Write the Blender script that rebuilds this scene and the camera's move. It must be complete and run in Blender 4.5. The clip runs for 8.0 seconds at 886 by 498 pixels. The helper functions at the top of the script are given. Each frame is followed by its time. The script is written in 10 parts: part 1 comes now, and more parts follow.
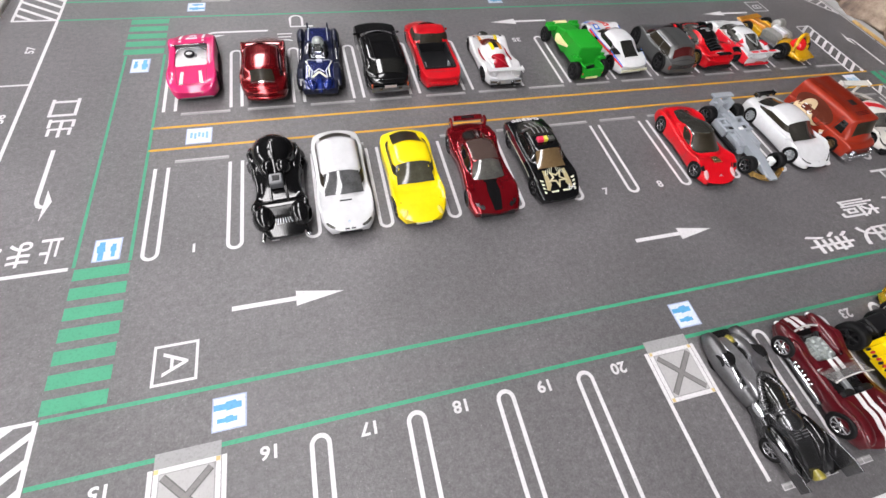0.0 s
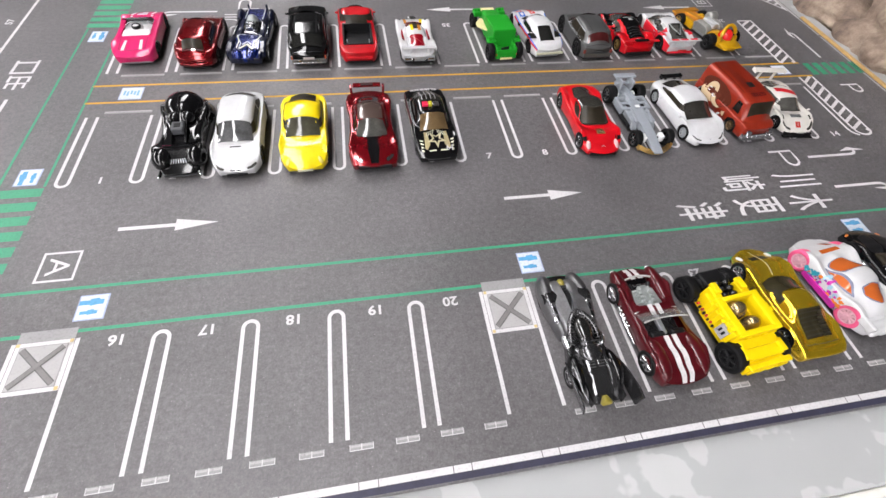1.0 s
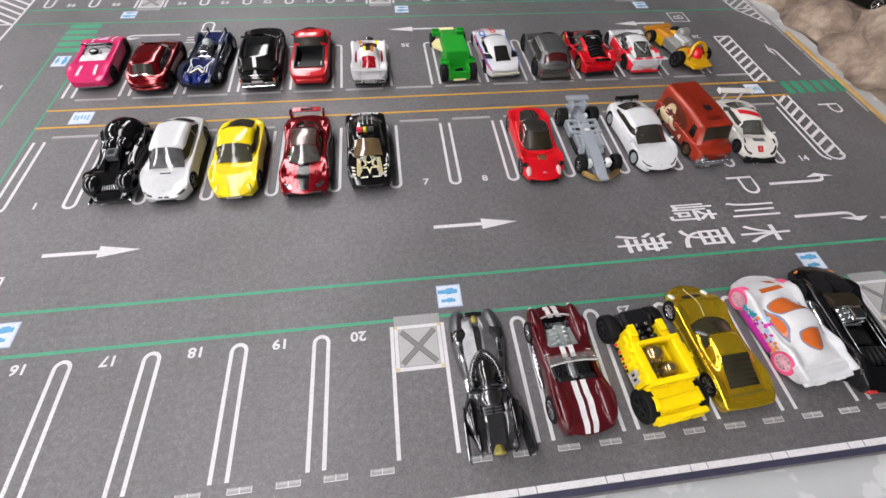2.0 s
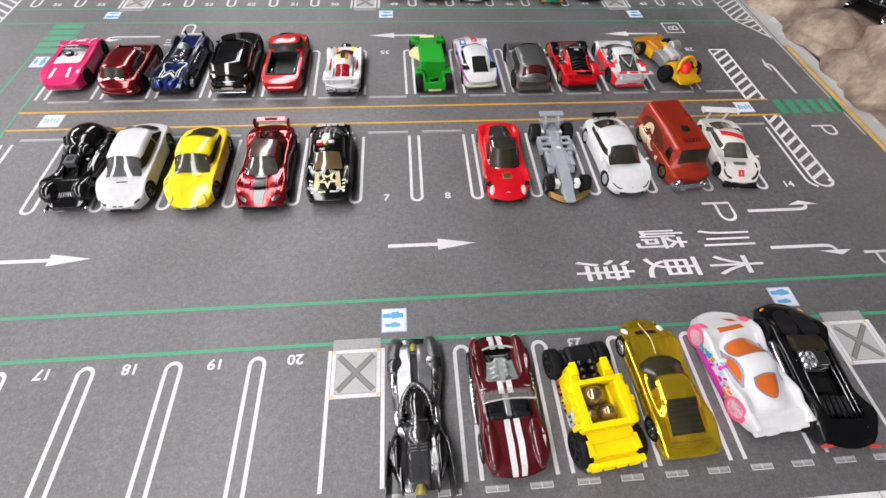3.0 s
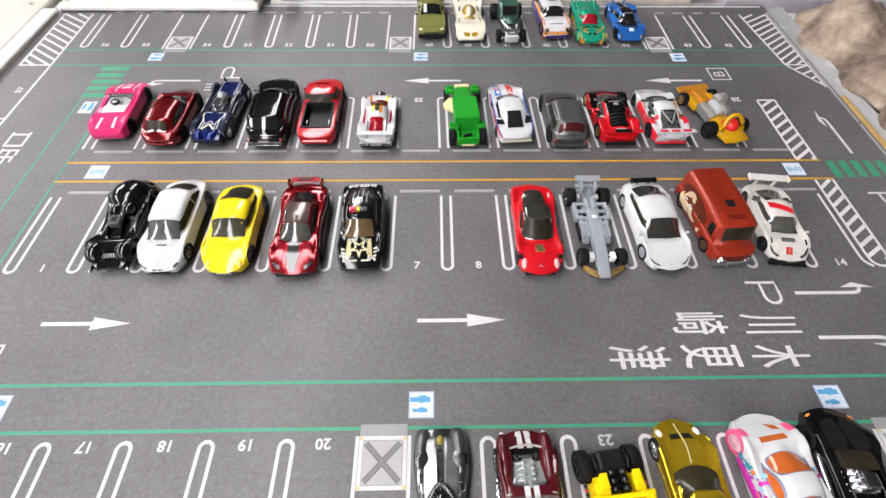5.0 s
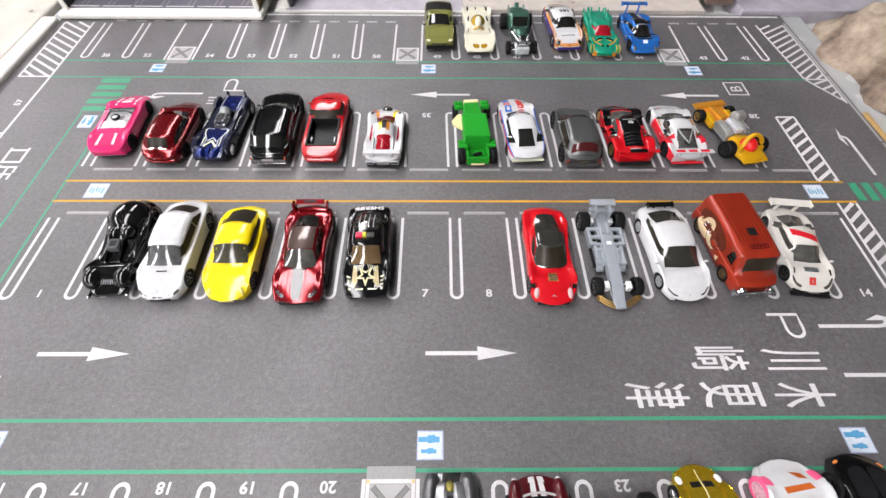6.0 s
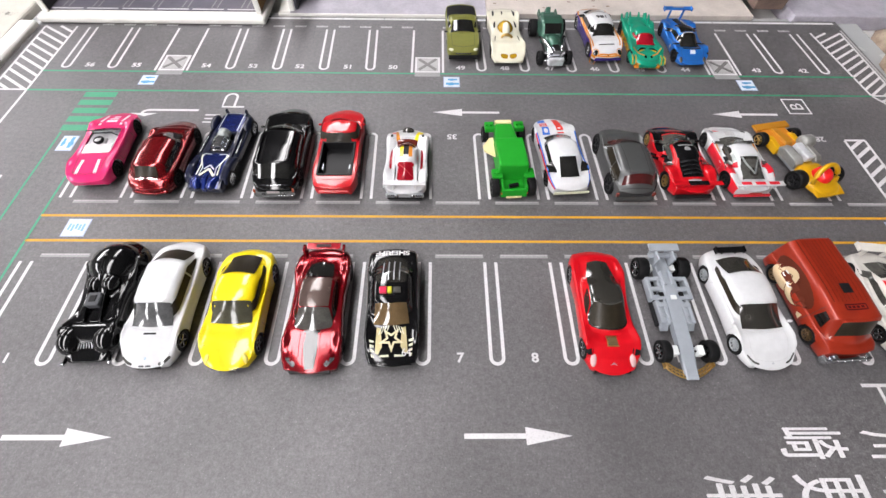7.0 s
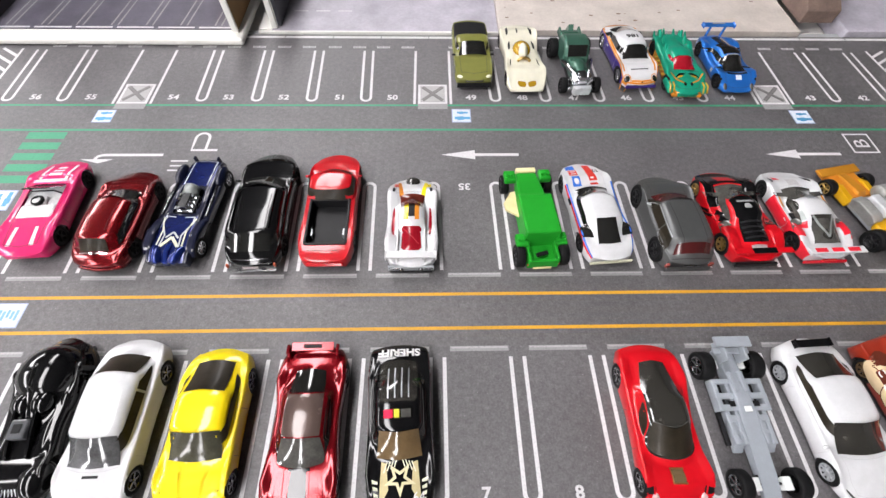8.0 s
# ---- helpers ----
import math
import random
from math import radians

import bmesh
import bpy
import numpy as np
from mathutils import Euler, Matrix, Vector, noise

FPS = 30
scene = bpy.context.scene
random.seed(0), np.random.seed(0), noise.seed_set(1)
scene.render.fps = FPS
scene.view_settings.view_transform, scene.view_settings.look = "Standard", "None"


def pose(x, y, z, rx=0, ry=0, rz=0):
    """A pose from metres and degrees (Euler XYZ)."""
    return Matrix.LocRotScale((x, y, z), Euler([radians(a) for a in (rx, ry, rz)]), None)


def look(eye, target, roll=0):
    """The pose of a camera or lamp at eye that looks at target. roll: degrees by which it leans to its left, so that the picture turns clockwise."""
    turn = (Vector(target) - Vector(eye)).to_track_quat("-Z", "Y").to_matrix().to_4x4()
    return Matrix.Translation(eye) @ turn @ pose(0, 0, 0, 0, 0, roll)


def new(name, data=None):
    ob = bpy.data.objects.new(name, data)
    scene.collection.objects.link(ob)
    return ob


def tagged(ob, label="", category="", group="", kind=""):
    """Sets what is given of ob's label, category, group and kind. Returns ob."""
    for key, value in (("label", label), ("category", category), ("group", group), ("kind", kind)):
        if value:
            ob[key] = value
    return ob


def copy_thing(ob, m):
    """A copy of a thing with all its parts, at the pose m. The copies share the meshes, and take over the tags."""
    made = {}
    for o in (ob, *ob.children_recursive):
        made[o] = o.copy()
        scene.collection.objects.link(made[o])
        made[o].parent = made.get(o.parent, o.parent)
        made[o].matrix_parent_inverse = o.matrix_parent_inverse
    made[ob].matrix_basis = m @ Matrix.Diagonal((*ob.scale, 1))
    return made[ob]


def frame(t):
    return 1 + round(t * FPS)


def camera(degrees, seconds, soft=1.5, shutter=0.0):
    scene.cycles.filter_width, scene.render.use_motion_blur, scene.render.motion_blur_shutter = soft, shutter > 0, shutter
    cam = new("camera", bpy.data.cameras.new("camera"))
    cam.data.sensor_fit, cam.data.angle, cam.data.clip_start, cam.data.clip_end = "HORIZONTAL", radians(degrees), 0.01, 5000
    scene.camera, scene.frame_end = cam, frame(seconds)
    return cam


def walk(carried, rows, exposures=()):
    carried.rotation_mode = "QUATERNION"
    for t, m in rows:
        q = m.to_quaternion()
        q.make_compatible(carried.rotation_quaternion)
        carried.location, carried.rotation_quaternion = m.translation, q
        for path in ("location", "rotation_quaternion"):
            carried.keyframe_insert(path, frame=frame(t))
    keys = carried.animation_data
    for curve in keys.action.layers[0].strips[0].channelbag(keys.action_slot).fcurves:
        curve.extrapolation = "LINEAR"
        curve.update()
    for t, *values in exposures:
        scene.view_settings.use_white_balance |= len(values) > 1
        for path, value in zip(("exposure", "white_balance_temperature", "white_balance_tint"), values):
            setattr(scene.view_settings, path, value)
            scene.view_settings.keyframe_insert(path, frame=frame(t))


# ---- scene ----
cam = camera(94.0, 8.0)
# seconds, eye x y z, yaw, pitch, roll
PATH = [
    (0, 0.0983, -0.1362, 0.1902, -22.56, -56.86, 10.29),
    (0.5, 0.1389, -0.1796, 0.1977, -18.50, -56.47, 9.20),
    (1, 0.1802, -0.1983, 0.1957, -15.25, -55.81, 7.18),
    (1.5, 0.2131, -0.1987, 0.2048, -12.21, -55.46, 5.12),
    (2, 0.2388, -0.1908, 0.2024, -10.24, -55.36, 3.91),
    (3.3, 0.2799, -0.1737, 0.2078, -5.76, -56.14, 2.81),
    (3.5, 0.2813, -0.1699, 0.2085, -4.72, -56.11, 2.13),
    (4, 0.2893, -0.1627, 0.2128, -3.17, -56.38, 1.43),
    (4.5, 0.2803, -0.1501, 0.2247, -2.22, -56.61, 1.13),
    (6, 0.2676, -0.1153, 0.2332, -1.08, -57.16, 0.91),
    (6.5, 0.2671, -0.1026, 0.2331, -0.90, -57.47, 0.90),
    (7, 0.2466, -0.0660, 0.2182, -1.45, -57.90, 1.40),
    (7.5, 0.2357, -0.0348, 0.2138, -2.31, -58.07, 1.96),
    (8, 0.2370, 0.0016, 0.2045, -2.70, -59.02, 1.89),
]


def aim(x, y, z, yaw, pitch, roll):
    a, b = radians(yaw), radians(pitch)
    ahead = Vector((-math.sin(a) * math.cos(b), math.cos(a) * math.cos(b), math.sin(b)))
    eye = Vector((x, y, z))
    return look(eye, eye + ahead, roll)


walk(cam, [(row[0], aim(*row[1:])) for row in PATH], [(0.0, -0.05), (0.5, 0.0), (1.0, -0.08), (2.0, -0.26), (2.2, -0.26), (3.3, -0.02), (4.0, 0.0), (8.0, 0.02)])

# ---- light: bright shop ceiling with long fluorescent tubes ----
world = bpy.data.worlds.new("room_air")
scene.world = world
world.use_nodes = True
world.node_tree.nodes["Background"].inputs["Color"].default_value = (0.95, 0.97, 1.0, 1)
world.node_tree.nodes["Background"].inputs["Strength"].default_value = 0.03
TUBE_GLOW = 18.6
# rows of tubes: x, first y, how many
TUBES = ((-1.55, -5.8, 6), (-0.15, -5.8, 6))
TUBE_LONG, TUBE_STEP = 1.15, 1.38
TUBE_Z, TUBE_R = 0.95, 0.086

# ---- materials ----
MM = 0.001


def base_material(name):
    m = bpy.data.materials.new(name)
    m.use_nodes = True
    nt = m.node_tree
    return m, nt, nt.nodes["Principled BSDF"]


def add_noise(nt, scale, detail=4.0, rough=0.6):
    tc = nt.nodes.new("ShaderNodeTexCoord")
    n = nt.nodes.new("ShaderNodeTexNoise")
    n.inputs["Scale"].default_value = scale
    n.inputs["Detail"].default_value = detail
    n.inputs["Roughness"].default_value = rough
    nt.links.new(tc.outputs["Object"], n.inputs["Vector"])
    return n


def ramp(nt, src, stops):
    r = nt.nodes.new("ShaderNodeValToRGB")
    e = r.color_ramp.elements
    while len(e) < len(stops):
        e.new(0.5)
    for k, (p, c) in enumerate(stops):
        e[k].position = p
        e[k].color = (*c, 1) if len(c) == 3 else c
    nt.links.new(src, r.inputs["Fac"])
    return r


def bump(nt, bsdf, src, strength, dist):
    b = nt.nodes.new("ShaderNodeBump")
    b.inputs["Strength"].default_value = strength
    b.inputs["Distance"].default_value = dist
    nt.links.new(src, b.inputs["Height"])
    nt.links.new(b.outputs["Normal"], bsdf.inputs["Normal"])


def dimmed(c, k):
    return tuple(min(1.0, v * k) for v in c)


def surface(name, color, rough=0.5, metal=0.0, coat=0.0, vary=0.12, scale=160.0, grain=0.0, spec=0.5):
    """A surface with two scales of colour and gloss variation."""
    m, nt, b = base_material(name)
    n1 = add_noise(nt, scale)
    n2 = add_noise(nt, scale * 9, 2.0)
    r = ramp(nt, n1.outputs["Fac"], [(0.3, dimmed(color, 1 - vary)), (0.7, dimmed(color, 1 + vary * 0.6))])
    mix = nt.nodes.new("ShaderNodeMix")
    mix.data_type, mix.blend_type = "RGBA", "MULTIPLY"
    mix.inputs[0].default_value = min(1.0, vary * 2)
    r2 = ramp(nt, n2.outputs["Fac"], [(0.35, (0.8, 0.8, 0.8)), (0.6, (1, 1, 1))])
    nt.links.new(r.outputs["Color"], mix.inputs[6])
    nt.links.new(r2.outputs["Color"], mix.inputs[7])
    nt.links.new(mix.outputs[2], b.inputs["Base Color"])
    rr = nt.nodes.new("ShaderNodeMapRange")
    rr.inputs["To Min"].default_value = max(0.02, rough * 0.8)
    rr.inputs["To Max"].default_value = min(1.0, rough * 1.25)
    nt.links.new(n1.outputs["Fac"], rr.inputs["Value"])
    nt.links.new(rr.outputs["Result"], b.inputs["Roughness"])
    b.inputs["Metallic"].default_value = metal
    b.inputs["Coat Weight"].default_value = coat
    b.inputs["Coat Roughness"].default_value = 0.08
    b.inputs["Specular IOR Level"].default_value = spec
    if grain:
        bump(nt, b, n2.outputs["Fac"], 0.5, grain)
    return m


def paint(name, color, metal=0.0, rough=0.4, coat=0.75):
    """Thick glossy die-cast paint, slightly uneven."""
    m = surface(name, color, rough, metal, coat, 0.06, 220.0, spec=0.12)
    nt = m.node_tree
    b = nt.nodes["Principled BSDF"]
    n = add_noise(nt, 300.0, 2.0)
    bump(nt, b, n.outputs["Fac"], 0.10, 0.0002)
    return m


def window_plastic(name, tint, rough=0.12):
    """Clear or tinted plastic window: see-through, with a glossy skin."""
    m = bpy.data.materials.new(name)
    m.use_nodes = True
    nt = m.node_tree
    nt.nodes.clear()
    out = nt.nodes.new("ShaderNodeOutputMaterial")
    tr = nt.nodes.new("ShaderNodeBsdfTransparent")
    tr.inputs["Color"].default_value = (*tint, 1)
    gl = nt.nodes.new("ShaderNodeBsdfGlossy")
    gl.inputs["Roughness"].default_value = rough
    fr = nt.nodes.new("ShaderNodeFresnel")
    fr.inputs["IOR"].default_value = 1.62
    mix = nt.nodes.new("ShaderNodeMixShader")
    nt.links.new(fr.outputs[0], mix.inputs[0])
    nt.links.new(tr.outputs[0], mix.inputs[1])
    nt.links.new(gl.outputs[0], mix.inputs[2])
    nt.links.new(mix.outputs[0], out.inputs["Surface"])
    return m


def asphalt_print():
    """Printed asphalt on a cloth-faced rubber mat: fine pale and dark specks, faint broad mottling, woven relief."""
    m, nt, b = base_material("printed_asphalt")
    broad = add_noise(nt, 14.0, 5.0)
    mid = add_noise(nt, 900.0, 3.0, 0.75)
    fine = add_noise(nt, 2600.0, 2.0, 0.6)
    specks = add_noise(nt, 1050.0, 1.0, 0.5)
    c1 = ramp(nt, broad.outputs["Fac"], [(0.3, (0.092, 0.088, 0.091)), (0.7, (0.129, 0.123, 0.127))])
    blots = add_noise(nt, 330.0, 3.0, 0.65)
    c2 = ramp(nt, mid.outputs["Fac"], [(0.30, (0.72, 0.72, 0.72)), (0.52, (0.99, 0.99, 0.99)), (0.75, (1.36, 1.36, 1.36))])
    c5 = ramp(nt, blots.outputs["Fac"], [(0.30, (0.78, 0.78, 0.78)), (0.55, (1.02, 1.02, 1.02)), (0.72, (1.22, 1.22, 1.22))])
    c3 = ramp(nt, fine.outputs["Fac"], [(0.3, (0.88, 0.88, 0.88)), (0.6, (1.05, 1.05, 1.05)), (0.74, (1.2, 1.2, 1.2))])
    c4 = ramp(nt, specks.outputs["Fac"], [(0.0, (1, 1, 1)), (0.71, (1, 1, 1)), (0.79, (2.2, 2.2, 2.2))])
    last = c1.outputs["Color"]
    for c in (c2, c3, c4, c5):
        mix = nt.nodes.new("ShaderNodeMix")
        mix.data_type, mix.blend_type = "RGBA", "MULTIPLY"
        mix.inputs[0].default_value = 1.0
        nt.links.new(last, mix.inputs[6])
        nt.links.new(c.outputs["Color"], mix.inputs[7])
        last = mix.outputs[2]
    nt.links.new(last, b.inputs["Base Color"])
    b.inputs["Roughness"].default_value = 0.47
    b.inputs["Specular IOR Level"].default_value = 0.62
    bump(nt, b, mid.outputs["Fac"], 0.45, 0.0004)
    return m


def print_ink(name, color, wear=0.12):
    """Printed ink on the mat, thinly worn and taking the cloth's grain."""
    m, nt, b = base_material(name)
    n = add_noise(nt, 900.0, 3.0, 0.7)
    n2 = add_noise(nt, 60.0, 3.0)
    r = ramp(nt, n.outputs["Fac"], [(0.28, dimmed(color, 1 - 2.2 * wear)), (0.5, color)])
    r2 = ramp(nt, n2.outputs["Fac"], [(0.3, (0.9, 0.9, 0.9)), (0.7, (1, 1, 1))])
    mix = nt.nodes.new("ShaderNodeMix")
    mix.data_type, mix.blend_type = "RGBA", "MULTIPLY"
    mix.inputs[0].default_value = 1.0
    nt.links.new(r.outputs["Color"], mix.inputs[6])
    nt.links.new(r2.outputs["Color"], mix.inputs[7])
    nt.links.new(mix.outputs[2], b.inputs["Base Color"])
    b.inputs["Roughness"].default_value = 0.55
    bump(nt, b, n.outputs["Fac"], 0.25, 0.0002)
    return m


M_ASPHALT = asphalt_print()
M_WHITE_INK = print_ink("white_ink", (0.62, 0.61, 0.62))
M_GREEN_INK = print_ink("green_ink", (0.045, 0.30, 0.165))
M_YELLOW_INK = print_ink("amber_ink", (0.60, 0.31, 0.02))
M_GREY_INK = print_ink("grey_ink", (0.29, 0.29, 0.29))
M_DARKGREY_INK = print_ink("dark_grey_ink", (0.125, 0.12, 0.118))
M_FIELD_INK = print_ink("pale_field_ink", (0.40, 0.39, 0.39), 0.06)
M_OCHRE_INK = print_ink("pale_ochre_ink", (0.60, 0.46, 0.20), 0.06)
M_CROSS_INK = print_ink("mid_grey_ink", (0.20, 0.195, 0.19))
M_PALE_INK = print_ink("pale_grey_ink", (0.42, 0.41, 0.41), 0.2)
M_SIGN_INK = print_ink("sign_white_ink", (0.60, 0.66, 0.72))
M_VIOLET_INK = print_ink("pale_violet_ink", (0.36, 0.42, 0.60))
M_GLARE_INK = print_ink("glare_paled_blue_ink", (0.20, 0.42, 0.60))
M_BLUE_INK = print_ink("blue_ink", (0.09, 0.33, 0.58))
M_MAT_EDGE = surface("mat_rubber", (0.032, 0.032, 0.060), 0.6, vary=0.25)
M_RUBBER = surface("black_plastic_tyre", (0.008, 0.008, 0.0085), 0.55, vary=0.2, scale=300, spec=0.12)
M_BLACK_PLASTIC = surface("black_plastic_base", (0.010, 0.010, 0.011), 0.42, vary=0.2, spec=0.2)
M_CHROME = surface("chrome_plastic", (0.75, 0.76, 0.78), 0.14, 1.0, vary=0.08)
M_DARK_CHROME = surface("dark_chrome", (0.25, 0.25, 0.26), 0.22, 1.0, vary=0.1)
M_GREY_METAL = surface("bare_zinc", (0.42, 0.44, 0.46), 0.4, 0.6, vary=0.15)
M_GOLD_RIM = surface("brass_rim", (0.55, 0.36, 0.12), 0.3, 0.9, vary=0.1)
M_BRONZE_RIM = surface("dark_bronze_rim", (0.22, 0.14, 0.07), 0.3, 0.9, vary=0.15)
M_CLEAR = window_plastic("clear_window", (0.72, 0.74, 0.75))
M_CLOUDED = surface("clouded_clear_plastic", (0.40, 0.39, 0.38), 0.12, vary=0.12, scale=90, spec=0.5)
M_PANEL_DARK = surface("smoked_black_window", (0.012, 0.012, 0.011), 0.07, coat=1.0, vary=0.3, scale=90, spec=0.4)
M_PANEL_GREY = surface("smoked_grey_window", (0.075, 0.073, 0.066), 0.10, coat=1.0, vary=0.45, scale=130, spec=0.4)
M_PANEL_LIGHT = surface("pale_smoked_window", (0.11, 0.112, 0.115), 0.10, coat=1.0, vary=0.5, scale=140, spec=0.4)
M_PANEL_AMBER = surface("amber_smoked_window", (0.13, 0.085, 0.040), 0.10, coat=1.0, vary=0.2, scale=90, spec=0.4)
M_PANEL_SMOKY = surface("smoky_brown_window", (0.030, 0.028, 0.024), 0.10, coat=1.0, vary=0.4, scale=130)
M_SEAM_PALE = surface("white_panel_gap", (0.40, 0.40, 0.41), 0.6, vary=0.1)
M_SEAM = surface("panel_gap_shade", (0.030, 0.028, 0.028), 0.7, vary=0.1)
M_BLACK_CHROME = surface("black_chrome", (0.13, 0.13, 0.135), 0.22, 0.92, 0.4, vary=0.25, scale=120)
# lighter copy of the black chrome, standing in for the hood's silver reflection
M_HOOD_CHROME = surface("reflection_lightened_chrome", (0.34, 0.34, 0.35), 0.40, 0.85, 0.3, vary=0.3, scale=120)
M_FENDER_CHROME = surface("grey_chrome", (0.15, 0.15, 0.155), 0.40, 0.85, 0.25, vary=0.25, scale=120)
M_LAMP_WHITE = surface("headlight_print", (0.7, 0.72, 0.72), 0.25, vary=0.05)
M_LAMP_RED = surface("taillight_print", (0.5, 0.03, 0.02), 0.3, vary=0.05)
M_LAMP_ORANGE = surface("indicator_print", (0.75, 0.22, 0.04), 0.3, vary=0.05)

M_WALL = surface("grey_shop_wall", (0.15, 0.15, 0.15), 0.85, vary=0.06, scale=4, grain=0.001)
M_CEILING = surface("dark_grey_ceiling", (0.09, 0.09, 0.09), 0.9, vary=0.04, scale=3)
M_FLOOR = surface("grey_vinyl_floor", (0.25, 0.24, 0.23), 0.5, vary=0.12, scale=6)
M_TABLE = surface("white_laminate", (0.72, 0.71, 0.69), 0.3, vary=0.05, scale=25)
M_RIM = surface("white_moulded_rim", (0.74, 0.73, 0.69), 0.45, vary=0.06, scale=30)

# ---- building blocks ----


def mesh_from(bm, name, material, smooth=False):
    me = bpy.data.meshes.new(name)
    bmesh.ops.recalc_face_normals(bm, faces=bm.faces)
    bm.to_mesh(me)
    bm.free()
    me.materials.append(material)
    if smooth:
        me.polygons.foreach_set("use_smooth", [True] * len(me.polygons))
    return me


def part(name, bm, material, parent=None, label="", smooth=False):
    ob = new(name, mesh_from(bm, name, material, smooth))
    ob.parent = parent
    if label:
        tagged(ob, label)
    return ob


def thing(name, label, category, group="", kind="", m=None):
    ob = new(name)
    ob.empty_display_size = 0.01
    if m is not None:
        ob.matrix_basis = m
    return tagged(ob, label, category, group, kind)


def bm_box(x0, y0, z0, x1, y1, z1, bevel=0.0, segs=2, bm=None):
    out = bm or bmesh.new()
    tmp = bmesh.new()
    bmesh.ops.create_cube(tmp, size=1.0)
    for v in tmp.verts:
        v.co = Vector(((x0 + x1) / 2 + v.co.x * (x1 - x0), (y0 + y1) / 2 + v.co.y * (y1 - y0), (z0 + z1) / 2 + v.co.z * (z1 - z0)))
    if bevel:
        bmesh.ops.bevel(tmp, geom=list(tmp.edges), offset=bevel, segments=segs, profile=0.5, affect="EDGES")
    merge_into(out, tmp)
    return out


def merge_into(out, tmp, m=None):
    """Adds tmp's geometry to out and frees tmp."""
    if m is not None:
        tmp.transform(m)
    made = [out.verts.new(v.co) for v in tmp.verts]
    tmp.verts.index_update()
    for f in tmp.faces:
        nf = out.faces.new([made[v.index] for v in f.verts])
        nf.smooth = f.smooth
    tmp.free()
    return out


def bm_poly(polys, z=0.0, bm=None):
    """Flat polygons, each a list of (x, y)."""
    out = bm or bmesh.new()
    for pts in polys:
        out.faces.new([out.verts.new((x, y, z)) for x, y in pts])
    return out


def rect(x0, y0, x1, y1):
    return [(x0, y0), (x1, y0), (x1, y1), (x0, y1)]


def bm_ribbon(pts, half, z=0.0, bm=None):
    """A flat strip of even width along a line of (x, y)."""
    out = bm or bmesh.new()
    rows = []
    for k, p in enumerate(pts):
        a, b = Vector(pts[max(0, k - 1)]), Vector(pts[min(len(pts) - 1, k + 1)])
        d = (b - a).normalized()
        n = Vector((-d.y, d.x)) * half
        p = Vector(p)
        rows.append((out.verts.new((*(p + n), z)), out.verts.new((*(p - n), z))))
    for (a, b), (c, d) in zip(rows, rows[1:]):
        out.faces.new((a, b, d, c))
    return out


def bm_lathe(profile, steps=24, axis="x", bm=None, m=None):
    """Turns (radius, along) points round an axis."""
    tmp = bmesh.new()
    rings = []
    for k in range(steps):
        a = 2 * math.pi * k / steps
        ring = []
        for r, h in profile:
            c, s = r * math.cos(a), r * math.sin(a)
            ring.append(tmp.verts.new((h, c, s) if axis == "x" else (c, s, h) if axis == "z" else (c, h, s)))
        rings.append(ring)
    for k in range(steps):
        a, b = rings[k], rings[(k + 1) % steps]
        for i in range(len(profile) - 1):
            try:
                tmp.faces.new((a[i], b[i], b[i + 1], a[i + 1]))
            except ValueError:
                pass
    bmesh.ops.remove_doubles(tmp, verts=tmp.verts, dist=1e-7)
    return merge_into(bm or bmesh.new(), tmp, m)


def bm_ball(center, radii, bm=None, u=16, v=10):
    tmp = bmesh.new()
    bmesh.ops.create_uvsphere(tmp, u_segments=u, v_segments=v, radius=1.0)
    return merge_into(bm or bmesh.new(), tmp, Matrix.Translation(center) @ Matrix.Diagonal((*radii, 1)))


def bm_tube(points, radius, sides=8, bm=None, closed=False):
    """A round bar along a line of points."""
    out = bm or bmesh.new()
    pts = [Vector(p) for p in points]
    rings = []
    for k, p in enumerate(pts):
        d = (pts[min(k + 1, len(pts) - 1)] - pts[max(k - 1, 0)]).normalized()
        u = d.cross(Vector((0, 0, 1)) if abs(d.z) < 0.9 else Vector((0, 1, 0))).normalized()
        w = d.cross(u)
        r = radius[k] if isinstance(radius, (list, tuple)) else radius
        rings.append([out.verts.new(p + r * (math.cos(2 * math.pi * i / sides) * u + math.sin(2 * math.pi * i / sides) * w)) for i in range(sides)])
    for a, b in zip(rings, rings[1:]):
        for i in range(sides):
            out.faces.new((a[i], a[(i + 1) % sides], b[(i + 1) % sides], b[i]))
    out.faces.new(rings[0])
    out.faces.new(rings[-1][::-1])
    return out


def bm_prism(outline, depth, m=None, bevel=0.0, bm=None):
    """An outline of (a, b) in the y-z plane, drawn out along x by depth, centred."""
    tmp = bmesh.new()
    left = [tmp.verts.new((-depth / 2, a, b)) for a, b in outline]
    right = [tmp.verts.new((depth / 2, a, b)) for a, b in outline]
    tmp.faces.new(left)
    tmp.faces.new(right[::-1])
    for k in range(len(outline)):
        j = (k + 1) % len(outline)
        tmp.faces.new((left[k], right[k], right[j], left[j]))
    if bevel:
        bmesh.ops.bevel(tmp, geom=list(tmp.edges), offset=bevel, segments=2, profile=0.5, affect="EDGES")
    return merge_into(bm or bmesh.new(), tmp, m)


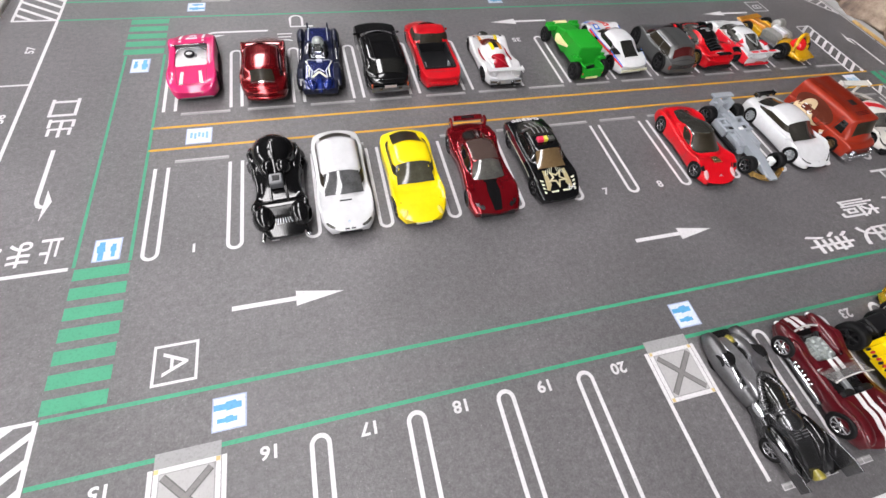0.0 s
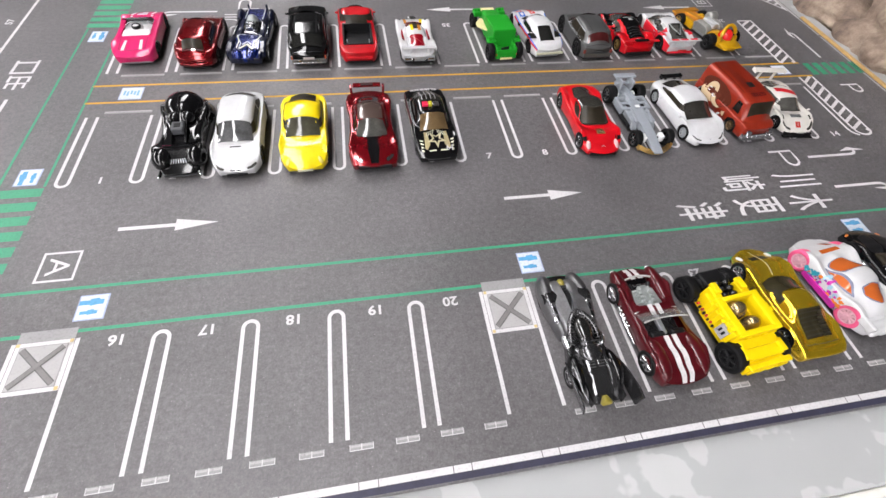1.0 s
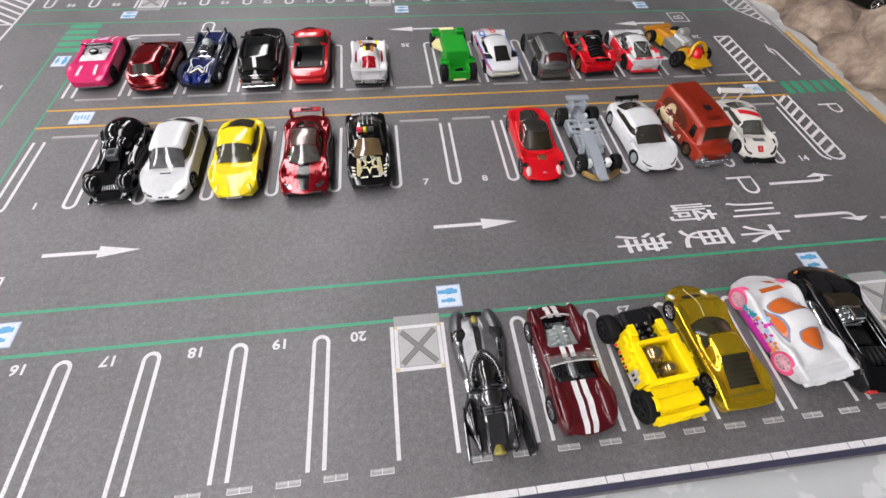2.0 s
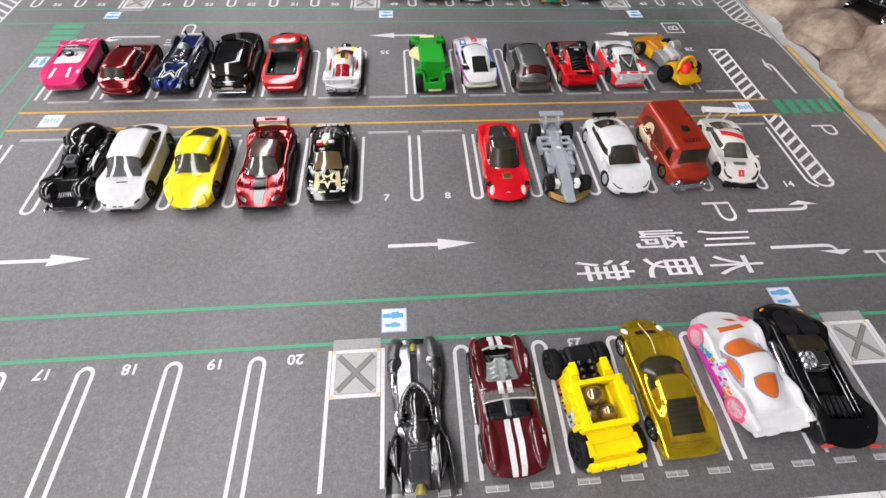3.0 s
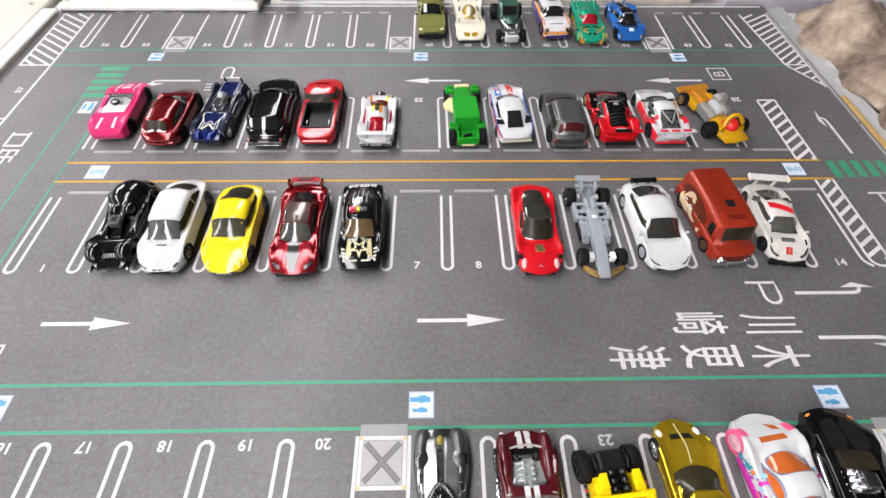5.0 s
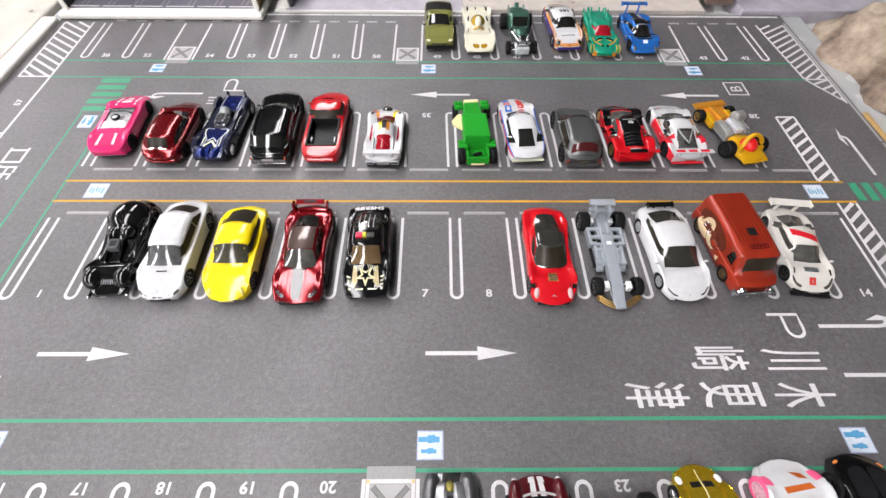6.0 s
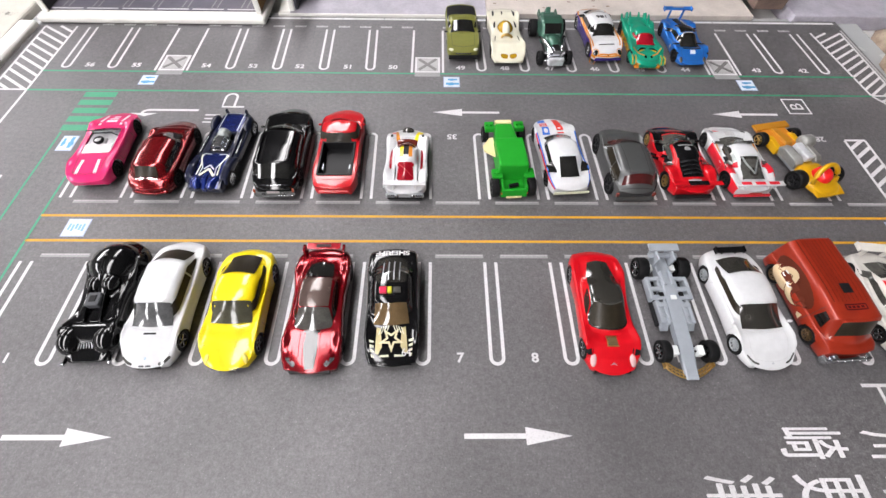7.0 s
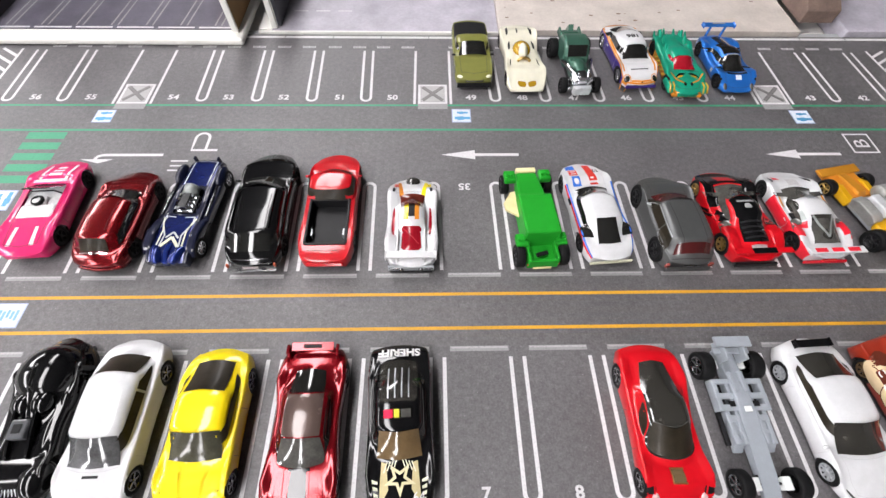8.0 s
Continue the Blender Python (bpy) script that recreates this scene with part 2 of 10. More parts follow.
def bm_text(body, size, m, spacing=1.0, bold=0.0):
    """Letters in the built-in font as flat faces, centred on the origin before m."""
    cu = bpy.data.curves.new("letters", "FONT")
    cu.body, cu.size, cu.align_x, cu.align_y = body, size, "CENTER", "CENTER"
    cu.space_character = spacing
    cu.resolution_u = 3
    cu.offset = bold * size
    tmp_ob = bpy.data.objects.new("letters", cu)
    me = bpy.data.meshes.new_from_object(tmp_ob)
    bm = bmesh.new()
    bm.from_mesh(me)
    xs = [v.co.x for v in bm.verts]
    ys = [v.co.y for v in bm.verts]
    bm.transform(Matrix.Translation((-(min(xs) + max(xs)) / 2, -(min(ys) + max(ys)) / 2, 0)))
    bm.transform(m)
    bpy.data.objects.remove(tmp_ob)
    bpy.data.curves.remove(cu)
    bpy.data.meshes.remove(me)
    return bm


# ---- room, table and boards ----
ROOM = (-2.8, -6.4, 3.4, 3.2)
T = 0.12
LOW, HIGH = -0.78, 1.5
x0, y0, x1, y1 = ROOM
tagged(part("floor", bm_box(x0, y0, LOW - 0.1, x1, y1, LOW), M_FLOOR), "grey vinyl shop floor under the display table", "floor", kind="structure")
tagged(part("ceiling", bm_box(x0, y0, HIGH, x1, y1, HIGH + 0.1), M_CEILING), "plain grey ceiling above the display", "ceiling", kind="structure")
for nm, b in (("wall_north", (x0, y1, LOW, x1, y1 + T, HIGH)), ("wall_south", (x0, y0 - T, LOW, x1, y0, HIGH)), ("wall_east", (x1, y0 - T, LOW, x1 + T, y1 + T, HIGH)), ("wall_west", (x0 - T, y0 - T, LOW, x0, y1 + T, HIGH))):
    tagged(part(nm, bm_box(*b), M_WALL), "plain grey painted wall of the room", "wall", kind="structure")

M_FIXTURE = surface("white_lamp_housing", (0.8, 0.8, 0.8), 0.4, vary=0.03)
M_TUBE = bpy.data.materials.new("glowing_tube")
M_TUBE.use_nodes = True
M_TUBE.node_tree.nodes["Principled BSDF"].inputs["Emission Color"].default_value = (1.0, 0.968, 0.985, 1)
M_TUBE.node_tree.nodes["Principled BSDF"].inputs["Emission Strength"].default_value = TUBE_GLOW
def ceiling_lamp():
    fx = thing("ceiling_lamp", "long white ceiling lamp with a glowing fluorescent tube", "ceiling lamp", "ceiling lamps")
    ya, yb = -TUBE_LONG / 2, TUBE_LONG / 2
    part("housing", bm_box(-0.12, ya, 0.090, 0.12, yb, 0.120, 0.004), M_FIXTURE, fx)
    part("tube", bm_lathe([(0.0, ya + 0.03), (TUBE_R, ya + 0.03), (TUBE_R, yb - 0.03), (0.0, yb - 0.03)], 16, "y"), M_TUBE, fx, "glowing white tube")
    for e in (ya + 0.015, yb - 0.015):
        part("tube_holder", bm_box(-0.04, e - 0.012, -0.04, 0.04, e + 0.012, 0.090, 0.003), M_FIXTURE, fx)
        part("stem", bm_box(-0.01, e - 0.01, 0.120, 0.01, e + 0.01, HIGH - TUBE_Z + 0.004), M_FIXTURE, fx)
    return fx


first_lamp = ceiling_lamp()
spots = [(tx, y_first + TUBE_STEP * k) for tx, y_first, count in TUBES for k in range(count)]
first_lamp.matrix_basis = pose(*spots[0], TUBE_Z)
for px, py in spots[1:]:
    copy_thing(first_lamp, pose(px, py, TUBE_Z))

table = thing("display_table", "white laminate display table with a grey edge strip", "table")
TT = -0.0105
part("tabletop", bm_box(-0.75, -0.62, TT - 0.03, 1.35, 1.25, TT, 0.003), M_TABLE, table)
for lx, ly in ((-0.68, -0.55), (1.28, -0.55), (-0.68, 1.18), (1.28, 1.18)):
    part("leg", bm_box(lx - 0.03, ly - 0.03, LOW, lx + 0.03, ly + 0.03, TT - 0.03, 0.004), M_TABLE, table)

MAT = (-0.1235, -0.1865, 0.6335, 0.3335)


def scuffed_board():
    m, nt, b = base_material("grey_board_painted_reflections")
    n = add_noise(nt, 38.0, 3.0, 0.45)
    # soft pale reflections of the glossy board, painted as noise patches
    r = ramp(nt, n.outputs["Fac"], [(0.0, (0.37, 0.385, 0.385)), (0.585, (0.40, 0.41, 0.41)), (0.605, (0.49, 0.50, 0.50)), (1.0, (0.47, 0.48, 0.48))])
    nt.links.new(r.outputs["Color"], b.inputs["Base Color"])
    b.inputs["Roughness"].default_value = 0.22
    return m


M_REFLECTION_BOARD = scuffed_board()
board = thing("base_board", "glossy grey base board with painted pale reflection patches under the mat", "board")
part("panel", bm_box(-0.14, -0.2175, TT, 0.66, 0.345, -0.0035, 0.0015), M_REFLECTION_BOARD, board)
part("edge_strip", bm_box(-0.14, -0.2215, TT, 0.66, -0.2177, -0.0045, 0.001), M_RIM, board, "pale edge strip")


# ---- the printed parking mat ----
mat = thing("parking_mat", "dark grey printed parking lot play mat with white and green lines", "play mat", kind="structure")
part("cloth", bm_box(*MAT[:2], -0.0034, *MAT[2:], 0.0, 0.0008), M_ASPHALT, mat)
P = 0.040
Z1, Z2, Z3 = 0.00012, 0.00024, 0.00036
LW = 0.00094


def mark(name, bm, material, label=""):
    return part(name, bm, material, mat, label)


def u_points(x, y_open, y_round, half, lean):
    """A long narrow U: two lines joined by a round end; lean shifts its open end aside."""
    s = 1 if y_round > y_open else -1
    pts = [(x - half + lean, y_open), (x - half, y_round - s * half)]
    for k in range(1, 12):
        a = math.pi * k / 12
        pts.append((x - half * math.cos(a), y_round - s * half + s * half * math.sin(a)))
    return pts + [(x + half, y_round - s * half), (x + half + lean, y_open)]


def u_line(x, y_open, y_round, half=0.0034, lean=0.0):
    mark("bay_line", bm_ribbon(u_points(x, y_open, y_round, half, lean), LW, Z1), M_WHITE_INK)


def straight(x, y_a, y_b, w=LW):
    mark("bay_line", bm_poly([rect(x - w, min(y_a, y_b), x + w, max(y_a, y_b))], Z1), M_WHITE_INK)


def number(body, x, y, turn=0, size=0.0082):
    mark("bay_number", bm_text(body, size, pose(x, y, Z1, 0, 0, turn) @ Matrix.Diagonal((0.98, 0.88, 1, 1)), bold=0.028), M_WHITE_INK)


def stop_bar(x_a, x_b, y, h=0.0026):
    ob = mark("wheel_stop_print", bm_poly([rect(x_a, y - h / 2, x_b, y + h / 2)], Z1), M_GREY_INK)
    mark("wheel_stop_print", bm_poly([rect(x_a + 0.0004, y + 0.0001, x_b - 0.0004, y + h / 2 - 0.0003)], Z2), M_PALE_INK)
    if x_b - x_a < 0.015:
        m = (x_a + x_b) / 2
        lines = [rect(x_a, y - h / 2, x_a + 0.0003, y + h / 2), rect(x_b - 0.0003, y - h / 2, x_b, y + h / 2), rect(x_a + 0.0003, y - h / 2, x_b - 0.0003, y - h / 2 + 0.0003), rect(m - 0.0002, y - h / 2 + 0.0003, m + 0.0002, y + h / 2)]
        mark("wheel_stop_outline", bm_poly(lines, Z3), M_WHITE_INK)
    return ob


def x_box(x, y_far, s):
    """A pillar seen from above: framed square with a cross; s = 1 when its bay runs to larger y."""
    w = 0.0242 if s < 0 else 0.0216
    y0_, y1_ = (y_far - w, y_far) if s < 0 else (y_far, y_far + w)
    a, b = x - w / 2, x + w / 2
    mark("pillar_base_print", bm_poly([rect(a, y_far, b, y_far - s * 0.0056)], Z2), M_GREY_INK, "plain grey slab print")
    mark("pillar_print", bm_poly([rect(a, y0_, b, y1_)], Z1), M_WHITE_INK)
    g = 0.0019
    mark("pillar_outline_print", bm_poly([rect(a + g, y0_ + g, b - g, y1_ - g)], Z2), M_GREY_INK)
    g = 0.0023
    mark("pillar_field_print", bm_poly([rect(a + g, y0_ + g, b - g, y1_ - g)], Z3), M_FIELD_INK, "pale grey square field")
    i = 0.0034
    for flip in (0, 1):
        ends = [(a + i, y0_ + i), (b - i, y1_ - i)] if flip else [(a + i, y1_ - i), (b - i, y0_ + i)]
        mark("pillar_cross_print", bm_ribbon(ends, 0.0014, Z3 + 0.0001 + 0.0001 * flip), M_DARKGREY_INK)
    for flip in (0, 1):
        ends = [(a + i, y0_ + i), (b - i, y1_ - i)] if flip else [(a + i, y1_ - i), (b - i, y0_ + i)]
        mark("pillar_cross_print", bm_ribbon(ends, 0.00095, Z3 + 0.0003 + 0.0001 * flip), M_CROSS_INK)
    dots = s < 0 and bm_poly([rect(px - 0.0008, py - 0.0008, px + 0.0008, py + 0.0008) for px in (a + 0.0010, b - 0.0010) for py in (y0_ + 0.0010, y1_ - 0.0010)], Z3 + 0.0001)
    if dots:
        mark("pillar_corner_print", dots, M_OCHRE_INK)
    far = -0.1632 if s < 0 else 0.3110
    straight(x - 0.0133, y_far, far)
    straight(x + 0.0133, y_far, far)


def bays_middle():
    for k in range(14):
        u_line(k * P - 0.0011, 0.0612, -0.0012)
        number(str(k + 1), (k + 0.5) * P - 0.0008, 0.0022)
        stop_bar(k * P + 0.0052, (k + 1) * P - 0.0052, 0.0655)
    straight(0.5540, 0.0612, 0.006)
    for k in range(14):
        u_line(k * P - 0.0026, 0.1105, 0.1733, lean=0.0010)
        number(str(41 - k), (k + 0.5) * P - 0.0028, 0.1703, 180)
        stop_bar(k * P + 0.0052, (k + 1) * P - 0.0052, 0.1073)


def bays_edge(y_open, y_round, y_num, y_stop, y_box, s, turn, lists):
    """A row of bays at the mat's edge, broken by three pillar boxes. lists: x of the U lines, of the boxes, and (number, x)."""
    us, boxes, nums = lists
    for x in us:
        u_line(x - (0 if s < 0 else 0.0019), y_open, y_round, 0.0035, 0 if s < 0 else -0.0018)
    for x in boxes:
        x_box(x, y_box, s)
    for n, x in nums:
        number(str(n), x, y_num, turn)
        stop_bar(x - 0.0150, x - 0.0048, y_stop)
        stop_bar(x + 0.0048, x + 0.0150, y_stop)


bays_middle()
bays_edge(-0.1632, -0.1016, -0.1034, -0.1667, -0.1000, -1, 180, (
    [-0.0280, 0.0733, 0.1137, 0.1548, 0.1950, 0.2975, 0.3385, 0.3790, 0.4195, 0.4600],
    [0.0232, 0.2440, 0.5135],
    [(15, -0.0075), (16, 0.0530), (17, 0.0930), (18, 0.1335), (19, 0.1740), (20, 0.2135), (21, 0.2765), (22, 0.3170), (23, 0.3580), (24, 0.3985), (25, 0.4390), (26, 0.4795)]))
bays_edge(0.3110, 0.2512, 0.2550, 0.3157, 0.2478, 1, 0, (
    [-0.0668, -0.0280, 0.0712, 0.1110, 0.1508, 0.1904, 0.2860, 0.3235, 0.3640, 0.4010, 0.4420, 0.5440, 0.5850],
    [0.0212, 0.2376, 0.4935],
    [(56, -0.0490), (55, -0.0100), (54, 0.0490), (53, 0.0885), (52, 0.1285), (51, 0.1690), (50, 0.2080), (49, 0.2660), (48, 0.3040), (47, 0.3430), (46, 0.3820), (45, 0.4215), (44, 0.4610), (43, 0.5230), (42, 0.5640)]))

# green walkway lines, amber lines, green crossings
for y, a, b in ((-0.0723, -0.0325, 0.570), (-0.0963, -0.0325, 0.570), (0.2463, -0.0845, 0.6050), (0.2213, -0.0845, 0.6160)):
    mark("walkway_line", bm_poly([rect(a, y - 0.0009, b, y + 0.0009)], Z1), M_GREEN_INK, "green walkway line")
for x in (-0.0342, -0.0098):
    mark("walkway_line", bm_poly([rect(x - 0.0008, 0.0, x + 0.0008, 0.1730)], Z1), M_GREEN_INK, "green walkway line")
for y in (0.0957, 0.0764):
    mark("divider_line", bm_poly([rect(-0.0100, y - 0.0009, 0.5740, y + 0.0009)], Z1), M_YELLOW_INK, "amber dividing line")
for k in range(7):
    y = -0.0012 - 0.0104 * k
    mark("crossing_bar", bm_poly([rect(-0.0336, y - 0.0064, -0.0094, y)], Z1), M_GREEN_INK, "green crossing bar")
for k in range(5):
    y = 0.2190 - 0.0096 * k
    mark("crossing_bar", bm_poly([rect(-0.0362, y - 0.0062, -0.0106, y)], Z1), M_GREEN_INK, "green crossing bar")
for k in range(6):
    x = 0.5770 + 0.0098 * k
    mark("crossing_bar", bm_poly([[(x, 0.0775), (x + 0.0060, 0.0775), (x + 0.0060, 0.0950), (x, 0.0950)]], Z1), M_GREEN_INK, "green crossing bar")


def arrow(x_tail, x_tip, y):
    d = 1 if x_tip > x_tail else -1
    xb = x_tip - d * 0.0228
    mark("lane_arrow", bm_poly([[(x_tail, y - 0.0012), (xb, y - 0.0012), (xb, y - 0.0041), (x_tip, y), (xb, y + 0.0041), (xb, y + 0.0012), (x_tail, y + 0.0012)]], Z1), M_WHITE_INK)


for a, b, y in ((0.0381, 0.0904, -0.0365), (0.2599, 0.3128, -0.0365), (0.2950, 0.2428, 0.1977), (0.5166, 0.4641, 0.1977)):
    arrow(a, b, y)


def turn_arrow(m, far=0.0, skew=0.0):
    """A lane arrow along +x whose stem bends to +y and ends in a broad head; far moves the bend along, skew the tip."""
    c = 0.0425 + far
    bm = bm_ribbon([(0, 0), (c - 0.0060, 0), (c - 0.0030, 0.0003), (c - 0.0009, 0.0013), (c, 0.0028), (c, 0.0044)], 0.0011, 0)
    bm_poly([[(c - 0.0118, 0.0038), (c + 0.0098, 0.0037), (c - 0.0030 + skew, 0.0073)]], 0.00004, bm)
    bm.transform(m)
    mark("turn_arrow", bm, M_WHITE_INK)


turn_arrow(pose(0.4972, -0.0203, Z1))
turn_arrow(pose(0.4972, -0.0497, Z1) @ Matrix.Diagonal((1, -1, 1, 1)), -0.0010, 0.0050)
turn_arrow(pose(0.0600, 0.1980, Z1, 0, 0, 180))
turn_arrow(pose(-0.0595, 0.0842, Z1, 0, 0, -90))
turn_arrow(pose(0.6035, 0.1030, Z1, 0, 0, 90))

# lettering on the lanes
for body, x, y, turn, sz in (("A", 0.0154, -0.0580, -90, 0.0150), ("B", 0.5362, 0.2078, 90, 0.0145)):
    h = 0.0092
    fr = bmesh.new()
    for r in (rect(x - h, y - h, x + h, y - h + 0.0012), rect(x - h, y + h - 0.0012, x + h, y + h), rect(x - h, y - h + 0.0012, x - h + 0.0012, y + h - 0.0012), rect(x + h - 0.0012, y - h + 0.0012, x + h, y + h - 0.0012)):
        bm_poly([r], Z1, fr)
    mark("zone_frame", fr, M_WHITE_INK)
    mark("zone_letter", bm_text(body, sz, pose(x, y, Z1, 0, 0, turn) @ Matrix.Diagonal((1.1, 1.0, 1, 1))), M_WHITE_INK)


def lane_word(body, x, y, turn, w, h):
    """One character, w along its own width and h along its height, thickened with a second print."""
    if body == "P":
        a, b, r = w / 2 - 0.0009, h / 2 - 0.0009, 0.27 * h - 0.0005
        bowl = [(a - r + r * math.cos(q), b - r + r * math.sin(q)) for q in [math.pi / 2 - math.pi * k / 12 for k in range(13)]]
        bm = bm_ribbon([(-a, -b), (-a, b), (a - 1.6 * r, b)] + bowl + [(-a, b - 2 * r)], 0.0009, 0)
        bm.transform(pose(x, y, Z1, 0, 0, turn))
        mark("lane_letter", bm, M_WHITE_INK)
        return
    bm = bm_text(body, 1.0, Matrix.Identity(4))
    xs = [v.co.x for v in bm.verts]
    ys = [v.co.y for v in bm.verts]
    bm.transform(Matrix.Diagonal((w / (max(xs) - min(xs)), h / (max(ys) - min(ys)), 1, 1)))
    nudges = [(0, 0), (0.00018, 0), (-0.00018, 0), (0, 0.00024), (0, -0.00024)]
    out = bmesh.new()
    for k, (dx, dy) in enumerate(nudges):
        merge_into(out, bm.copy(), pose(dx, dy, k * 0.000012))
    bm.free()
    out.transform(pose(x, y, Z1, 0, 0, turn))
    mark("lane_letter", out, M_WHITE_INK)


for body, x, y, w, h in (("P", 0.4777, -0.0199, 0.0162, 0.0205), ("川", 0.4720, -0.0406, 0.0118, 0.0335), ("崎", 0.4290, -0.0400, 0.0136, 0.0328), ("木", 0.4695, -0.0605, 0.0128, 0.0334), ("更", 0.4291, -0.0602, 0.0132, 0.0325), ("津", 0.3874, -0.0603, 0.0135, 0.0346)):
    lane_word(body, x, y, -90, w, h)
for body, x, y, w, h in (("P", 0.0855, 0.2101, 0.0175, 0.0188), ("川", 0.0723, 0.1878, 0.0106, 0.0108)):
    lane_word(body, x, y, 90, w, h)
for body, x, y, w, h in (("出", -0.0600, 0.1030, 0.0140, 0.0158), ("口", -0.0612, 0.1218, 0.0153, 0.0160), ("止", -0.0464, 0.0122, 0.0092, 0.0145), ("ま", -0.0594, 0.0122, 0.0096, 0.0145), ("れ", -0.0724, 0.0122, 0.0100, 0.0145)):
    lane_word(body, x, y, 180, w, h)
lane_word("P", 0.6005, 0.0565, -90, 0.0120, 0.0190)
lane_word("P", 0.5640, -0.0610, -90, 0.0120, 0.0180)


def pictogram(x, y, w, h, turn, glare_paled=False):
    """White square with a thin violet edge and two blue arrows, the upper one larger."""
    mark("walkway_sign", bm_poly([rect(x - w / 2, y - h / 2, x + w / 2, y + h / 2)], Z1), M_VIOLET_INK, "white square walkway sign with a violet edge")
    mark("walkway_sign_field", bm_poly([rect(x - w / 2 + 0.0006, y - h / 2 + 0.0006, x + w / 2 - 0.0006, y + h / 2 - 0.0006)], Z2), M_SIGN_INK)
    if glare_paled:
        # small print of the sign; the glare on it is mixed into the paler ink
        for q in range(5):
            bar = bm_poly([rect(-0.0052 + 0.0022 * q, -0.0030 + 0.0007 * (q % 2), -0.0038 + 0.0022 * q, 0.0028 - 0.0008 * (q % 3))], 0)
            bar.transform(pose(x, y, Z3, 0, 0, turn))
            mark("walkway_sign_bar", bar, M_GLARE_INK, "blue bar of the sign, paled as by glare")
        return
    for big, k in ((1.12, 0.0026), (0.80, -0.0029)):
        bm = bm_poly([[(-0.0050, -0.0011), (-0.0006, -0.0011), (-0.0006, -0.0017), (0.0030, -0.0012), (0.0048, -0.0012), (0.0048, 0.0011), (0.0030, 0.0012), (0.0026, 0.0020), (-0.0008, 0.0017), (-0.0010, 0.0011), (-0.0050, 0.0011)]], 0)
        bm.transform(pose(x, y, Z3, 0, 0, turn) @ pose(-0.0006 / big, k, 0) @ Matrix.Diagonal((big, big, 1, 1)))
        mark("walkway_sign_arrow", bm, M_BLUE_INK)


for x, y, w, h, turn in ((0.0380, -0.0842, 0.0136, 0.0140, 0), (0.2632, -0.0848, 0.0136, 0.0138, 0), (0.4862, -0.0834, 0.0142, 0.0124, 0), (0.0072, 0.2349, 0.0130, 0.0126, 180), (0.2580, 0.2354, 0.0136, 0.0138, 180), (0.5065, 0.2342, 0.0140, 0.0138, 180), (0.0172, 0.0860, 0.0148, 0.0138, 180), (0.5483, 0.0862, 0.0140, 0.0132, 0), (-0.0208, 0.0083, 0.0125, 0.0135, 90), (-0.0238, 0.1610, 0.0116, 0.0155, 270)):
    pictogram(x, y, w, h, turn, abs(y - 0.086) < 0.002)


def hatch(outline_a, outline_b, n, close=True, slant=1.3, half=0.0011):
    """Slanting bars between two long lines given by their end points; slant is a bar's fall, in steps."""
    def on(line, f):
        (x0, y0), (x1, y1) = line
        return Vector((x0 + (x1 - x0) * f, y0 + (y1 - y0) * f))

    mark("hatch_line", bm_ribbon(outline_a, LW, Z1), M_WHITE_INK)
    mark("hatch_line", bm_ribbon(outline_b, LW, Z1), M_WHITE_INK)
    low = -int(abs(slant)) - 1
    for k in range(low, n - low):
        f, g = k / n, (k + slant) / n
        u0, u1 = 0.0, 1.0
        if abs(g - f) > 1e-9:
            ua, ub = (0.0 - f) / (g - f), (1.0 - f) / (g - f)
            u0, u1 = max(0.0, min(ua, ub)), min(1.0, max(ua, ub))
        if u1 - u0 < 0.08:
            continue
        across = lambda u: on(outline_a, f + (g - f) * u).lerp(on(outline_b, f + (g - f) * u), u)
        mark("hatch_bar", bm_ribbon([across(u0), across(u1)], half, Z2), M_WHITE_INK)
    if close:
        mark("hatch_line", bm_ribbon([outline_a[1], outline_b[1]], LW, Z3), M_WHITE_INK)


hatch([(-0.1150, 0.3125), (-0.1132, 0.2213)], [(-0.0860, 0.3125), (-0.0848, 0.2213)], 10, slant=2.1, half=0.0012)
hatch([(0.5985, 0.3130), (0.6060, 0.2215)], [(0.6272, 0.3130), (0.6272, 0.2215)], 11, slant=-2.0)
hatch([(0.6060, 0.2215), (0.6250, 0.1930)], [(0.6275, 0.2215), (0.6275, 0.1880)], 4, slant=-1.0)
hatch([(0.5592, 0.0750), (0.5592, 0.0060)], [(0.5728, 0.0750), (0.5728, 0.0030)], 8, False, -1.25, 0.0013)
mark("hatch_line", bm_ribbon([(0.5592, 0.0062)] + [(0.5660 - 0.0068 * math.cos(math.pi * k / 12), 0.0050 - 0.0062 * math.sin(math.pi * k / 12)) for k in range(13)], LW, Z3), M_WHITE_INK)
mark("hatch_line", bm_ribbon([(0.5540, 0.0060), (0.5546, 0.0030), (0.5566, 0.0006), (0.5592, -0.0012)], LW, Z2), M_WHITE_INK)
hatch([(0.5555, 0.0965), (0.5555, 0.1690)], [(0.5712, 0.0965), (0.5712, 0.1690)], 8, slant=1.25, half=0.0013)
hatch([(-0.0560, -0.0720), (-0.0560, -0.1640)], [(-0.0338, -0.0720), (-0.0338, -0.1640)], 9, slant=-1.6, half=0.0013)
mark("lane_line", bm_ribbon([(-0.0560, -0.0720), (-0.0338, -0.0720)], 0.0008, Z3), M_WHITE_INK)
mark("lane_line", bm_ribbon([(-0.0848, 0.2213), (-0.0848, 0.0150)], 0.0010, Z1), M_WHITE_INK)
for y in (0.1468, 0.0800):
    mark("lane_line", bm_ribbon([(-0.0858, y), (-0.1160, y)], 0.0008, Z1), M_WHITE_INK)
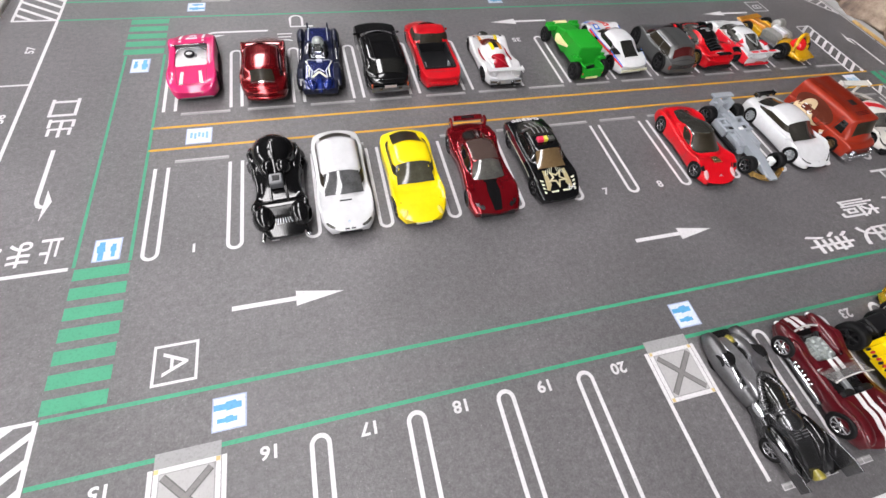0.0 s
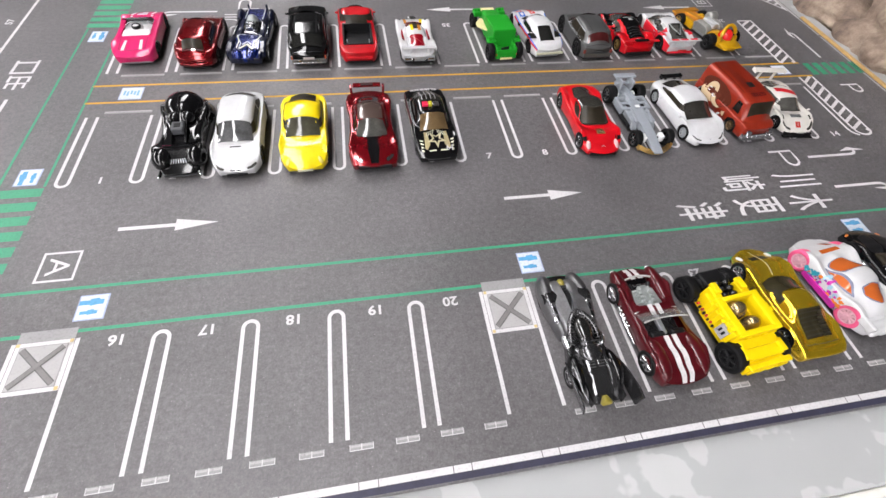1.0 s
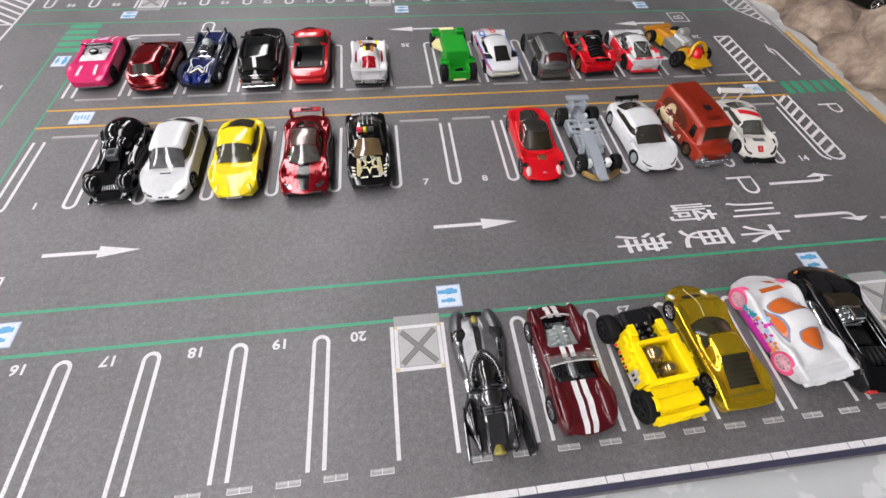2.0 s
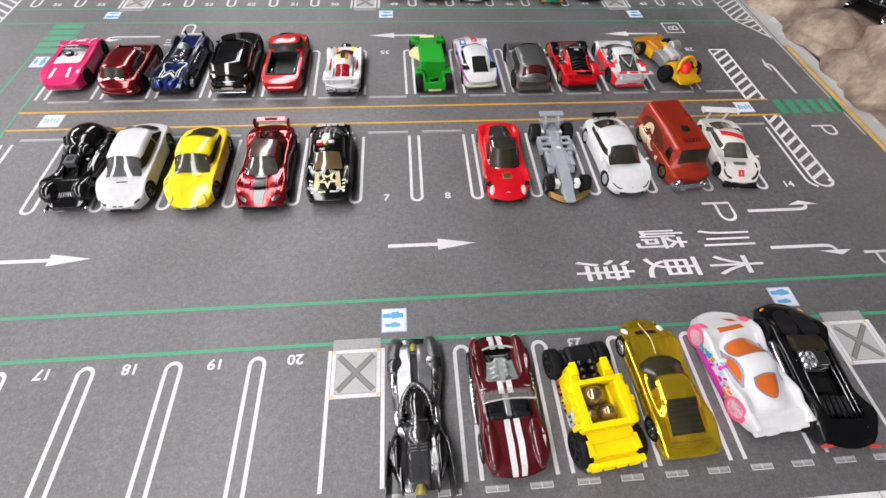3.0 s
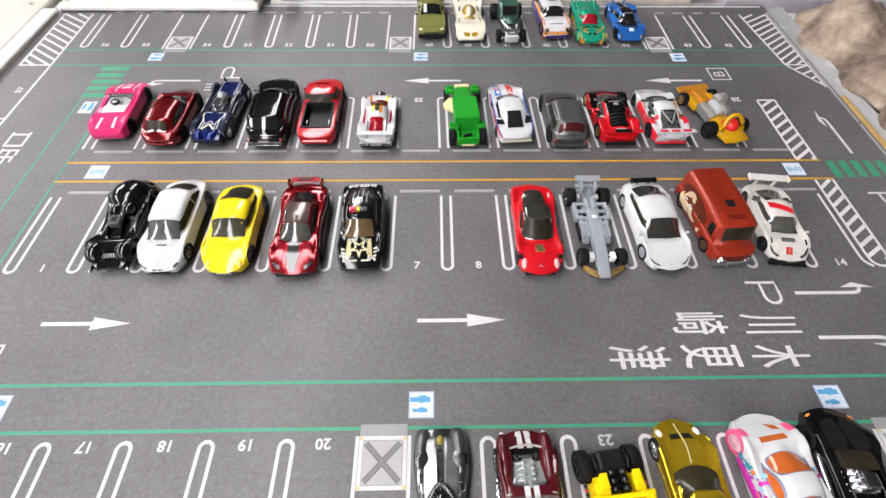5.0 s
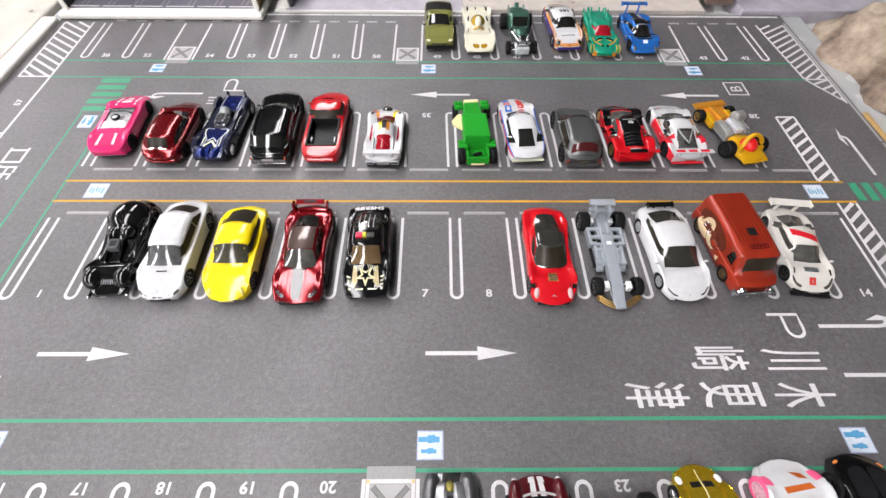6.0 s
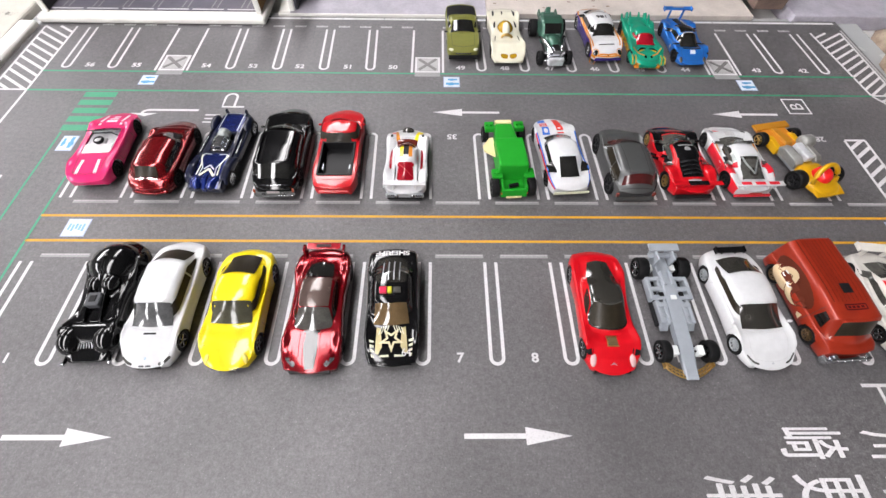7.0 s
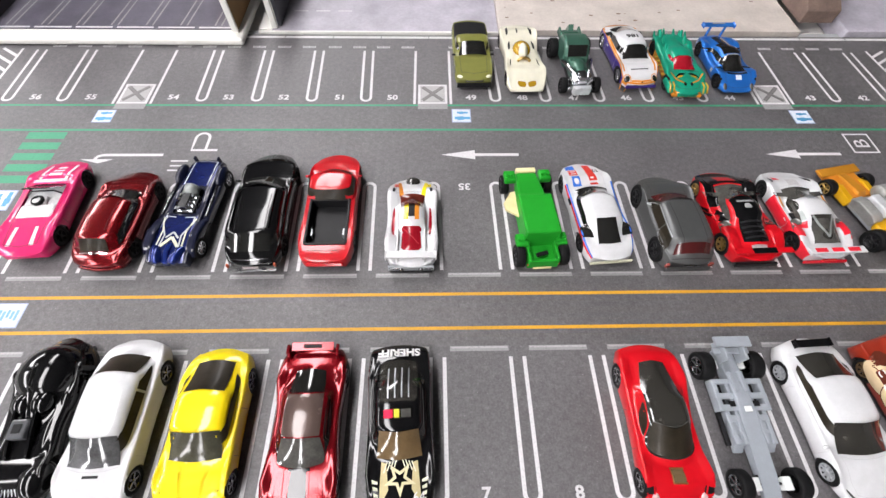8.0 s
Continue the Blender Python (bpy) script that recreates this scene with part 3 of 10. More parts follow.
mark("lane_line", bm_ribbon([(-0.0364, -0.0003), (-0.0840, -0.0003)], 0.0010, Z1), M_WHITE_INK)
number("57", -0.0935, 0.1850, 90)
number("58", -0.0935, 0.1150, 90)
for k in range(19):
    a = MAT[0] + 0.004 + 0.0394 * k
    mark("border_line", bm_poly([rect(a, 0.3279, a + 0.0388, 0.3307)], Z1), M_WHITE_INK)
    for xa, xb in ((a + 0.0060, a + 0.0136), (a + 0.0140, min(a + 0.0450, MAT[2] - 0.001))):
        if xb < MAT[2]:
            mark("border_line", bm_poly([rect(xa, -0.1827, xb, -0.1799)], Z1), M_WHITE_INK)
mark("border_band", bm_poly([rect(MAT[0] + 0.001, MAT[1] + 0.0010, MAT[2] - 0.001, -0.1829)], Z1), M_MAT_EDGE, "dark indigo band along the mat's edge")
for y in (0.05, 0.14, 0.23):
    mark("border_line", bm_poly([rect(0.6290, y, 0.6310, y + 0.0880)], Z1), M_PALE_INK)

# ---- a kit for die-cast toy cars; lengths in mm, y towards the nose ----
from mathutils.bvhtree import BVHTree

NS = 108
SEGS = (2, 2, 4, 4, 8, 11)


def smooth_curve(keys, width=1.6):
    s = np.linspace(0, 1, NS + 1)
    v = np.interp(s, [k[0] for k in keys], [k[1] for k in keys])
    if width <= 0:
        return v
    r = int(3 * width) + 1
    ker = np.exp(-0.5 * (np.arange(-r, r + 1) / width) ** 2)
    ker /= ker.sum()
    lo = 2 * v[0] - v[1 : r + 1][::-1]
    hi = 2 * v[-1] - v[-r - 1 : -1][::-1]
    return np.convolve(np.concatenate([lo, v, hi]), ker, "valid")


def catmull(p0, p1, p2, p3, u):
    return 0.5 * ((2 * p1) + (-p0 + p2) * u + (2 * p0 - 5 * p1 + 4 * p2 - p3) * u * u + (-p0 + 3 * p1 - 3 * p2 + p3) * u * u * u)


def shell_grid(sp):
    """Grid of points of the body's outside, from the left sill over the roof to the right sill, and each column's (segment, fraction)."""
    L, hw = sp["L"], sp["W"] / 2
    top = smooth_curve(sp["top"], sp.get("soft", 2.2))
    belt = smooth_curve(sp["belt"], sp.get("soft", 2.2))
    wid = smooth_curve(sp["wid"], 1.8)
    sill = smooth_curve(sp.get("sill", [(0, 3.4), (0.12, 2.4), (0.88, 2.4), (1, 3.0)]), 1.2)
    if not sp.get("open_wheels"):
        # fenders stand over the wheels
        ss = np.linspace(0, 1, NS + 1)
        for sw, r in ((sp["wheels"][0], sp["wheels"][2]), (sp["wheels"][1], sp["wheels"][3])):
            near = np.exp(-(((ss - sw) * L / (r * 1.25)) ** 2))
            at_w = np.interp(sw, ss, belt)
            belt = belt + max(0.0, 2 * r + 1.5 - at_w) * near
            wid = wid + max(0.0, 0.985 - np.interp(sw, ss, wid)) * near
        top = np.maximum(top, belt - 0.9)
    wid = wid * hw
    cab = sp.get("cab")
    if cab:
        rb, rr, fr, fb, roof, wb, wr = cab
        h = smooth_curve([(0, 0), (rb, 0), (rr, 1), (fr, 1), (fb, 0), (1, 0)], sp.get("cabsoft", 1.6))
        roofz = smooth_curve(sp.get("roofline", [(0, roof - 1.6), (rr, roof - 0.6), ((rr + fr) / 2, roof), (fr, roof - 0.7), (1, roof - 1.8)]), 3.0)
    else:
        h, roofz, wb, wr = np.zeros(NS + 1), np.zeros(NS + 1), 0.78, 0.55
    crown, waist = sp.get("crown", 1.2), sp.get("waist", 0.0)
    cols = [(g, k / n) for g, n in enumerate(SEGS) for k in range(n)] + [(5, 1.0)]
    grid = np.zeros((NS + 1, 2 * len(cols) - 1, 3))
    for i in range(NS + 1):
        w, zs, zb, zt, hh = wid[i], sill[i], belt[i], top[i], h[i]
        bx = min(w * 0.90, hw * wb * (0.25 + 0.75 * w / hw))
        e1, e2 = zb + (zt - zb) * 0.55, zb + (zt - zb) * 0.86
        rx = bx * 0.80 * (1 - hh) + hw * wr * hh
        pts = np.array([
            (w * (0.93 - waist), zs), (w * (0.985 - waist), zs + 0.22 * (zb - zs)), (w, zs + 0.64 * (zb - zs)), (w * 0.955, zb),
            (bx, e1), (rx, e2 * (1 - hh) + (roofz[i] - crown) * hh - sp.get("screen_bow", 1.6) * 4 * hh * (1 - hh)), (0.0, zt * (1 - hh) + roofz[i] * hh)])
        ext = np.vstack([2 * pts[0] - pts[1], pts, pts[5] * (-1, 1)])
        half = []
        for g, u in cols:
            half.append(catmull(ext[g], ext[g + 1], ext[g + 2], ext[g + 3], u))
        half = np.array(half)
        half[:, 0] = np.maximum(half[:, 0], 0)
        full = np.vstack([half * (-1, 1), half[-2::-1]])
        s = i / NS
        y = (s - 0.5) * L
        fcurve = (full[:, 0] / hw) ** 2
        yy = y - sp.get("bow_f", 4.5) * fcurve * max(0.0, (s - 0.55) / 0.45) ** 1.5 + sp.get("bow_r", 3.6) * fcurve * max(0.0, (0.35 - s) / 0.35) ** 1.5
        if cab:
            q = np.clip(np.abs(full[:, 0]) / max(rx, 1e-6), 0, 1.25)
            front = math.exp(-(((s - (fr + fb) / 2) / (0.62 * (fb - fr))) ** 4))
            rear = math.exp(-(((s - (rb + rr) / 2) / (0.62 * (rr - rb))) ** 4))
            yy = yy + (0.5 - q * q) * (sp.get("curve_f", 2.2) * front - sp.get("curve_r", 1.2) * rear)
        grid[i, :, 0], grid[i, :, 1], grid[i, :, 2] = full[:, 0], yy, full[:, 1]
    tags = cols + cols[-2::-1]
    return grid, tags


def stand(x, y, turn, wide=1.0, long=1.0, high=1.0):
    """A car's place on the mat and its size against the drawing."""
    return pose(x, y, 0, 0, 0, turn) @ Matrix.Diagonal((wide, long, high, 1))


def wheel_places(sp):
    sr, sf, rr, rf, ww = sp["wheels"]
    hw = sp["W"] / 2 - sp.get("inset", 0.9)
    return [((s - 0.5) * sp["L"], side * hw, r, ww) for s, r in ((sr, rr), (sf, rf)) for side in (-1, 1)]


WHEELS = {}


def wheel(parent, x, y, r, w, side, rim, spokes=5, tyre=None):
    """A wheel: black tyre, with the rim and its spokes under it."""
    tyre = tyre or M_RUBBER
    key = (round(r, 2), round(w, 2), rim.name, tyre.name, spokes)
    if key not in WHEELS:
        k = MM
        prof = [(0.60 * r, -w / 2 * 0.85), (0.80 * r, -w / 2), (0.94 * r, -w / 2 * 0.94), (r, -w / 2 * 0.72), (r, w / 2 * 0.72), (0.94 * r, w / 2 * 0.94), (0.80 * r, w / 2), (0.66 * r, w / 2 * 0.92), (0.62 * r, w / 2 * 0.70)]
        t = mesh_from(bm_lathe([(a * k, b * k) for a, b in prof], 28), "tyre", tyre, True)
        dish = mesh_from(bm_lathe([(a * k, b * k) for a, b in [(0.62 * r, w / 2 * 0.66), (0.56 * r, w / 2 * 0.45), (0.02 * r, w / 2 * 0.36)]], 24), "dish", rim if "pink" in rim.name else M_BLACK_PLASTIC, True)
        bm = bm_lathe([(a * k, b * k) for a, b in [(0.66 * r, w / 2 * 0.90), (0.60 * r, w / 2 * 0.94), (0.56 * r, w / 2 * 0.86), (0.58 * r, w / 2 * 0.66)]], 28)
        for q in range(spokes):
            tmp = bmesh.new()
            bm_box(w / 2 * 0.42 * k, -0.085 * r * k, 0.08 * r * k, w / 2 * 0.84 * k, 0.085 * r * k, 0.60 * r * k, 0.02 * r * k, 1, tmp)
            merge_into(bm, tmp, Matrix.Rotation(2 * math.pi * q / spokes, 4, "X"))
        bm_lathe([(a * k, b * k) for a, b in [(0.17 * r, w / 2 * 0.4), (0.17 * r, w / 2 * 0.86), (0.10 * r, w / 2 * 0.98), (0.0, w / 2)]], 14, bm=bm)
        rm = mesh_from(bm, "rim", rim)
        WHEELS[key] = (t, rm, dish)
    t, rm, dish = WHEELS[key]
    ob = new("wheel", t)
    ob.parent = parent
    k = parent.matrix_basis.to_scale()
    # wheels stay round however the car is sized, and stand on the mat
    ob.matrix_basis = pose(x * MM, y * MM, r * MM, 0, 0, 0 if side > 0 else 180) @ Matrix.Diagonal((1, k.z / k.y, 1, 1))
    ri = new("rim", rm)
    ri.parent = ob
    di = new("dish", dish)
    di.parent = ob
    return ob


def grid_part(name, grid, cells, material, parent, label="", lift=0.0, caps=False):
    bm = bmesh.new()
    made = {}

    def vert(i, j):
        if (i, j) not in made:
            made[(i, j)] = bm.verts.new(grid[i, j] * MM)
        return made[(i, j)]

    for cell in cells:
        i, j = cell[:2]
        ring = [vert(i, j), vert(i, j + 1), vert(i + 1, j + 1), vert(i + 1, j)]
        if len(cell) > 2:
            ring.pop(cell[2])
        bm.faces.new(ring)
    if caps:
        nj = grid.shape[1]
        for i in (0, NS):
            ring = [vert(i, j) for j in range(nj)]
            c = grid[i].mean(axis=0)
            low = []
            for j in range(0, nj):
                low.append(bm.verts.new(Vector((grid[i, j, 0] * 0.86, grid[i, j, 1] + (0.5 if i else -0.5), c[2] + (grid[i, j, 2] - c[2]) * 0.80)) * MM))
            for j in range(nj - 1):
                bm.faces.new((ring[j], ring[j + 1], low[j + 1], low[j]))
            bm.faces.new(low)
    bmesh.ops.recalc_face_normals(bm, faces=bm.faces)
    if lift:
        bm.normal_update()
        for v in bm.verts:
            n = v.normal if v.normal.z > -0.2 else -v.normal
            v.co += n * lift * MM
    ob = part(name, bm, material, parent, label, True)
    return ob


def islands(cells):
    """Splits cells into connected patches."""
    left, out = set(cells), []
    while left:
        todo, patch = [left.pop()], []
        while todo:
            i, j = todo.pop()
            patch.append((i, j))
            for q in ((i + 1, j), (i - 1, j), (i, j + 1), (i, j - 1)):
                if q in left:
                    left.remove(q)
                    todo.append(q)
        out.append(sorted(patch))
    return sorted(out)


ROUNDED = {"windshield", "rear_window", "side_window", "door_window", "roof_panel", "rear_deck_window", "cockpit_opening", "bed_opening", "engine_opening", "bed_cover"}


def round_corners(piece):
    """Takes the outer corners off a patch of cells; gives the patch and what falls to its surroundings."""
    have, rest = set(piece), []
    # corner number of a cell's ring, by the sides on which it has no neighbour
    for i, j in sorted(piece):
        for di in (-1, 1):
            for dj in (-1, 1):
                if (i + di, j) in piece_set(piece) or (i, j + dj) in piece_set(piece):
                    continue
                a, b = (i - di, j), (i, j - dj)
                if a not in have or b not in have or (i, j) not in have:
                    continue
                n = {(-1, -1): 0, (-1, 1): 1, (1, 1): 2, (1, -1): 3}[(di, dj)]
                far = (n + 2) % 4
                have -= {(i, j), a, b}
                rest.append((i, j))
                for c in (a, b):
                    have.add((*c, n))
                    rest.append((*c, far))
    return sorted(have), rest


PIECES = {}


def piece_set(piece):
    key = id(piece)
    if key not in PIECES:
        PIECES.clear()
        PIECES[key] = set(piece)
    return PIECES[key]


def toy_car(name, sp, label, place, group="", category="toy car"):
    """A die-cast car from its curves. Returns the thing and a surface to lay prints on."""
    car = thing(name, label, category, group, m=place)
    grid, tags = shell_grid(sp)
    L, hw = sp["L"], sp["W"] / 2
    ni, nj = grid.shape[:2]
    archs = [] if sp.get("open_wheels") else [(wy, r, r + sp.get("arch", 0.5)) for wy, wx, r, ww in wheel_places(sp)[::2]]
    gone = set()
    for wy, r, ra in archs:
        d = np.hypot(grid[:, :, 1] - wy, grid[:, :, 2] - r)
        low = np.array([t[0] <= 2 or (t[0] == 3 and t[1] < 0.01) for t in tags])[None, :]
        near = low & (np.abs(d - ra) < 0.62)
        f = np.where(near, ra / np.maximum(d, 1e-6), 1.0)
        grid[:, :, 1] = wy + (grid[:, :, 1] - wy) * f
        grid[:, :, 2] = r + (grid[:, :, 2] - r) * f
        for i in range(ni - 1):
            for j in range(nj - 1):
                if low[0, j] and low[0, j + 1]:
                    c = (grid[i, j] + grid[i + 1, j] + grid[i, j + 1] + grid[i + 1, j + 1]) / 4
                    if math.hypot(c[1] - wy, c[2] - r) < ra - 0.06:
                        gone.add((i, j))
    cells = {}
    regions = list(sp.get("regions", ()))
    cab = sp.get("cab")
    wins = sp.get("windows", True)
    for i in range(ni - 1):
        for j in range(nj - 1):
            if (i, j) in gone:
                continue
            g, u = tags[j] if j < nj // 2 else tags[j + 1]
            g2, u2 = tags[j + 1] if j < nj // 2 else tags[j]
            um = (u + (u2 if g2 == g else 1.0)) / 2
            c = (grid[i, j] + grid[i + 1, j] + grid[i, j + 1] + grid[i + 1, j + 1]) / 4
            s = (i + 0.5) / NS
            for k, reg in enumerate(regions):
                if reg[3](s, g, um, c[0], c[1], c[2]):
                    cells.setdefault(k, []).append((i, j))
                    break
            else:
                cells.setdefault("body", []).append((i, j))
    patches = []
    body = list(cells["body"])
    for k, reg in enumerate(regions):
        if k in cells:
            for piece in islands(cells[k]):
                if reg[0] in ROUNDED:
                    piece, rest = round_corners(piece)
                    body += rest
                if reg[1] is not None:
                    patches.append((reg, piece))
    grid_part("body", grid, body, sp["paint"], car, caps=True)
    for reg, piece in patches:
        grid_part(reg[0], grid, piece, reg[1], car, reg[2])
    # plastic base
    zc = 1.4
    part("base", bm_prism([(-L * 0.45, zc), (L * 0.44, zc), (L * 0.46, 3.4), (L * 0.44, 4.2), (-L * 0.45, 4.2), (-L * 0.465, 3.4)], hw * 1.36, Matrix.Diagonal((MM, MM, MM, 1)), 0.6), sp.get("base", M_BLACK_PLASTIC), car)
    for n, (wy, wx, r, ww) in enumerate(wheel_places(sp)):
        side = 1 if wx > 0 else -1
        wheel(car, wx - side * ww / 2, wy, r, ww, side, sp.get("rim", M_DARK_CHROME), sp.get("spokes", 5), sp.get("tyre"))
    bm = bmesh.new()
    vs = [[bm.verts.new(grid[i, j] * MM) for j in range(nj)] for i in range(ni)]
    for i in range(ni - 1):
        for j in range(nj - 1):
            bm.faces.new((vs[i][j], vs[i][j + 1], vs[i + 1][j + 1], vs[i + 1][j]))
    bm.normal_update()
    tree = BVHTree.FromBMesh(bm)
    bm.free()
    if cab and wins:
        panes(car, sp, tree)
    if cab and wins and sp.get("seams", sp["paint"].name != "black_paint"):
        seams(car, sp, tree)
    if sp.get("mirrors"):
        sm, zm = sp["mirrors"]
        for sx in (-1, 1):
            part("mirror", bm_ball((sx * hw * 1.0 * MM, (sm - 0.5) * L * MM, zm * MM), (1.5 * MM, 0.8 * MM, 0.8 * MM), u=10, v=6), sp.get("mirror_paint", sp["paint"]), car, smooth=True)
    return car, tree


def outline(pts, n=6):
    """A smooth closed curve through a few (x, y) points; a point given twice is a sharp corner."""
    out = []
    m = len(pts)
    for k in range(m):
        a, b, c, d = (Vector(pts[(k + q) % m]) for q in (-1, 0, 1, 2))
        if (c - b).length < 1e-6:
            continue
        for i in range(n):
            out.append(tuple(catmull(a, b, c, d, i / n)))
    return out


def drop(v, tree, lift, side):
    """Puts a vertex on the body's surface, from above or from one side."""
    if side:
        hit, n, k, d = tree.ray_cast(Vector((side * 0.05, v.co.y, v.co.z)), Vector((-side, 0, 0)))
    else:
        hit, n, k, d = tree.ray_cast(Vector((v.co.x, v.co.y, 0.08)), Vector((0, 0, -1)))
    if hit:
        v.co = hit + (n if (n.x * side if side else n.z) > 0 else -n) * lift * MM


def drape(car, tree, name, pts, material, label="", lift=0.10, side=0, smooth=True, sheet=None):
    """A thin smooth-edged sheet on the body: pts are (x, y) in mm from above, or (y, z) from a side."""
    bm = bmesh.new()
    bm.faces.new([bm.verts.new((0, a * MM, b * MM) if side else (a * MM, b * MM, 0)) for a, b in pts])
    for axis in (0, 1):
        lo, hi = min(p[axis] for p in pts), max(p[axis] for p in pts)
        d = Vector((0, 1 - axis, axis)) if side else Vector((1 - axis, axis, 0))
        for k in range(1, int((hi - lo) / 0.9) + 1):
            bmesh.ops.bisect_plane(bm, geom=bm.verts[:] + bm.edges[:] + bm.faces[:], dist=1e-8, plane_co=d * (lo + 0.9 * k) * MM, plane_no=d)
    for v in bm.verts:
        drop(v, tree, lift, side)
    if sheet if sheet is not None else name in ("windshield", "rear_window"):
        # glass is one evenly bowed sheet
        p = np.array([v.co[:] for v in bm.verts]) / MM
        y = (p[:, 1] - p[:, 1].mean()) / 10
        x2 = (p[:, 0] / 10) ** 2
        terms = np.stack([np.ones_like(y), y, x2, y * y, x2 * y], 1)
        even = terms @ np.linalg.lstsq(terms, p[:, 2], rcond=None)[0]
        even += 0.6 * float(np.max(p[:, 2] - even))
        for v, z in zip(bm.verts, np.maximum(even, p[:, 2] - 0.03)):
            v.co.z = float(z) * MM
    return part(name, bm, material, car, label, smooth)


def drape_line(car, tree, name, pts, half, material, label="", lift=0.14, side=0, bm=None):
    """A narrow line along points on the body."""
    fine = []
    for (a, b), (c, d) in zip(pts, pts[1:]):
        m = max(1, int(math.hypot(c - a, d - b) / 1.0))
        fine += [(a + (c - a) * q / m, b + (d - b) * q / m) for q in range(m)]
    fine.append(pts[-1])
    bm = bm_ribbon([(a * MM, b * MM) for a, b in fine], half * MM)
    if side:
        bm.transform(Matrix(((0, 0, 1, 0), (1, 0, 0, 0), (0, 1, 0, 0), (0, 0, 0, 1))))
    for v in bm.verts:
        drop(v, tree, lift, side)
    return part(name, bm, material, car, label)


def panes(car, sp, tree):
    """Windshield, rear window and side windows of tinted plastic, flush with the body."""
    L, hw = sp["L"], sp["W"] / 2
    rb, rr, fr, fb, roof, wb, wr = sp["cab"]
    glass = sp.get("glass", M_PANEL_DARK)
    at_y = lambda s: (s - 0.5) * L
    rx, bx, pw, pr = hw * wr, hw * wb, sp.get("pillar", 0.9), sp.get("pillar_r", 0.86)
    a, b, y0, y1 = rx * pw * 1.04, (0.30 * rx + 0.70 * bx) * 0.96 * pw, at_y(fr) + 1.0, at_y(fb) - 0.4
    drape(car, tree, "windshield", outline([(-a, y0 - 0.7), (-a, y0 - 0.7), (0, y0 + 0.5), (a, y0 - 0.7), (a, y0 - 0.7), (b, y1 - 1.7), (b * 0.93, y1 - 0.9), (0, y1 + 0.2), (-b * 0.93, y1 - 0.9), (-b, y1 - 1.7)], 5), glass)
    if "rear" not in sp.get("no", ()):
        a, b, y0, y1 = rx * pr * 1.02, bx * sp.get("rw_base", 0.84) * pr, at_y(rr) - 0.7, at_y(sp.get("rw", (rb + 0.03, 0))[0])
        drape(car, tree, "rear_window", outline([(-a, y0 + 0.3), (-a, y0 + 0.3), (0, y0 - 0.3), (a, y0 + 0.3), (a, y0 + 0.3), (b, y1 + 1.6), (b * 0.94, y1 + 0.9), (0, y1), (-b * 0.94, y1 + 0.9), (-b, y1 + 1.6)], 5), sp.get("rear_glass", glass))
    keys = lambda name: float(np.interp((rr + fr) / 2, [q[0] for q in sp[name]], [q[1] for q in sp[name]]))
    low = keys("belt") + 0.55 * (keys("top") - keys("belt")) + 0.7
    high = roof - sp.get("crown", 1.2) - 1.9
    ya, yb, yc, yd = at_y(rb + sp.get("quarter", 0.10)), at_y(fb - 0.05), at_y(fr - 0.005), at_y(rr + 0.012 + 0.25 * sp.get("quarter", 0.10))
    if ya > yb - 6:
        return
    cut = sp.get("b_width", 0)
    ym = at_y(sp.get("b_pillar", (fr + rr) / 2 - 0.02))
    quads = [[(ya, low), (yb, low), (yc, high), (yd, high)]]
    if cut:
        quads = [[(ya, low), (ym - 0.5, low), (ym - 0.5, high), (yd, high)], [(ym + 0.5, low), (yb, low), (yc, high), (ym + 0.5, high)]]
    for sx in (-1, 1):
        for q in quads:
            drape(car, tree, "side_window", q, sp.get("side_glass", glass), lift=0.28, side=sx)


def seams(car, sp, tree):
    """Shut lines of hood, boot and doors."""
    L, hw = sp["L"], sp["W"] / 2
    rb, rr, fr, fb = sp["cab"][:4]
    w, line = hw * 0.66, M_SEAM_PALE if "white" in sp["paint"].name else M_SEAM
    yb, yf = (fb + 0.02 - 0.5) * L, (0.945 - 0.5) * L
    if fb < 0.80:
        drape_line(car, tree, "hood_seam", [(-w, yb - 1.5), (-w * 0.5, yb - 0.3), (0, yb), (w * 0.5, yb - 0.3), (w, yb - 1.5), (w * 0.98, (yb + yf) / 2), (w * 0.80, yf - 1.2), (w * 0.4, yf), (0, yf + 0.3), (-w * 0.4, yf), (-w * 0.80, yf - 1.2), (-w * 0.98, (yb + yf) / 2), (-w, yb - 1.5)], 0.07, line)
    zb = float(np.interp(0.5, [q[0] for q in sp["belt"]], [q[1] for q in sp["belt"]]))
    ya, yc = (rr + 0.01 - 0.5) * L, (fb - 0.035 - 0.5) * L
    for sx in (-1, 1):
        drape_line(car, tree, "door_seam", [(ya + 1.4, zb + 0.6), (ya, zb - 2.5), (ya + 0.6, 4.6), (ya + 3.5, 3.6), (yc - 1.5, 3.6), (yc, 4.8), (yc, zb + 0.2)], 0.08, line, side=sx)
        drape(car, tree, "door_handle", [(ya + 1.8, zb - 1.6), (ya + 4.2, zb - 1.5), (ya + 4.2, zb - 1.0), (ya + 1.8, zb - 1.0)], sp["paint"], lift=0.35, side=sx)


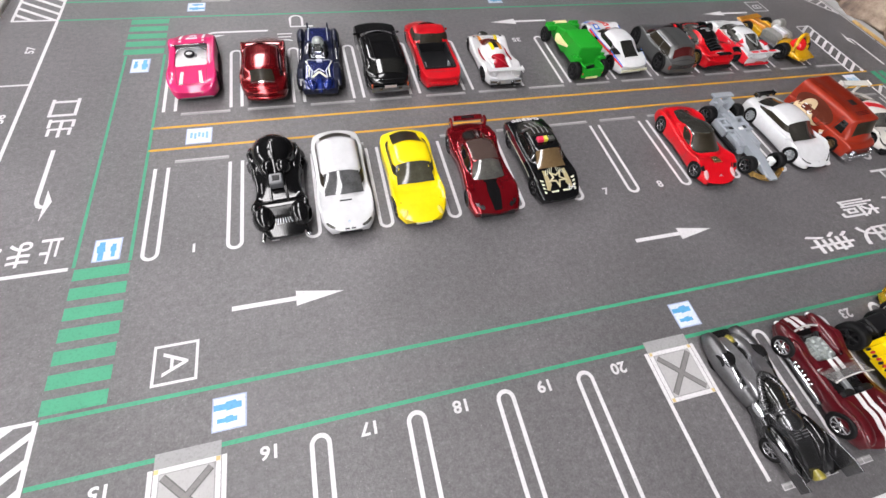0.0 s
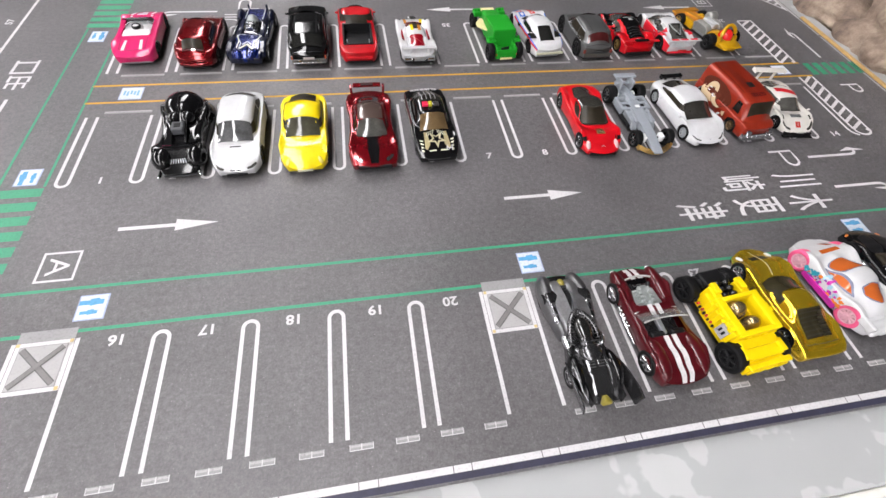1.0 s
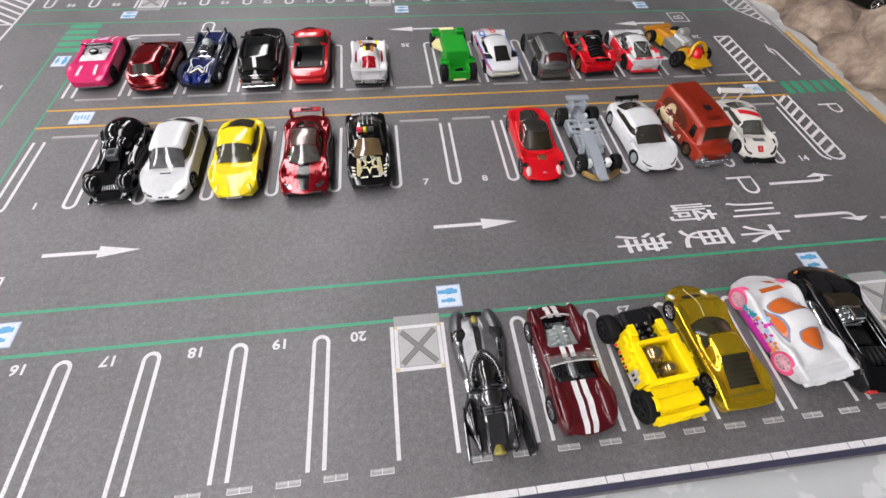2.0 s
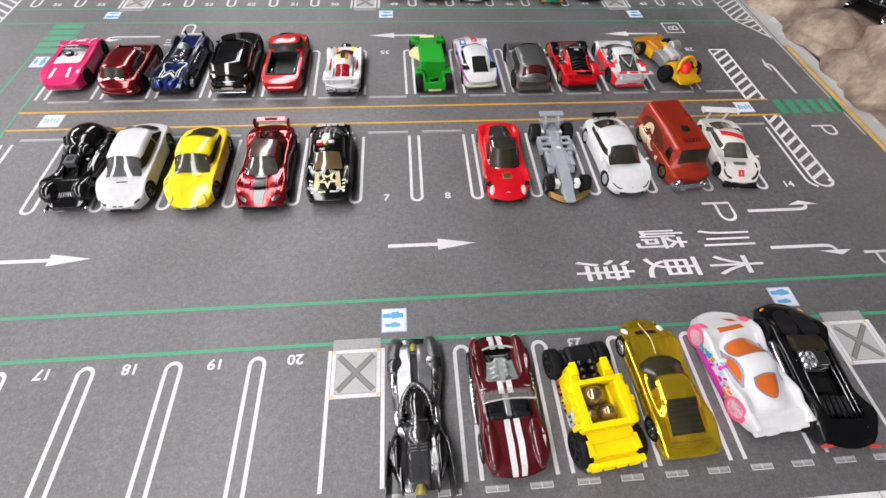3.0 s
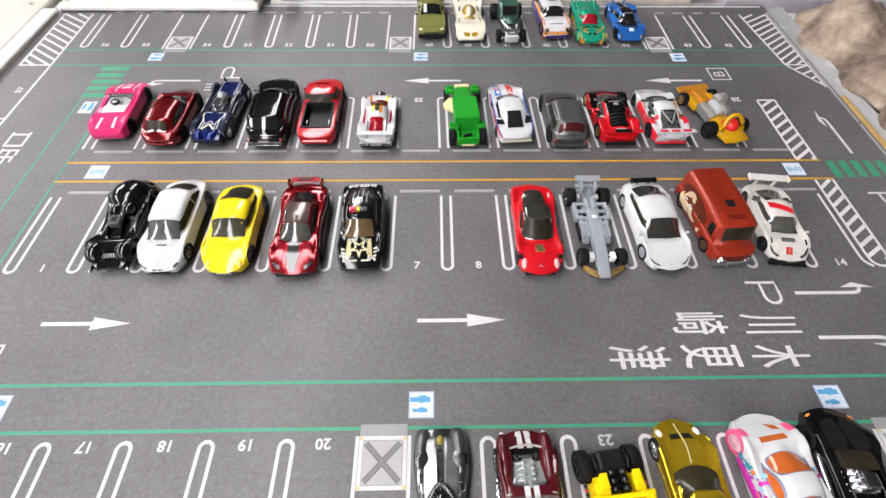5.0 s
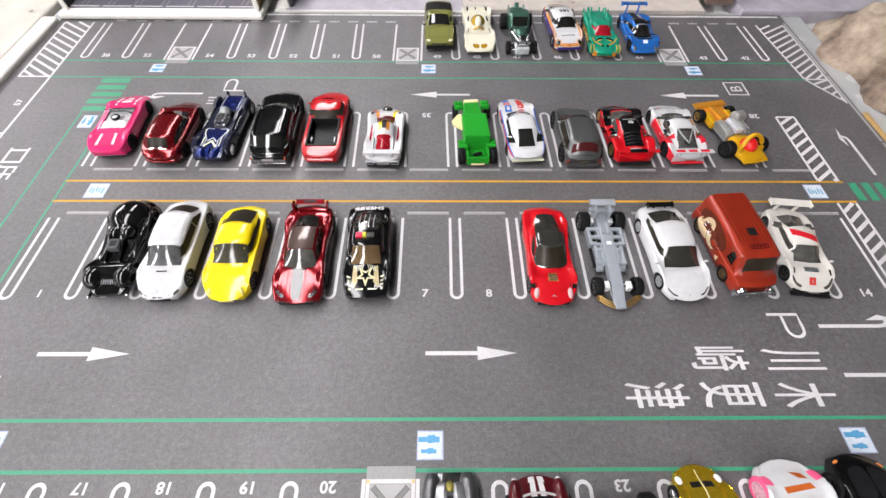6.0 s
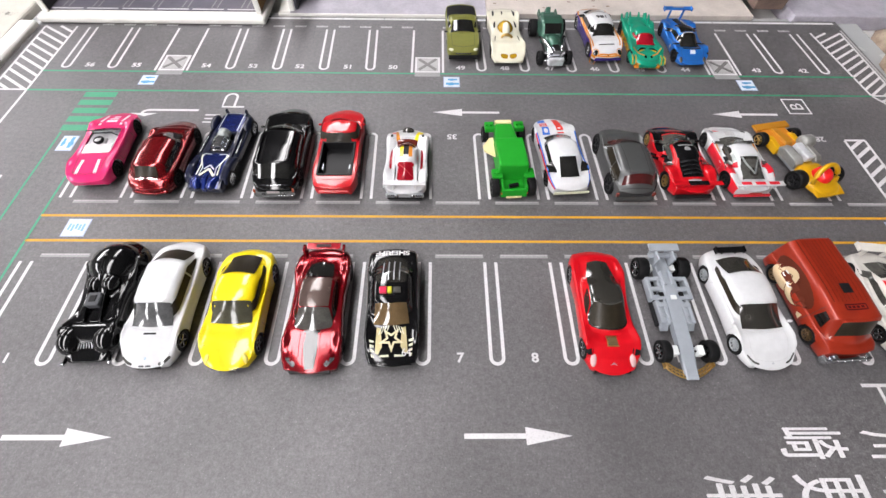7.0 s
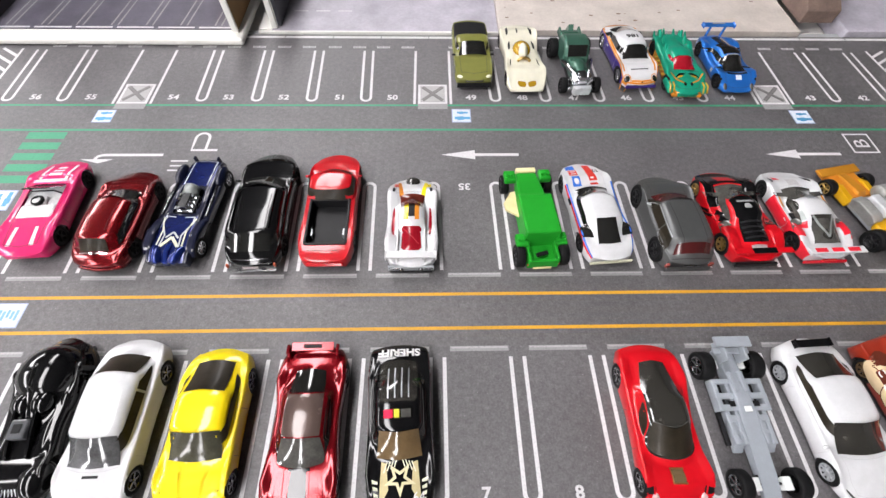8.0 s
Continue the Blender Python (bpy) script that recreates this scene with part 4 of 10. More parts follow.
def lay(bm, tree, lift=0.12, cuts=2):
    """Lays flat faces down onto a car's surface."""
    if cuts:
        bmesh.ops.triangulate(bm, faces=bm.faces)
        bmesh.ops.subdivide_edges(bm, edges=[e for e in bm.edges if e.calc_length() > 1.2 * MM], cuts=cuts, use_grid_fill=True)
        bmesh.ops.triangulate(bm, faces=bm.faces)
    for v in bm.verts:
        hit, n, k, d = tree.ray_cast(Vector((v.co.x, v.co.y, 0.08)), Vector((0, 0, -1)))
        if hit:
            v.co = hit + Vector((0, 0, lift * MM))
    return bm


def stripe(xa, xb, sa=0.0, sb=1.0, zone=(5,)):
    """A test for cells between two side distances, for bands along the car."""
    return lambda s, g, u, X, Y, Z: g in zone and sa < s < sb and xa < X < xb


def wing(car, sp, s, z, span, chord, paint_, posts=True, tilt=6.0, ends=True, base_z=9.0, label=""):
    """A rear wing with end plates and two posts."""
    L = sp["L"]
    y = (s - 0.5) * L
    bm = bm_prism([(-chord / 2, 0), (chord / 2, 0.1), (chord / 2, 0.7), (-chord / 2, 0.9)], span, bevel=0.12)
    bm.transform(Matrix.Diagonal((MM, MM, MM, 1)))
    bm.transform(Matrix.Translation((0, y * MM, z * MM)) @ Matrix.Rotation(radians(-tilt), 4, "X"))
    if ends:
        for sx in (-1, 1):
            bm_box((sx * span / 2 - 0.35) * MM, (y - chord / 2 - 0.3) * MM, (z - 1.4) * MM, (sx * span / 2 + 0.35) * MM, (y + chord / 2) * MM, (z + 1.5) * MM, 0.15 * MM, 1, bm)
    ob = part("rear_wing", bm, paint_, car, label)
    if posts:
        for sx in (-1, 1):
            part("wing_post", bm_box((sx * span * 0.24 - 0.5) * MM, (y - 1.0) * MM, base_z * MM, (sx * span * 0.24 + 0.5) * MM, (y + 1.2) * MM, (z + 0.3) * MM, 0.15 * MM, 1), paint_, car)
    return ob


def lamps(car, sp, tree, s, x, size, material, name="headlight", side_only=None):
    """A pair of lamps lying on the body's surface."""
    for sx in (-1, 1):
        cx, cy = sx * x, (s - 0.5) * sp["L"]
        hit, n, k, d = tree.ray_cast(Vector((cx * MM, cy * MM, 0.08)), Vector((0, 0, -1)))
        if not hit:
            continue
        bm = bm_ball((0, 0, 0), (size[0] * MM, size[1] * MM, 0.55 * MM), u=12, v=6)
        bm.transform(Matrix.Translation(hit) @ n.to_track_quat("Z", "Y").to_matrix().to_4x4())
        part(name, bm, material, car, smooth=True)


def plate(car, name, x, y, z, w, h, material, d=0.5, label="", bevel=0.12):
    """A small upright block on the nose or tail, w wide, h high."""
    return part(name, bm_box((x - w / 2) * MM, (y - d / 2) * MM, (z - h / 2) * MM, (x + w / 2) * MM, (y + d / 2) * MM, (z + h / 2) * MM, bevel * MM, 1), material, car, label)


def engine(car, x, y, z, w, l, h, material=None, label="chrome engine block with stacks"):
    """A toy engine: block, two rows of stacks, a blower on top."""
    material = material or M_CHROME
    bm = bm_box((x - w / 2) * MM, (y - l / 2) * MM, z * MM, (x + w / 2) * MM, (y + l / 2) * MM, (z + h * 0.55) * MM, 0.5 * MM, 2)
    bm_box((x - w * 0.22) * MM, (y - l * 0.42) * MM, (z + h * 0.5) * MM, (x + w * 0.22) * MM, (y + l * 0.42) * MM, (z + h) * MM, 0.5 * MM, 2, bm)
    block = part("engine", bm, material, car, label)
    for k in range(4):
        yy = y + l * (-0.36 + 0.24 * k)
        for sx in (-1, 1):
            part("stack", bm_tube([((x + sx * w * 0.26) * MM, yy * MM, (z + h * 0.45) * MM), ((x + sx * w * 0.42) * MM, yy * MM, (z + h * 0.85) * MM)], w * 0.09 * MM, 8), material, block)
            part("header", bm_tube([((x + sx * w * 0.45) * MM, yy * MM, (z + h * 0.35) * MM), ((x + sx * w * 0.62) * MM, (yy - 0.7) * MM, (z + h * 0.1) * MM)], w * 0.08 * MM, 8), material, block)
    return block

# ---- paints ----
C_WHITE = paint("white_paint", (0.55, 0.555, 0.565))
C_CREAM = paint("cream_paint", (0.64, 0.62, 0.50))
C_YELLOW = paint("yellow_paint", (0.78, 0.60, 0.004))
C_BLACK = paint("black_paint", (0.004, 0.004, 0.0045), rough=0.12)
C_RED = paint("bright_red_paint", (0.50, 0.004, 0.010))
C_PRED = paint("deep_red_paint", (0.46, 0.004, 0.010))
C_DRED = paint("candy_red_paint", (0.17, 0.003, 0.006), 0.6, 0.2)
C_MRED = paint("metallic_red_paint", (0.20, 0.003, 0.008), 0.6, 0.18)
C_MAROON = paint("maroon_paint", (0.062, 0.003, 0.006))
C_PINK = paint("hot_pink_paint", (0.62, 0.015, 0.13))
C_BLUE = paint("dark_blue_paint", (0.007, 0.014, 0.095), 0.4, 0.25)
C_NAVY = paint("black_navy_paint", (0.004, 0.006, 0.022))
C_GREEN = paint("bright_green_plastic", (0.014, 0.27, 0.02), 0, 0.45, 0.1)
C_GREY = paint("graphite_paint", (0.115, 0.118, 0.118), 0.6, 0.4, 0.45)
C_STEEL = paint("steel_grey_paint", (0.085, 0.088, 0.095), 0.0, 0.4, 0.3)
C_SILVER = paint("silver_paint", (0.60, 0.60, 0.61), 0.2, 0.35)
C_ZAMAC = paint("pale_grey_paint", (0.29, 0.315, 0.345), 0.1, 0.45, 0.15)
C_VAN = paint("burnt_orange_paint", (0.27, 0.024, 0.010), 0.15)
# darker copy of the van's paint for the shade between its roof ribs
C_VAN_SHADE = paint("shaded_burnt_orange", (0.12, 0.012, 0.006))
C_ORANGE = paint("orange_paint", (0.55, 0.20, 0.02))
C_AMBER = paint("amber_paint", (0.48, 0.21, 0.02), 0.2)
C_OLIVE = paint("olive_paint", (0.16, 0.165, 0.040))
C_DGREEN = paint("dark_green_paint", (0.048, 0.122, 0.088), 0.3, 0.3)
C_TEAL = paint("emerald_paint", (0.006, 0.25, 0.15), 0.15)
C_MBLUE = paint("metallic_blue_paint", (0.020, 0.15, 0.52), 0.4, 0.3)
C_GOLD = surface("gold_chrome_paint", (0.86, 0.58, 0.028), 0.17, 0.82, 0.55, vary=0.05, scale=60)
wavy = add_noise(C_GOLD.node_tree, 160.0, 3.0)
bump(C_GOLD.node_tree, C_GOLD.node_tree.nodes["Principled BSDF"], wavy.outputs["Fac"], 0.35, 0.0012)
C_PURPLE = paint("purple_paint", (0.035, 0.02, 0.15))
C_OFFW = paint("pearl_white_paint", (0.56, 0.54, 0.50))
C_PLASTIC_Y = paint("yellow_plastic", (0.80, 0.58, 0.004), 0, 0.45, 0.1)

C_REDPANE = paint("red_window_plastic", (0.26, 0.006, 0.014), 0, 0.2)

TOP = [(0, 9.0), (0.03, 11.2), (0.14, 12.2), (0.24, 12.4), (0.66, 12.0), (0.86, 10.2), (0.96, 8.2), (1, 6.6)]
BELT = [(0, 8.6), (0.04, 10.4), (0.2, 11.2), (0.68, 10.8), (0.88, 9.0), (1, 6.2)]
WID = [(0, 0.76), (0.03, 0.88), (0.10, 0.97), (0.2, 1.0), (0.42, 0.955), (0.6, 0.955), (0.8, 1.0), (0.9, 0.96), (0.96, 0.87), (1, 0.70)]


def spec(**over):
    sp = dict(L=70, W=30, top=TOP, belt=BELT, wid=WID, cab=(0.14, 0.32, 0.56, 0.71, 19.5, 0.80, 0.60), wheels=(0.20, 0.80, 5.2, 5.2, 4.6), paint=C_WHITE)
    sp.update(over)
    return sp


MID, SECOND, BACK, FRONT = "cars in the middle row", "cars in the second row", "cars in the back row", "cars in the front row"


def white_coupe():
    sp = spec(L=70, W=30, paint=C_WHITE, glass=M_PANEL_LIGHT, side_glass=M_PANEL_BROWN, rear_glass=M_PANEL_BROWN, cab=(0.08, 0.25, 0.58, 0.745, 19.6, 0.82, 0.64), pillar=0.94, pillar_r=0.88, b_width=0.01, b_pillar=0.34, seams=False, bow_f=3.5, rim=M_DARK_CHROME)
    car, tree = toy_car("toy_coupe", sp, "glossy white two-door toy coupe with smoked windows", stand(0.0981, 0.0316, -179.1, 1.003, 1.051, 1.123), MID)
    for sx in (-1, 1):
        drape(car, tree, "headlight", outline([(sx * 6.6, 33.0), (sx * 9.0, 31.8), (sx * 11.4, 29.8), (sx * 11.8, 30.6), (sx * 9.6, 32.9), (sx * 7.0, 33.9)]), M_PANEL_GREY, "smoky grey headlight", lift=0.16)
        plate(car, "grille", sx * 1.7, 34.5, 6.6, 2.4, 1.3, M_DARK_CHROME, 0.7)
        drape_line(car, tree, "hood_crease", [(sx * 4.6, 20), (sx * 3.2, 32)], 0.16, C_WHITE, lift=0.35)
        drape_line(car, tree, "door_seam", [(-13.0, 10.6), (-13.4, 6), (-11, 4), (10, 4), (12.4, 6), (12.6, 10)], 0.08, M_SEAM_PALE, side=sx)
    drape_line(car, tree, "hood_seam", [(-10.2, 16.6), (-5, 17.8), (0, 18.1), (5, 17.8), (10.2, 16.6)], 0.08, M_SEAM_PALE)
    plate(car, "air_intake", 0, 34.4, 3.8, 12, 1.2, M_BLACK_PLASTIC, 0.8)
    part("hood_vent", lay(bm_poly([rect(-3.2 * MM, 19.2 * MM, 3.2 * MM, 20.2 * MM)], 0), tree), M_BLACK_PLASTIC, car)
    part("badge", lay(bm_text("o", 2.2 * MM, pose(0, 0.0312, 0)), tree), M_BLUE_INK, car)


def yellow_coupe():
    sp = spec(L=68, W=30, paint=C_YELLOW, glass=M_PANEL_OLIVE, rear_glass=M_PANEL_BROWN, side_glass=M_PANEL_BROWN, seams=False, cab=(0.06, 0.31, 0.52, 0.69, 18.6, 0.82, 0.66), top=[(0, 8.5), (0.04, 11.5), (0.2, 12.2), (0.66, 11.4), (0.86, 9.8), (0.96, 7.6), (1, 6.0)], pillar=0.94, pillar_r=0.84, rw_base=0.78, quarter=0.12, bow_f=5.5, rim=M_DARK_CHROME)
    car, tree = toy_car("toy_coupe", sp, "bright yellow toy grand tourer with black windows", stand(0.1384, 0.0286, -179.2, 1.023, 1.025, 1.146), MID)
    lamps(car, sp, tree, 0.925, 9.6, (1.3, 2.6), paint("pale_yellow_lens", (0.70, 0.58, 0.12), 0, 0.25))
    plate(car, "number_plate", 0, 33.2, 4.6, 9.0, 1.5, M_OFFPLATE, 1.2, "pale front grille strip")
    for sx in (-1, 1):
        drape_line(car, tree, "hood_crease", [(sx * 5.4, 14), (sx * 4.4, 22), (sx * 2.6, 31)], 0.3, C_YELLOW, lift=0.5)
        drape_line(car, tree, "door_seam", [(-7.5, 11.4), (-8.2, 6), (-6, 4), (8, 4), (10.4, 6), (10.6, 9.6)], 0.09, paint("ochre_panel_gap", (0.25, 0.17, 0.01)), side=sx)
        drape_line(car, tree, "window_rim", [(sx * 9.0, 11.2), (sx * 8.2, 3.4)], 0.2, C_YELLOW, lift=0.4)


M_PANEL_OLIVE = surface("olive_smoked_window", (0.060, 0.058, 0.040), 0.15, coat=0.5, vary=0.4, scale=130, spec=0.3)
M_PANEL_BROWN = surface("brown_smoked_window", (0.026, 0.021, 0.014), 0.35, coat=0.06, vary=0.4, scale=130, spec=0.15)
M_OFFPLATE = surface("pale_print", (0.6, 0.6, 0.45), 0.4, vary=0.2, scale=900)


M_OFFPLATE2 = surface("pale_grey_print", (0.45, 0.40, 0.40), 0.4, vary=0.2, scale=900)


def red_muscle():
    sp = spec(L=70, W=31, paint=C_MRED, glass=M_PANEL_GREY, cab=(0.14, 0.34, 0.57, 0.71, 18.2, 0.76, 0.55), wheels=(0.19, 0.80, 5.6, 5.0, 5.0), rim=M_DARK_CHROME, bow_f=2.8,
              wid=[(0, 0.80), (0.05, 0.93), (0.18, 1.0), (0.42, 0.88), (0.62, 0.90), (0.8, 1.0), (0.93, 0.97), (1, 0.86)],
              windows=False)
    car, tree = toy_car("toy_muscle_car", sp, "metallic dark red toy muscle car with a rear wing", stand(0.1815, 0.0286, -179.6, 1.028, 1.038, 1.062), MID)
    drape(car, tree, "rear_window", outline([(-6.4, -22.5), (-6.4, -22.5), (0, -23.2), (6.4, -22.5), (6.4, -22.5), (7.6, -12.8), (7.6, -12.8), (0, -12.2), (-7.6, -12.8), (-7.6, -12.8)]), M_PANEL_DARK, "dark rear window")
    drape(car, tree, "glass_roof", outline([(-7.6, -12.2), (-7.6, -12.2), (0, -11.6), (7.6, -12.2), (7.6, -12.2), (7.8, -3), (7.6, 4.2), (7.6, 4.2), (0, 4.8), (-7.6, 4.2), (-7.6, 4.2), (-7.8, -3)]), paint("brown_grey_roof_glass", (0.085, 0.058, 0.050), 0.3, 0.25), "brown-grey glass roof")
    drape(car, tree, "windshield", outline([(-7.7, 4.8), (-7.7, 4.8), (0, 5.4), (7.7, 4.8), (7.7, 4.8), (9.6, 12.4), (6, 14.6), (0, 15.4), (-6, 14.6), (-9.6, 12.4)]), M_PANEL_GREY, "smoked windshield")
    for sx in (-1, 1):
        drape(car, tree, "side_window", outline([(sx * 9.6, 10.2), (sx * 9.6, 10.2), (sx * 10.8, 5), (sx * 10.8, -6), (sx * 9.6, -12), (sx * 9.6, -12), (sx * 9.0, -4), (sx * 9.0, 5)]), M_PANEL_DARK)
        drape_line(car, tree, "fender_ridge", [(sx * 6.2, 15.5), (sx * 6.8, 30)], 0.3, C_MRED, lift=0.4)
    wing(car, sp, 0.035, 15.0, 18.5, 3.6, C_MRED, posts=False, ends=False)
    for sx in (-1, 1):
        part("wing_tip", bm_prism([(-34.6, 11), (-27.5, 11), (-29.4, 16.4), (-33.6, 16.4)], 1.6, Matrix.Diagonal((MM, MM, MM, 1)) @ Matrix.Translation((sx * 9.3, 0, -0.6)) @ Matrix.Rotation(radians(sx * 6), 4, "Y"), 0.5), C_MRED, car)
        for q, (xa, xb) in enumerate(((3.6, 4.2), (8.6, 9.6), (10.8, 11.8))):
            drape_line(car, tree, "hood_ridge", [(sx * xa, 16.5 + q), (sx * xb, 24), (sx * (xb - 0.4 * q), 31.5 - 1.6 * q)], 0.42, C_MRED, lift=0.55)
        drape(car, tree, "headlight", outline([(sx * 7.4, 30.6), (sx * 11.2, 27.6), (sx * 11.8, 29.2), (sx * 8.2, 32.4)]), M_DARK_CHROME, "narrow dark headlight", lift=0.3)
    part("wing_print", bm_box(-4 * MM, -33.4 * MM, 15.9 * MM, 4 * MM, -31.6 * MM, 16.15 * MM), M_BLACK_PLASTIC, car, "black block on the wing")
    for sx in (-1, 1):
        part("hood_scoop", lay(bm_poly([rect((sx * 7.4 - 1.5) * MM, 17 * MM, (sx * 7.4 + 1.5) * MM, 28 * MM)], 0), tree, 0.5), C_MRED, car)
    drape(car, tree, "hood_stripe", [(-4.2, 15.2), (4.2, 15.2), (3.4, 26), (2.2, 33.6), (-2.2, 33.6), (-3.4, 26)], C_BLACK, "black hood stripe", lift=0.5)
    plate(car, "grille", 0, 34.4, 5.4, 20, 2.6, M_BLACK_PLASTIC, 1.2)


def sheriff_car():
    sp = spec(L=65, W=29.5, paint=C_BLACK, glass=M_PANEL_AMBER, bow_f=2.4, bow_r=1.6, wid=[(0, 0.90), (0.03, 0.96), (0.2, 1.0), (0.42, 0.97), (0.6, 0.97), (0.8, 1.0), (0.94, 0.95), (1, 0.84)], cab=(0.10, 0.30, 0.55, 0.72, 18.6, 0.80, 0.60), no=("rear",), side_glass=M_PANEL_DARK, rim=M_DARK_CHROME, wheels=(0.2, 0.8, 5.2, 5.0, 4.4),
              regions=[("side_flash", C_MAROON, "dark red side flash", lambda s, g, u, X, Y, Z: g == 2 and 0.05 < s < 0.6, 0),
                       ("roof_panel", M_PANEL_SMOKY, "smoked slatted roof window", lambda s, g, u, X, Y, Z: g == 5 and 0.12 < s < 0.40 and u > 0.12, 0)])
    car, tree = toy_car("toy_police_car", sp, "black toy police car with gold star and lettering", stand(0.2220, 0.0297, -177.8, 0.984, 1.053, 1.125), MID)
    L = 65
    part("light_bar", bm_box(2.0 * MM, -3.5 * MM, 18.4 * MM, 6.0 * MM, -0.2 * MM, 20.4 * MM, 0.4 * MM), paint("red_lens", (0.7, 0.03, 0.08), 0, 0.2), car, "red roof light")
    part("light_bar", bm_box(-0.8 * MM, -3.5 * MM, 18.4 * MM, 1.7 * MM, -0.2 * MM, 20.4 * MM, 0.4 * MM), paint("yellow_lens", (0.55, 0.50, 0.05), 0, 0.2), car, "yellow roof light")
    part("light_bar", bm_box(-5.6 * MM, -3.5 * MM, 18.4 * MM, -1.2 * MM, -0.2 * MM, 20.0 * MM, 0.4 * MM), M_PANEL_GREY, car, "smoked roof light")
    for k in range(4):
        drape_line(car, tree, "roof_slat", [(-4.5 + 3 * k, -21), (-4.5 + 3 * k, -8)], 0.3, M_GREY_METAL, lift=0.25)
    part("lettering", lay(bm_text("SHERIFF", 4.8 * MM, pose(0, -0.0288, 0) @ Matrix.Diagonal((1.18, 1.0, 1, 1)), bold=0.045), tree), M_WHITE_INK, car, "white SHERIFF lettering on the tail")
    star = [(r * math.cos(math.pi / 2 + math.pi * k / 5), r * math.sin(math.pi / 2 + math.pi * k / 5)) for k in range(10) for r in ((7.0, 2.8)[k % 2],)]
    part("hood_star", lay(bm_poly([[(px * MM, (py * 0.9 + 20.5) * MM) for px, py in star]], 0), tree, 0.14, 3), paint("pale_gold_print", (0.55, 0.50, 0.32), 0.3), car, "pale gold star on the hood")
    part("hood_star", lay(bm_poly([[(px * 0.52 * MM, (py * 0.47 + 20.5) * MM) for px, py in star]], 0), tree, 0.24, 2), C_BLACK, car, "black inner star")
    part("hood_number", lay(bm_text("64", 5.0 * MM, pose(-0.0078, 0.0268, 0, 0, 0, 180)), tree, 0.3), M_WHITE_INK, car)
    for sx in (-1, 1):
        drape(car, tree, "hood_print", [(sx * 5.6, 15.0), (sx * 7.6, 14.4), (sx * 8.6, 26.5), (sx * 7.0, 27.4), (sx * 4.8, 24.0)], paint("gold_print", (0.42, 0.36, 0.20), 0.3), lift=0.12)
        drape(car, tree, "hood_print", [(sx * 1.6, 27.6), (sx * 6.4, 27.8), (sx * 5.8, 28.6), (sx * 1.4, 28.6)], M_OFFPLATE, "pale gold hood bar", lift=0.14)
        drape_line(car, tree, "side_pinstripe", [(-24, 8.4), (14, 8.0)], 0.22, M_OFFPLATE, side=sx)
        for k in range(4):
            drape(car, tree, "hood_print", [(sx * 9.2, 21.0 + 2.2 * k), (sx * (11.6 - 0.3 * k), 20.2 + 2.2 * k), (sx * (11.4 - 0.3 * k), 21.6 + 2.2 * k), (sx * 9.2, 21.9 + 2.2 * k)], M_OFFPLATE, lift=0.16)
            drape_line(car, tree, "hood_print", [(sx * (1.2 + 1.3 * k), 13.6 + 0.3 * k), (sx * (2.2 + 1.5 * k), 16.4 + 0.6 * k)], 0.22, M_OFFPLATE, lift=0.16)
    plate(car, "grille", 0, 31.4, 5.6, 15, 2.0, M_DARK_CHROME, 0.9)


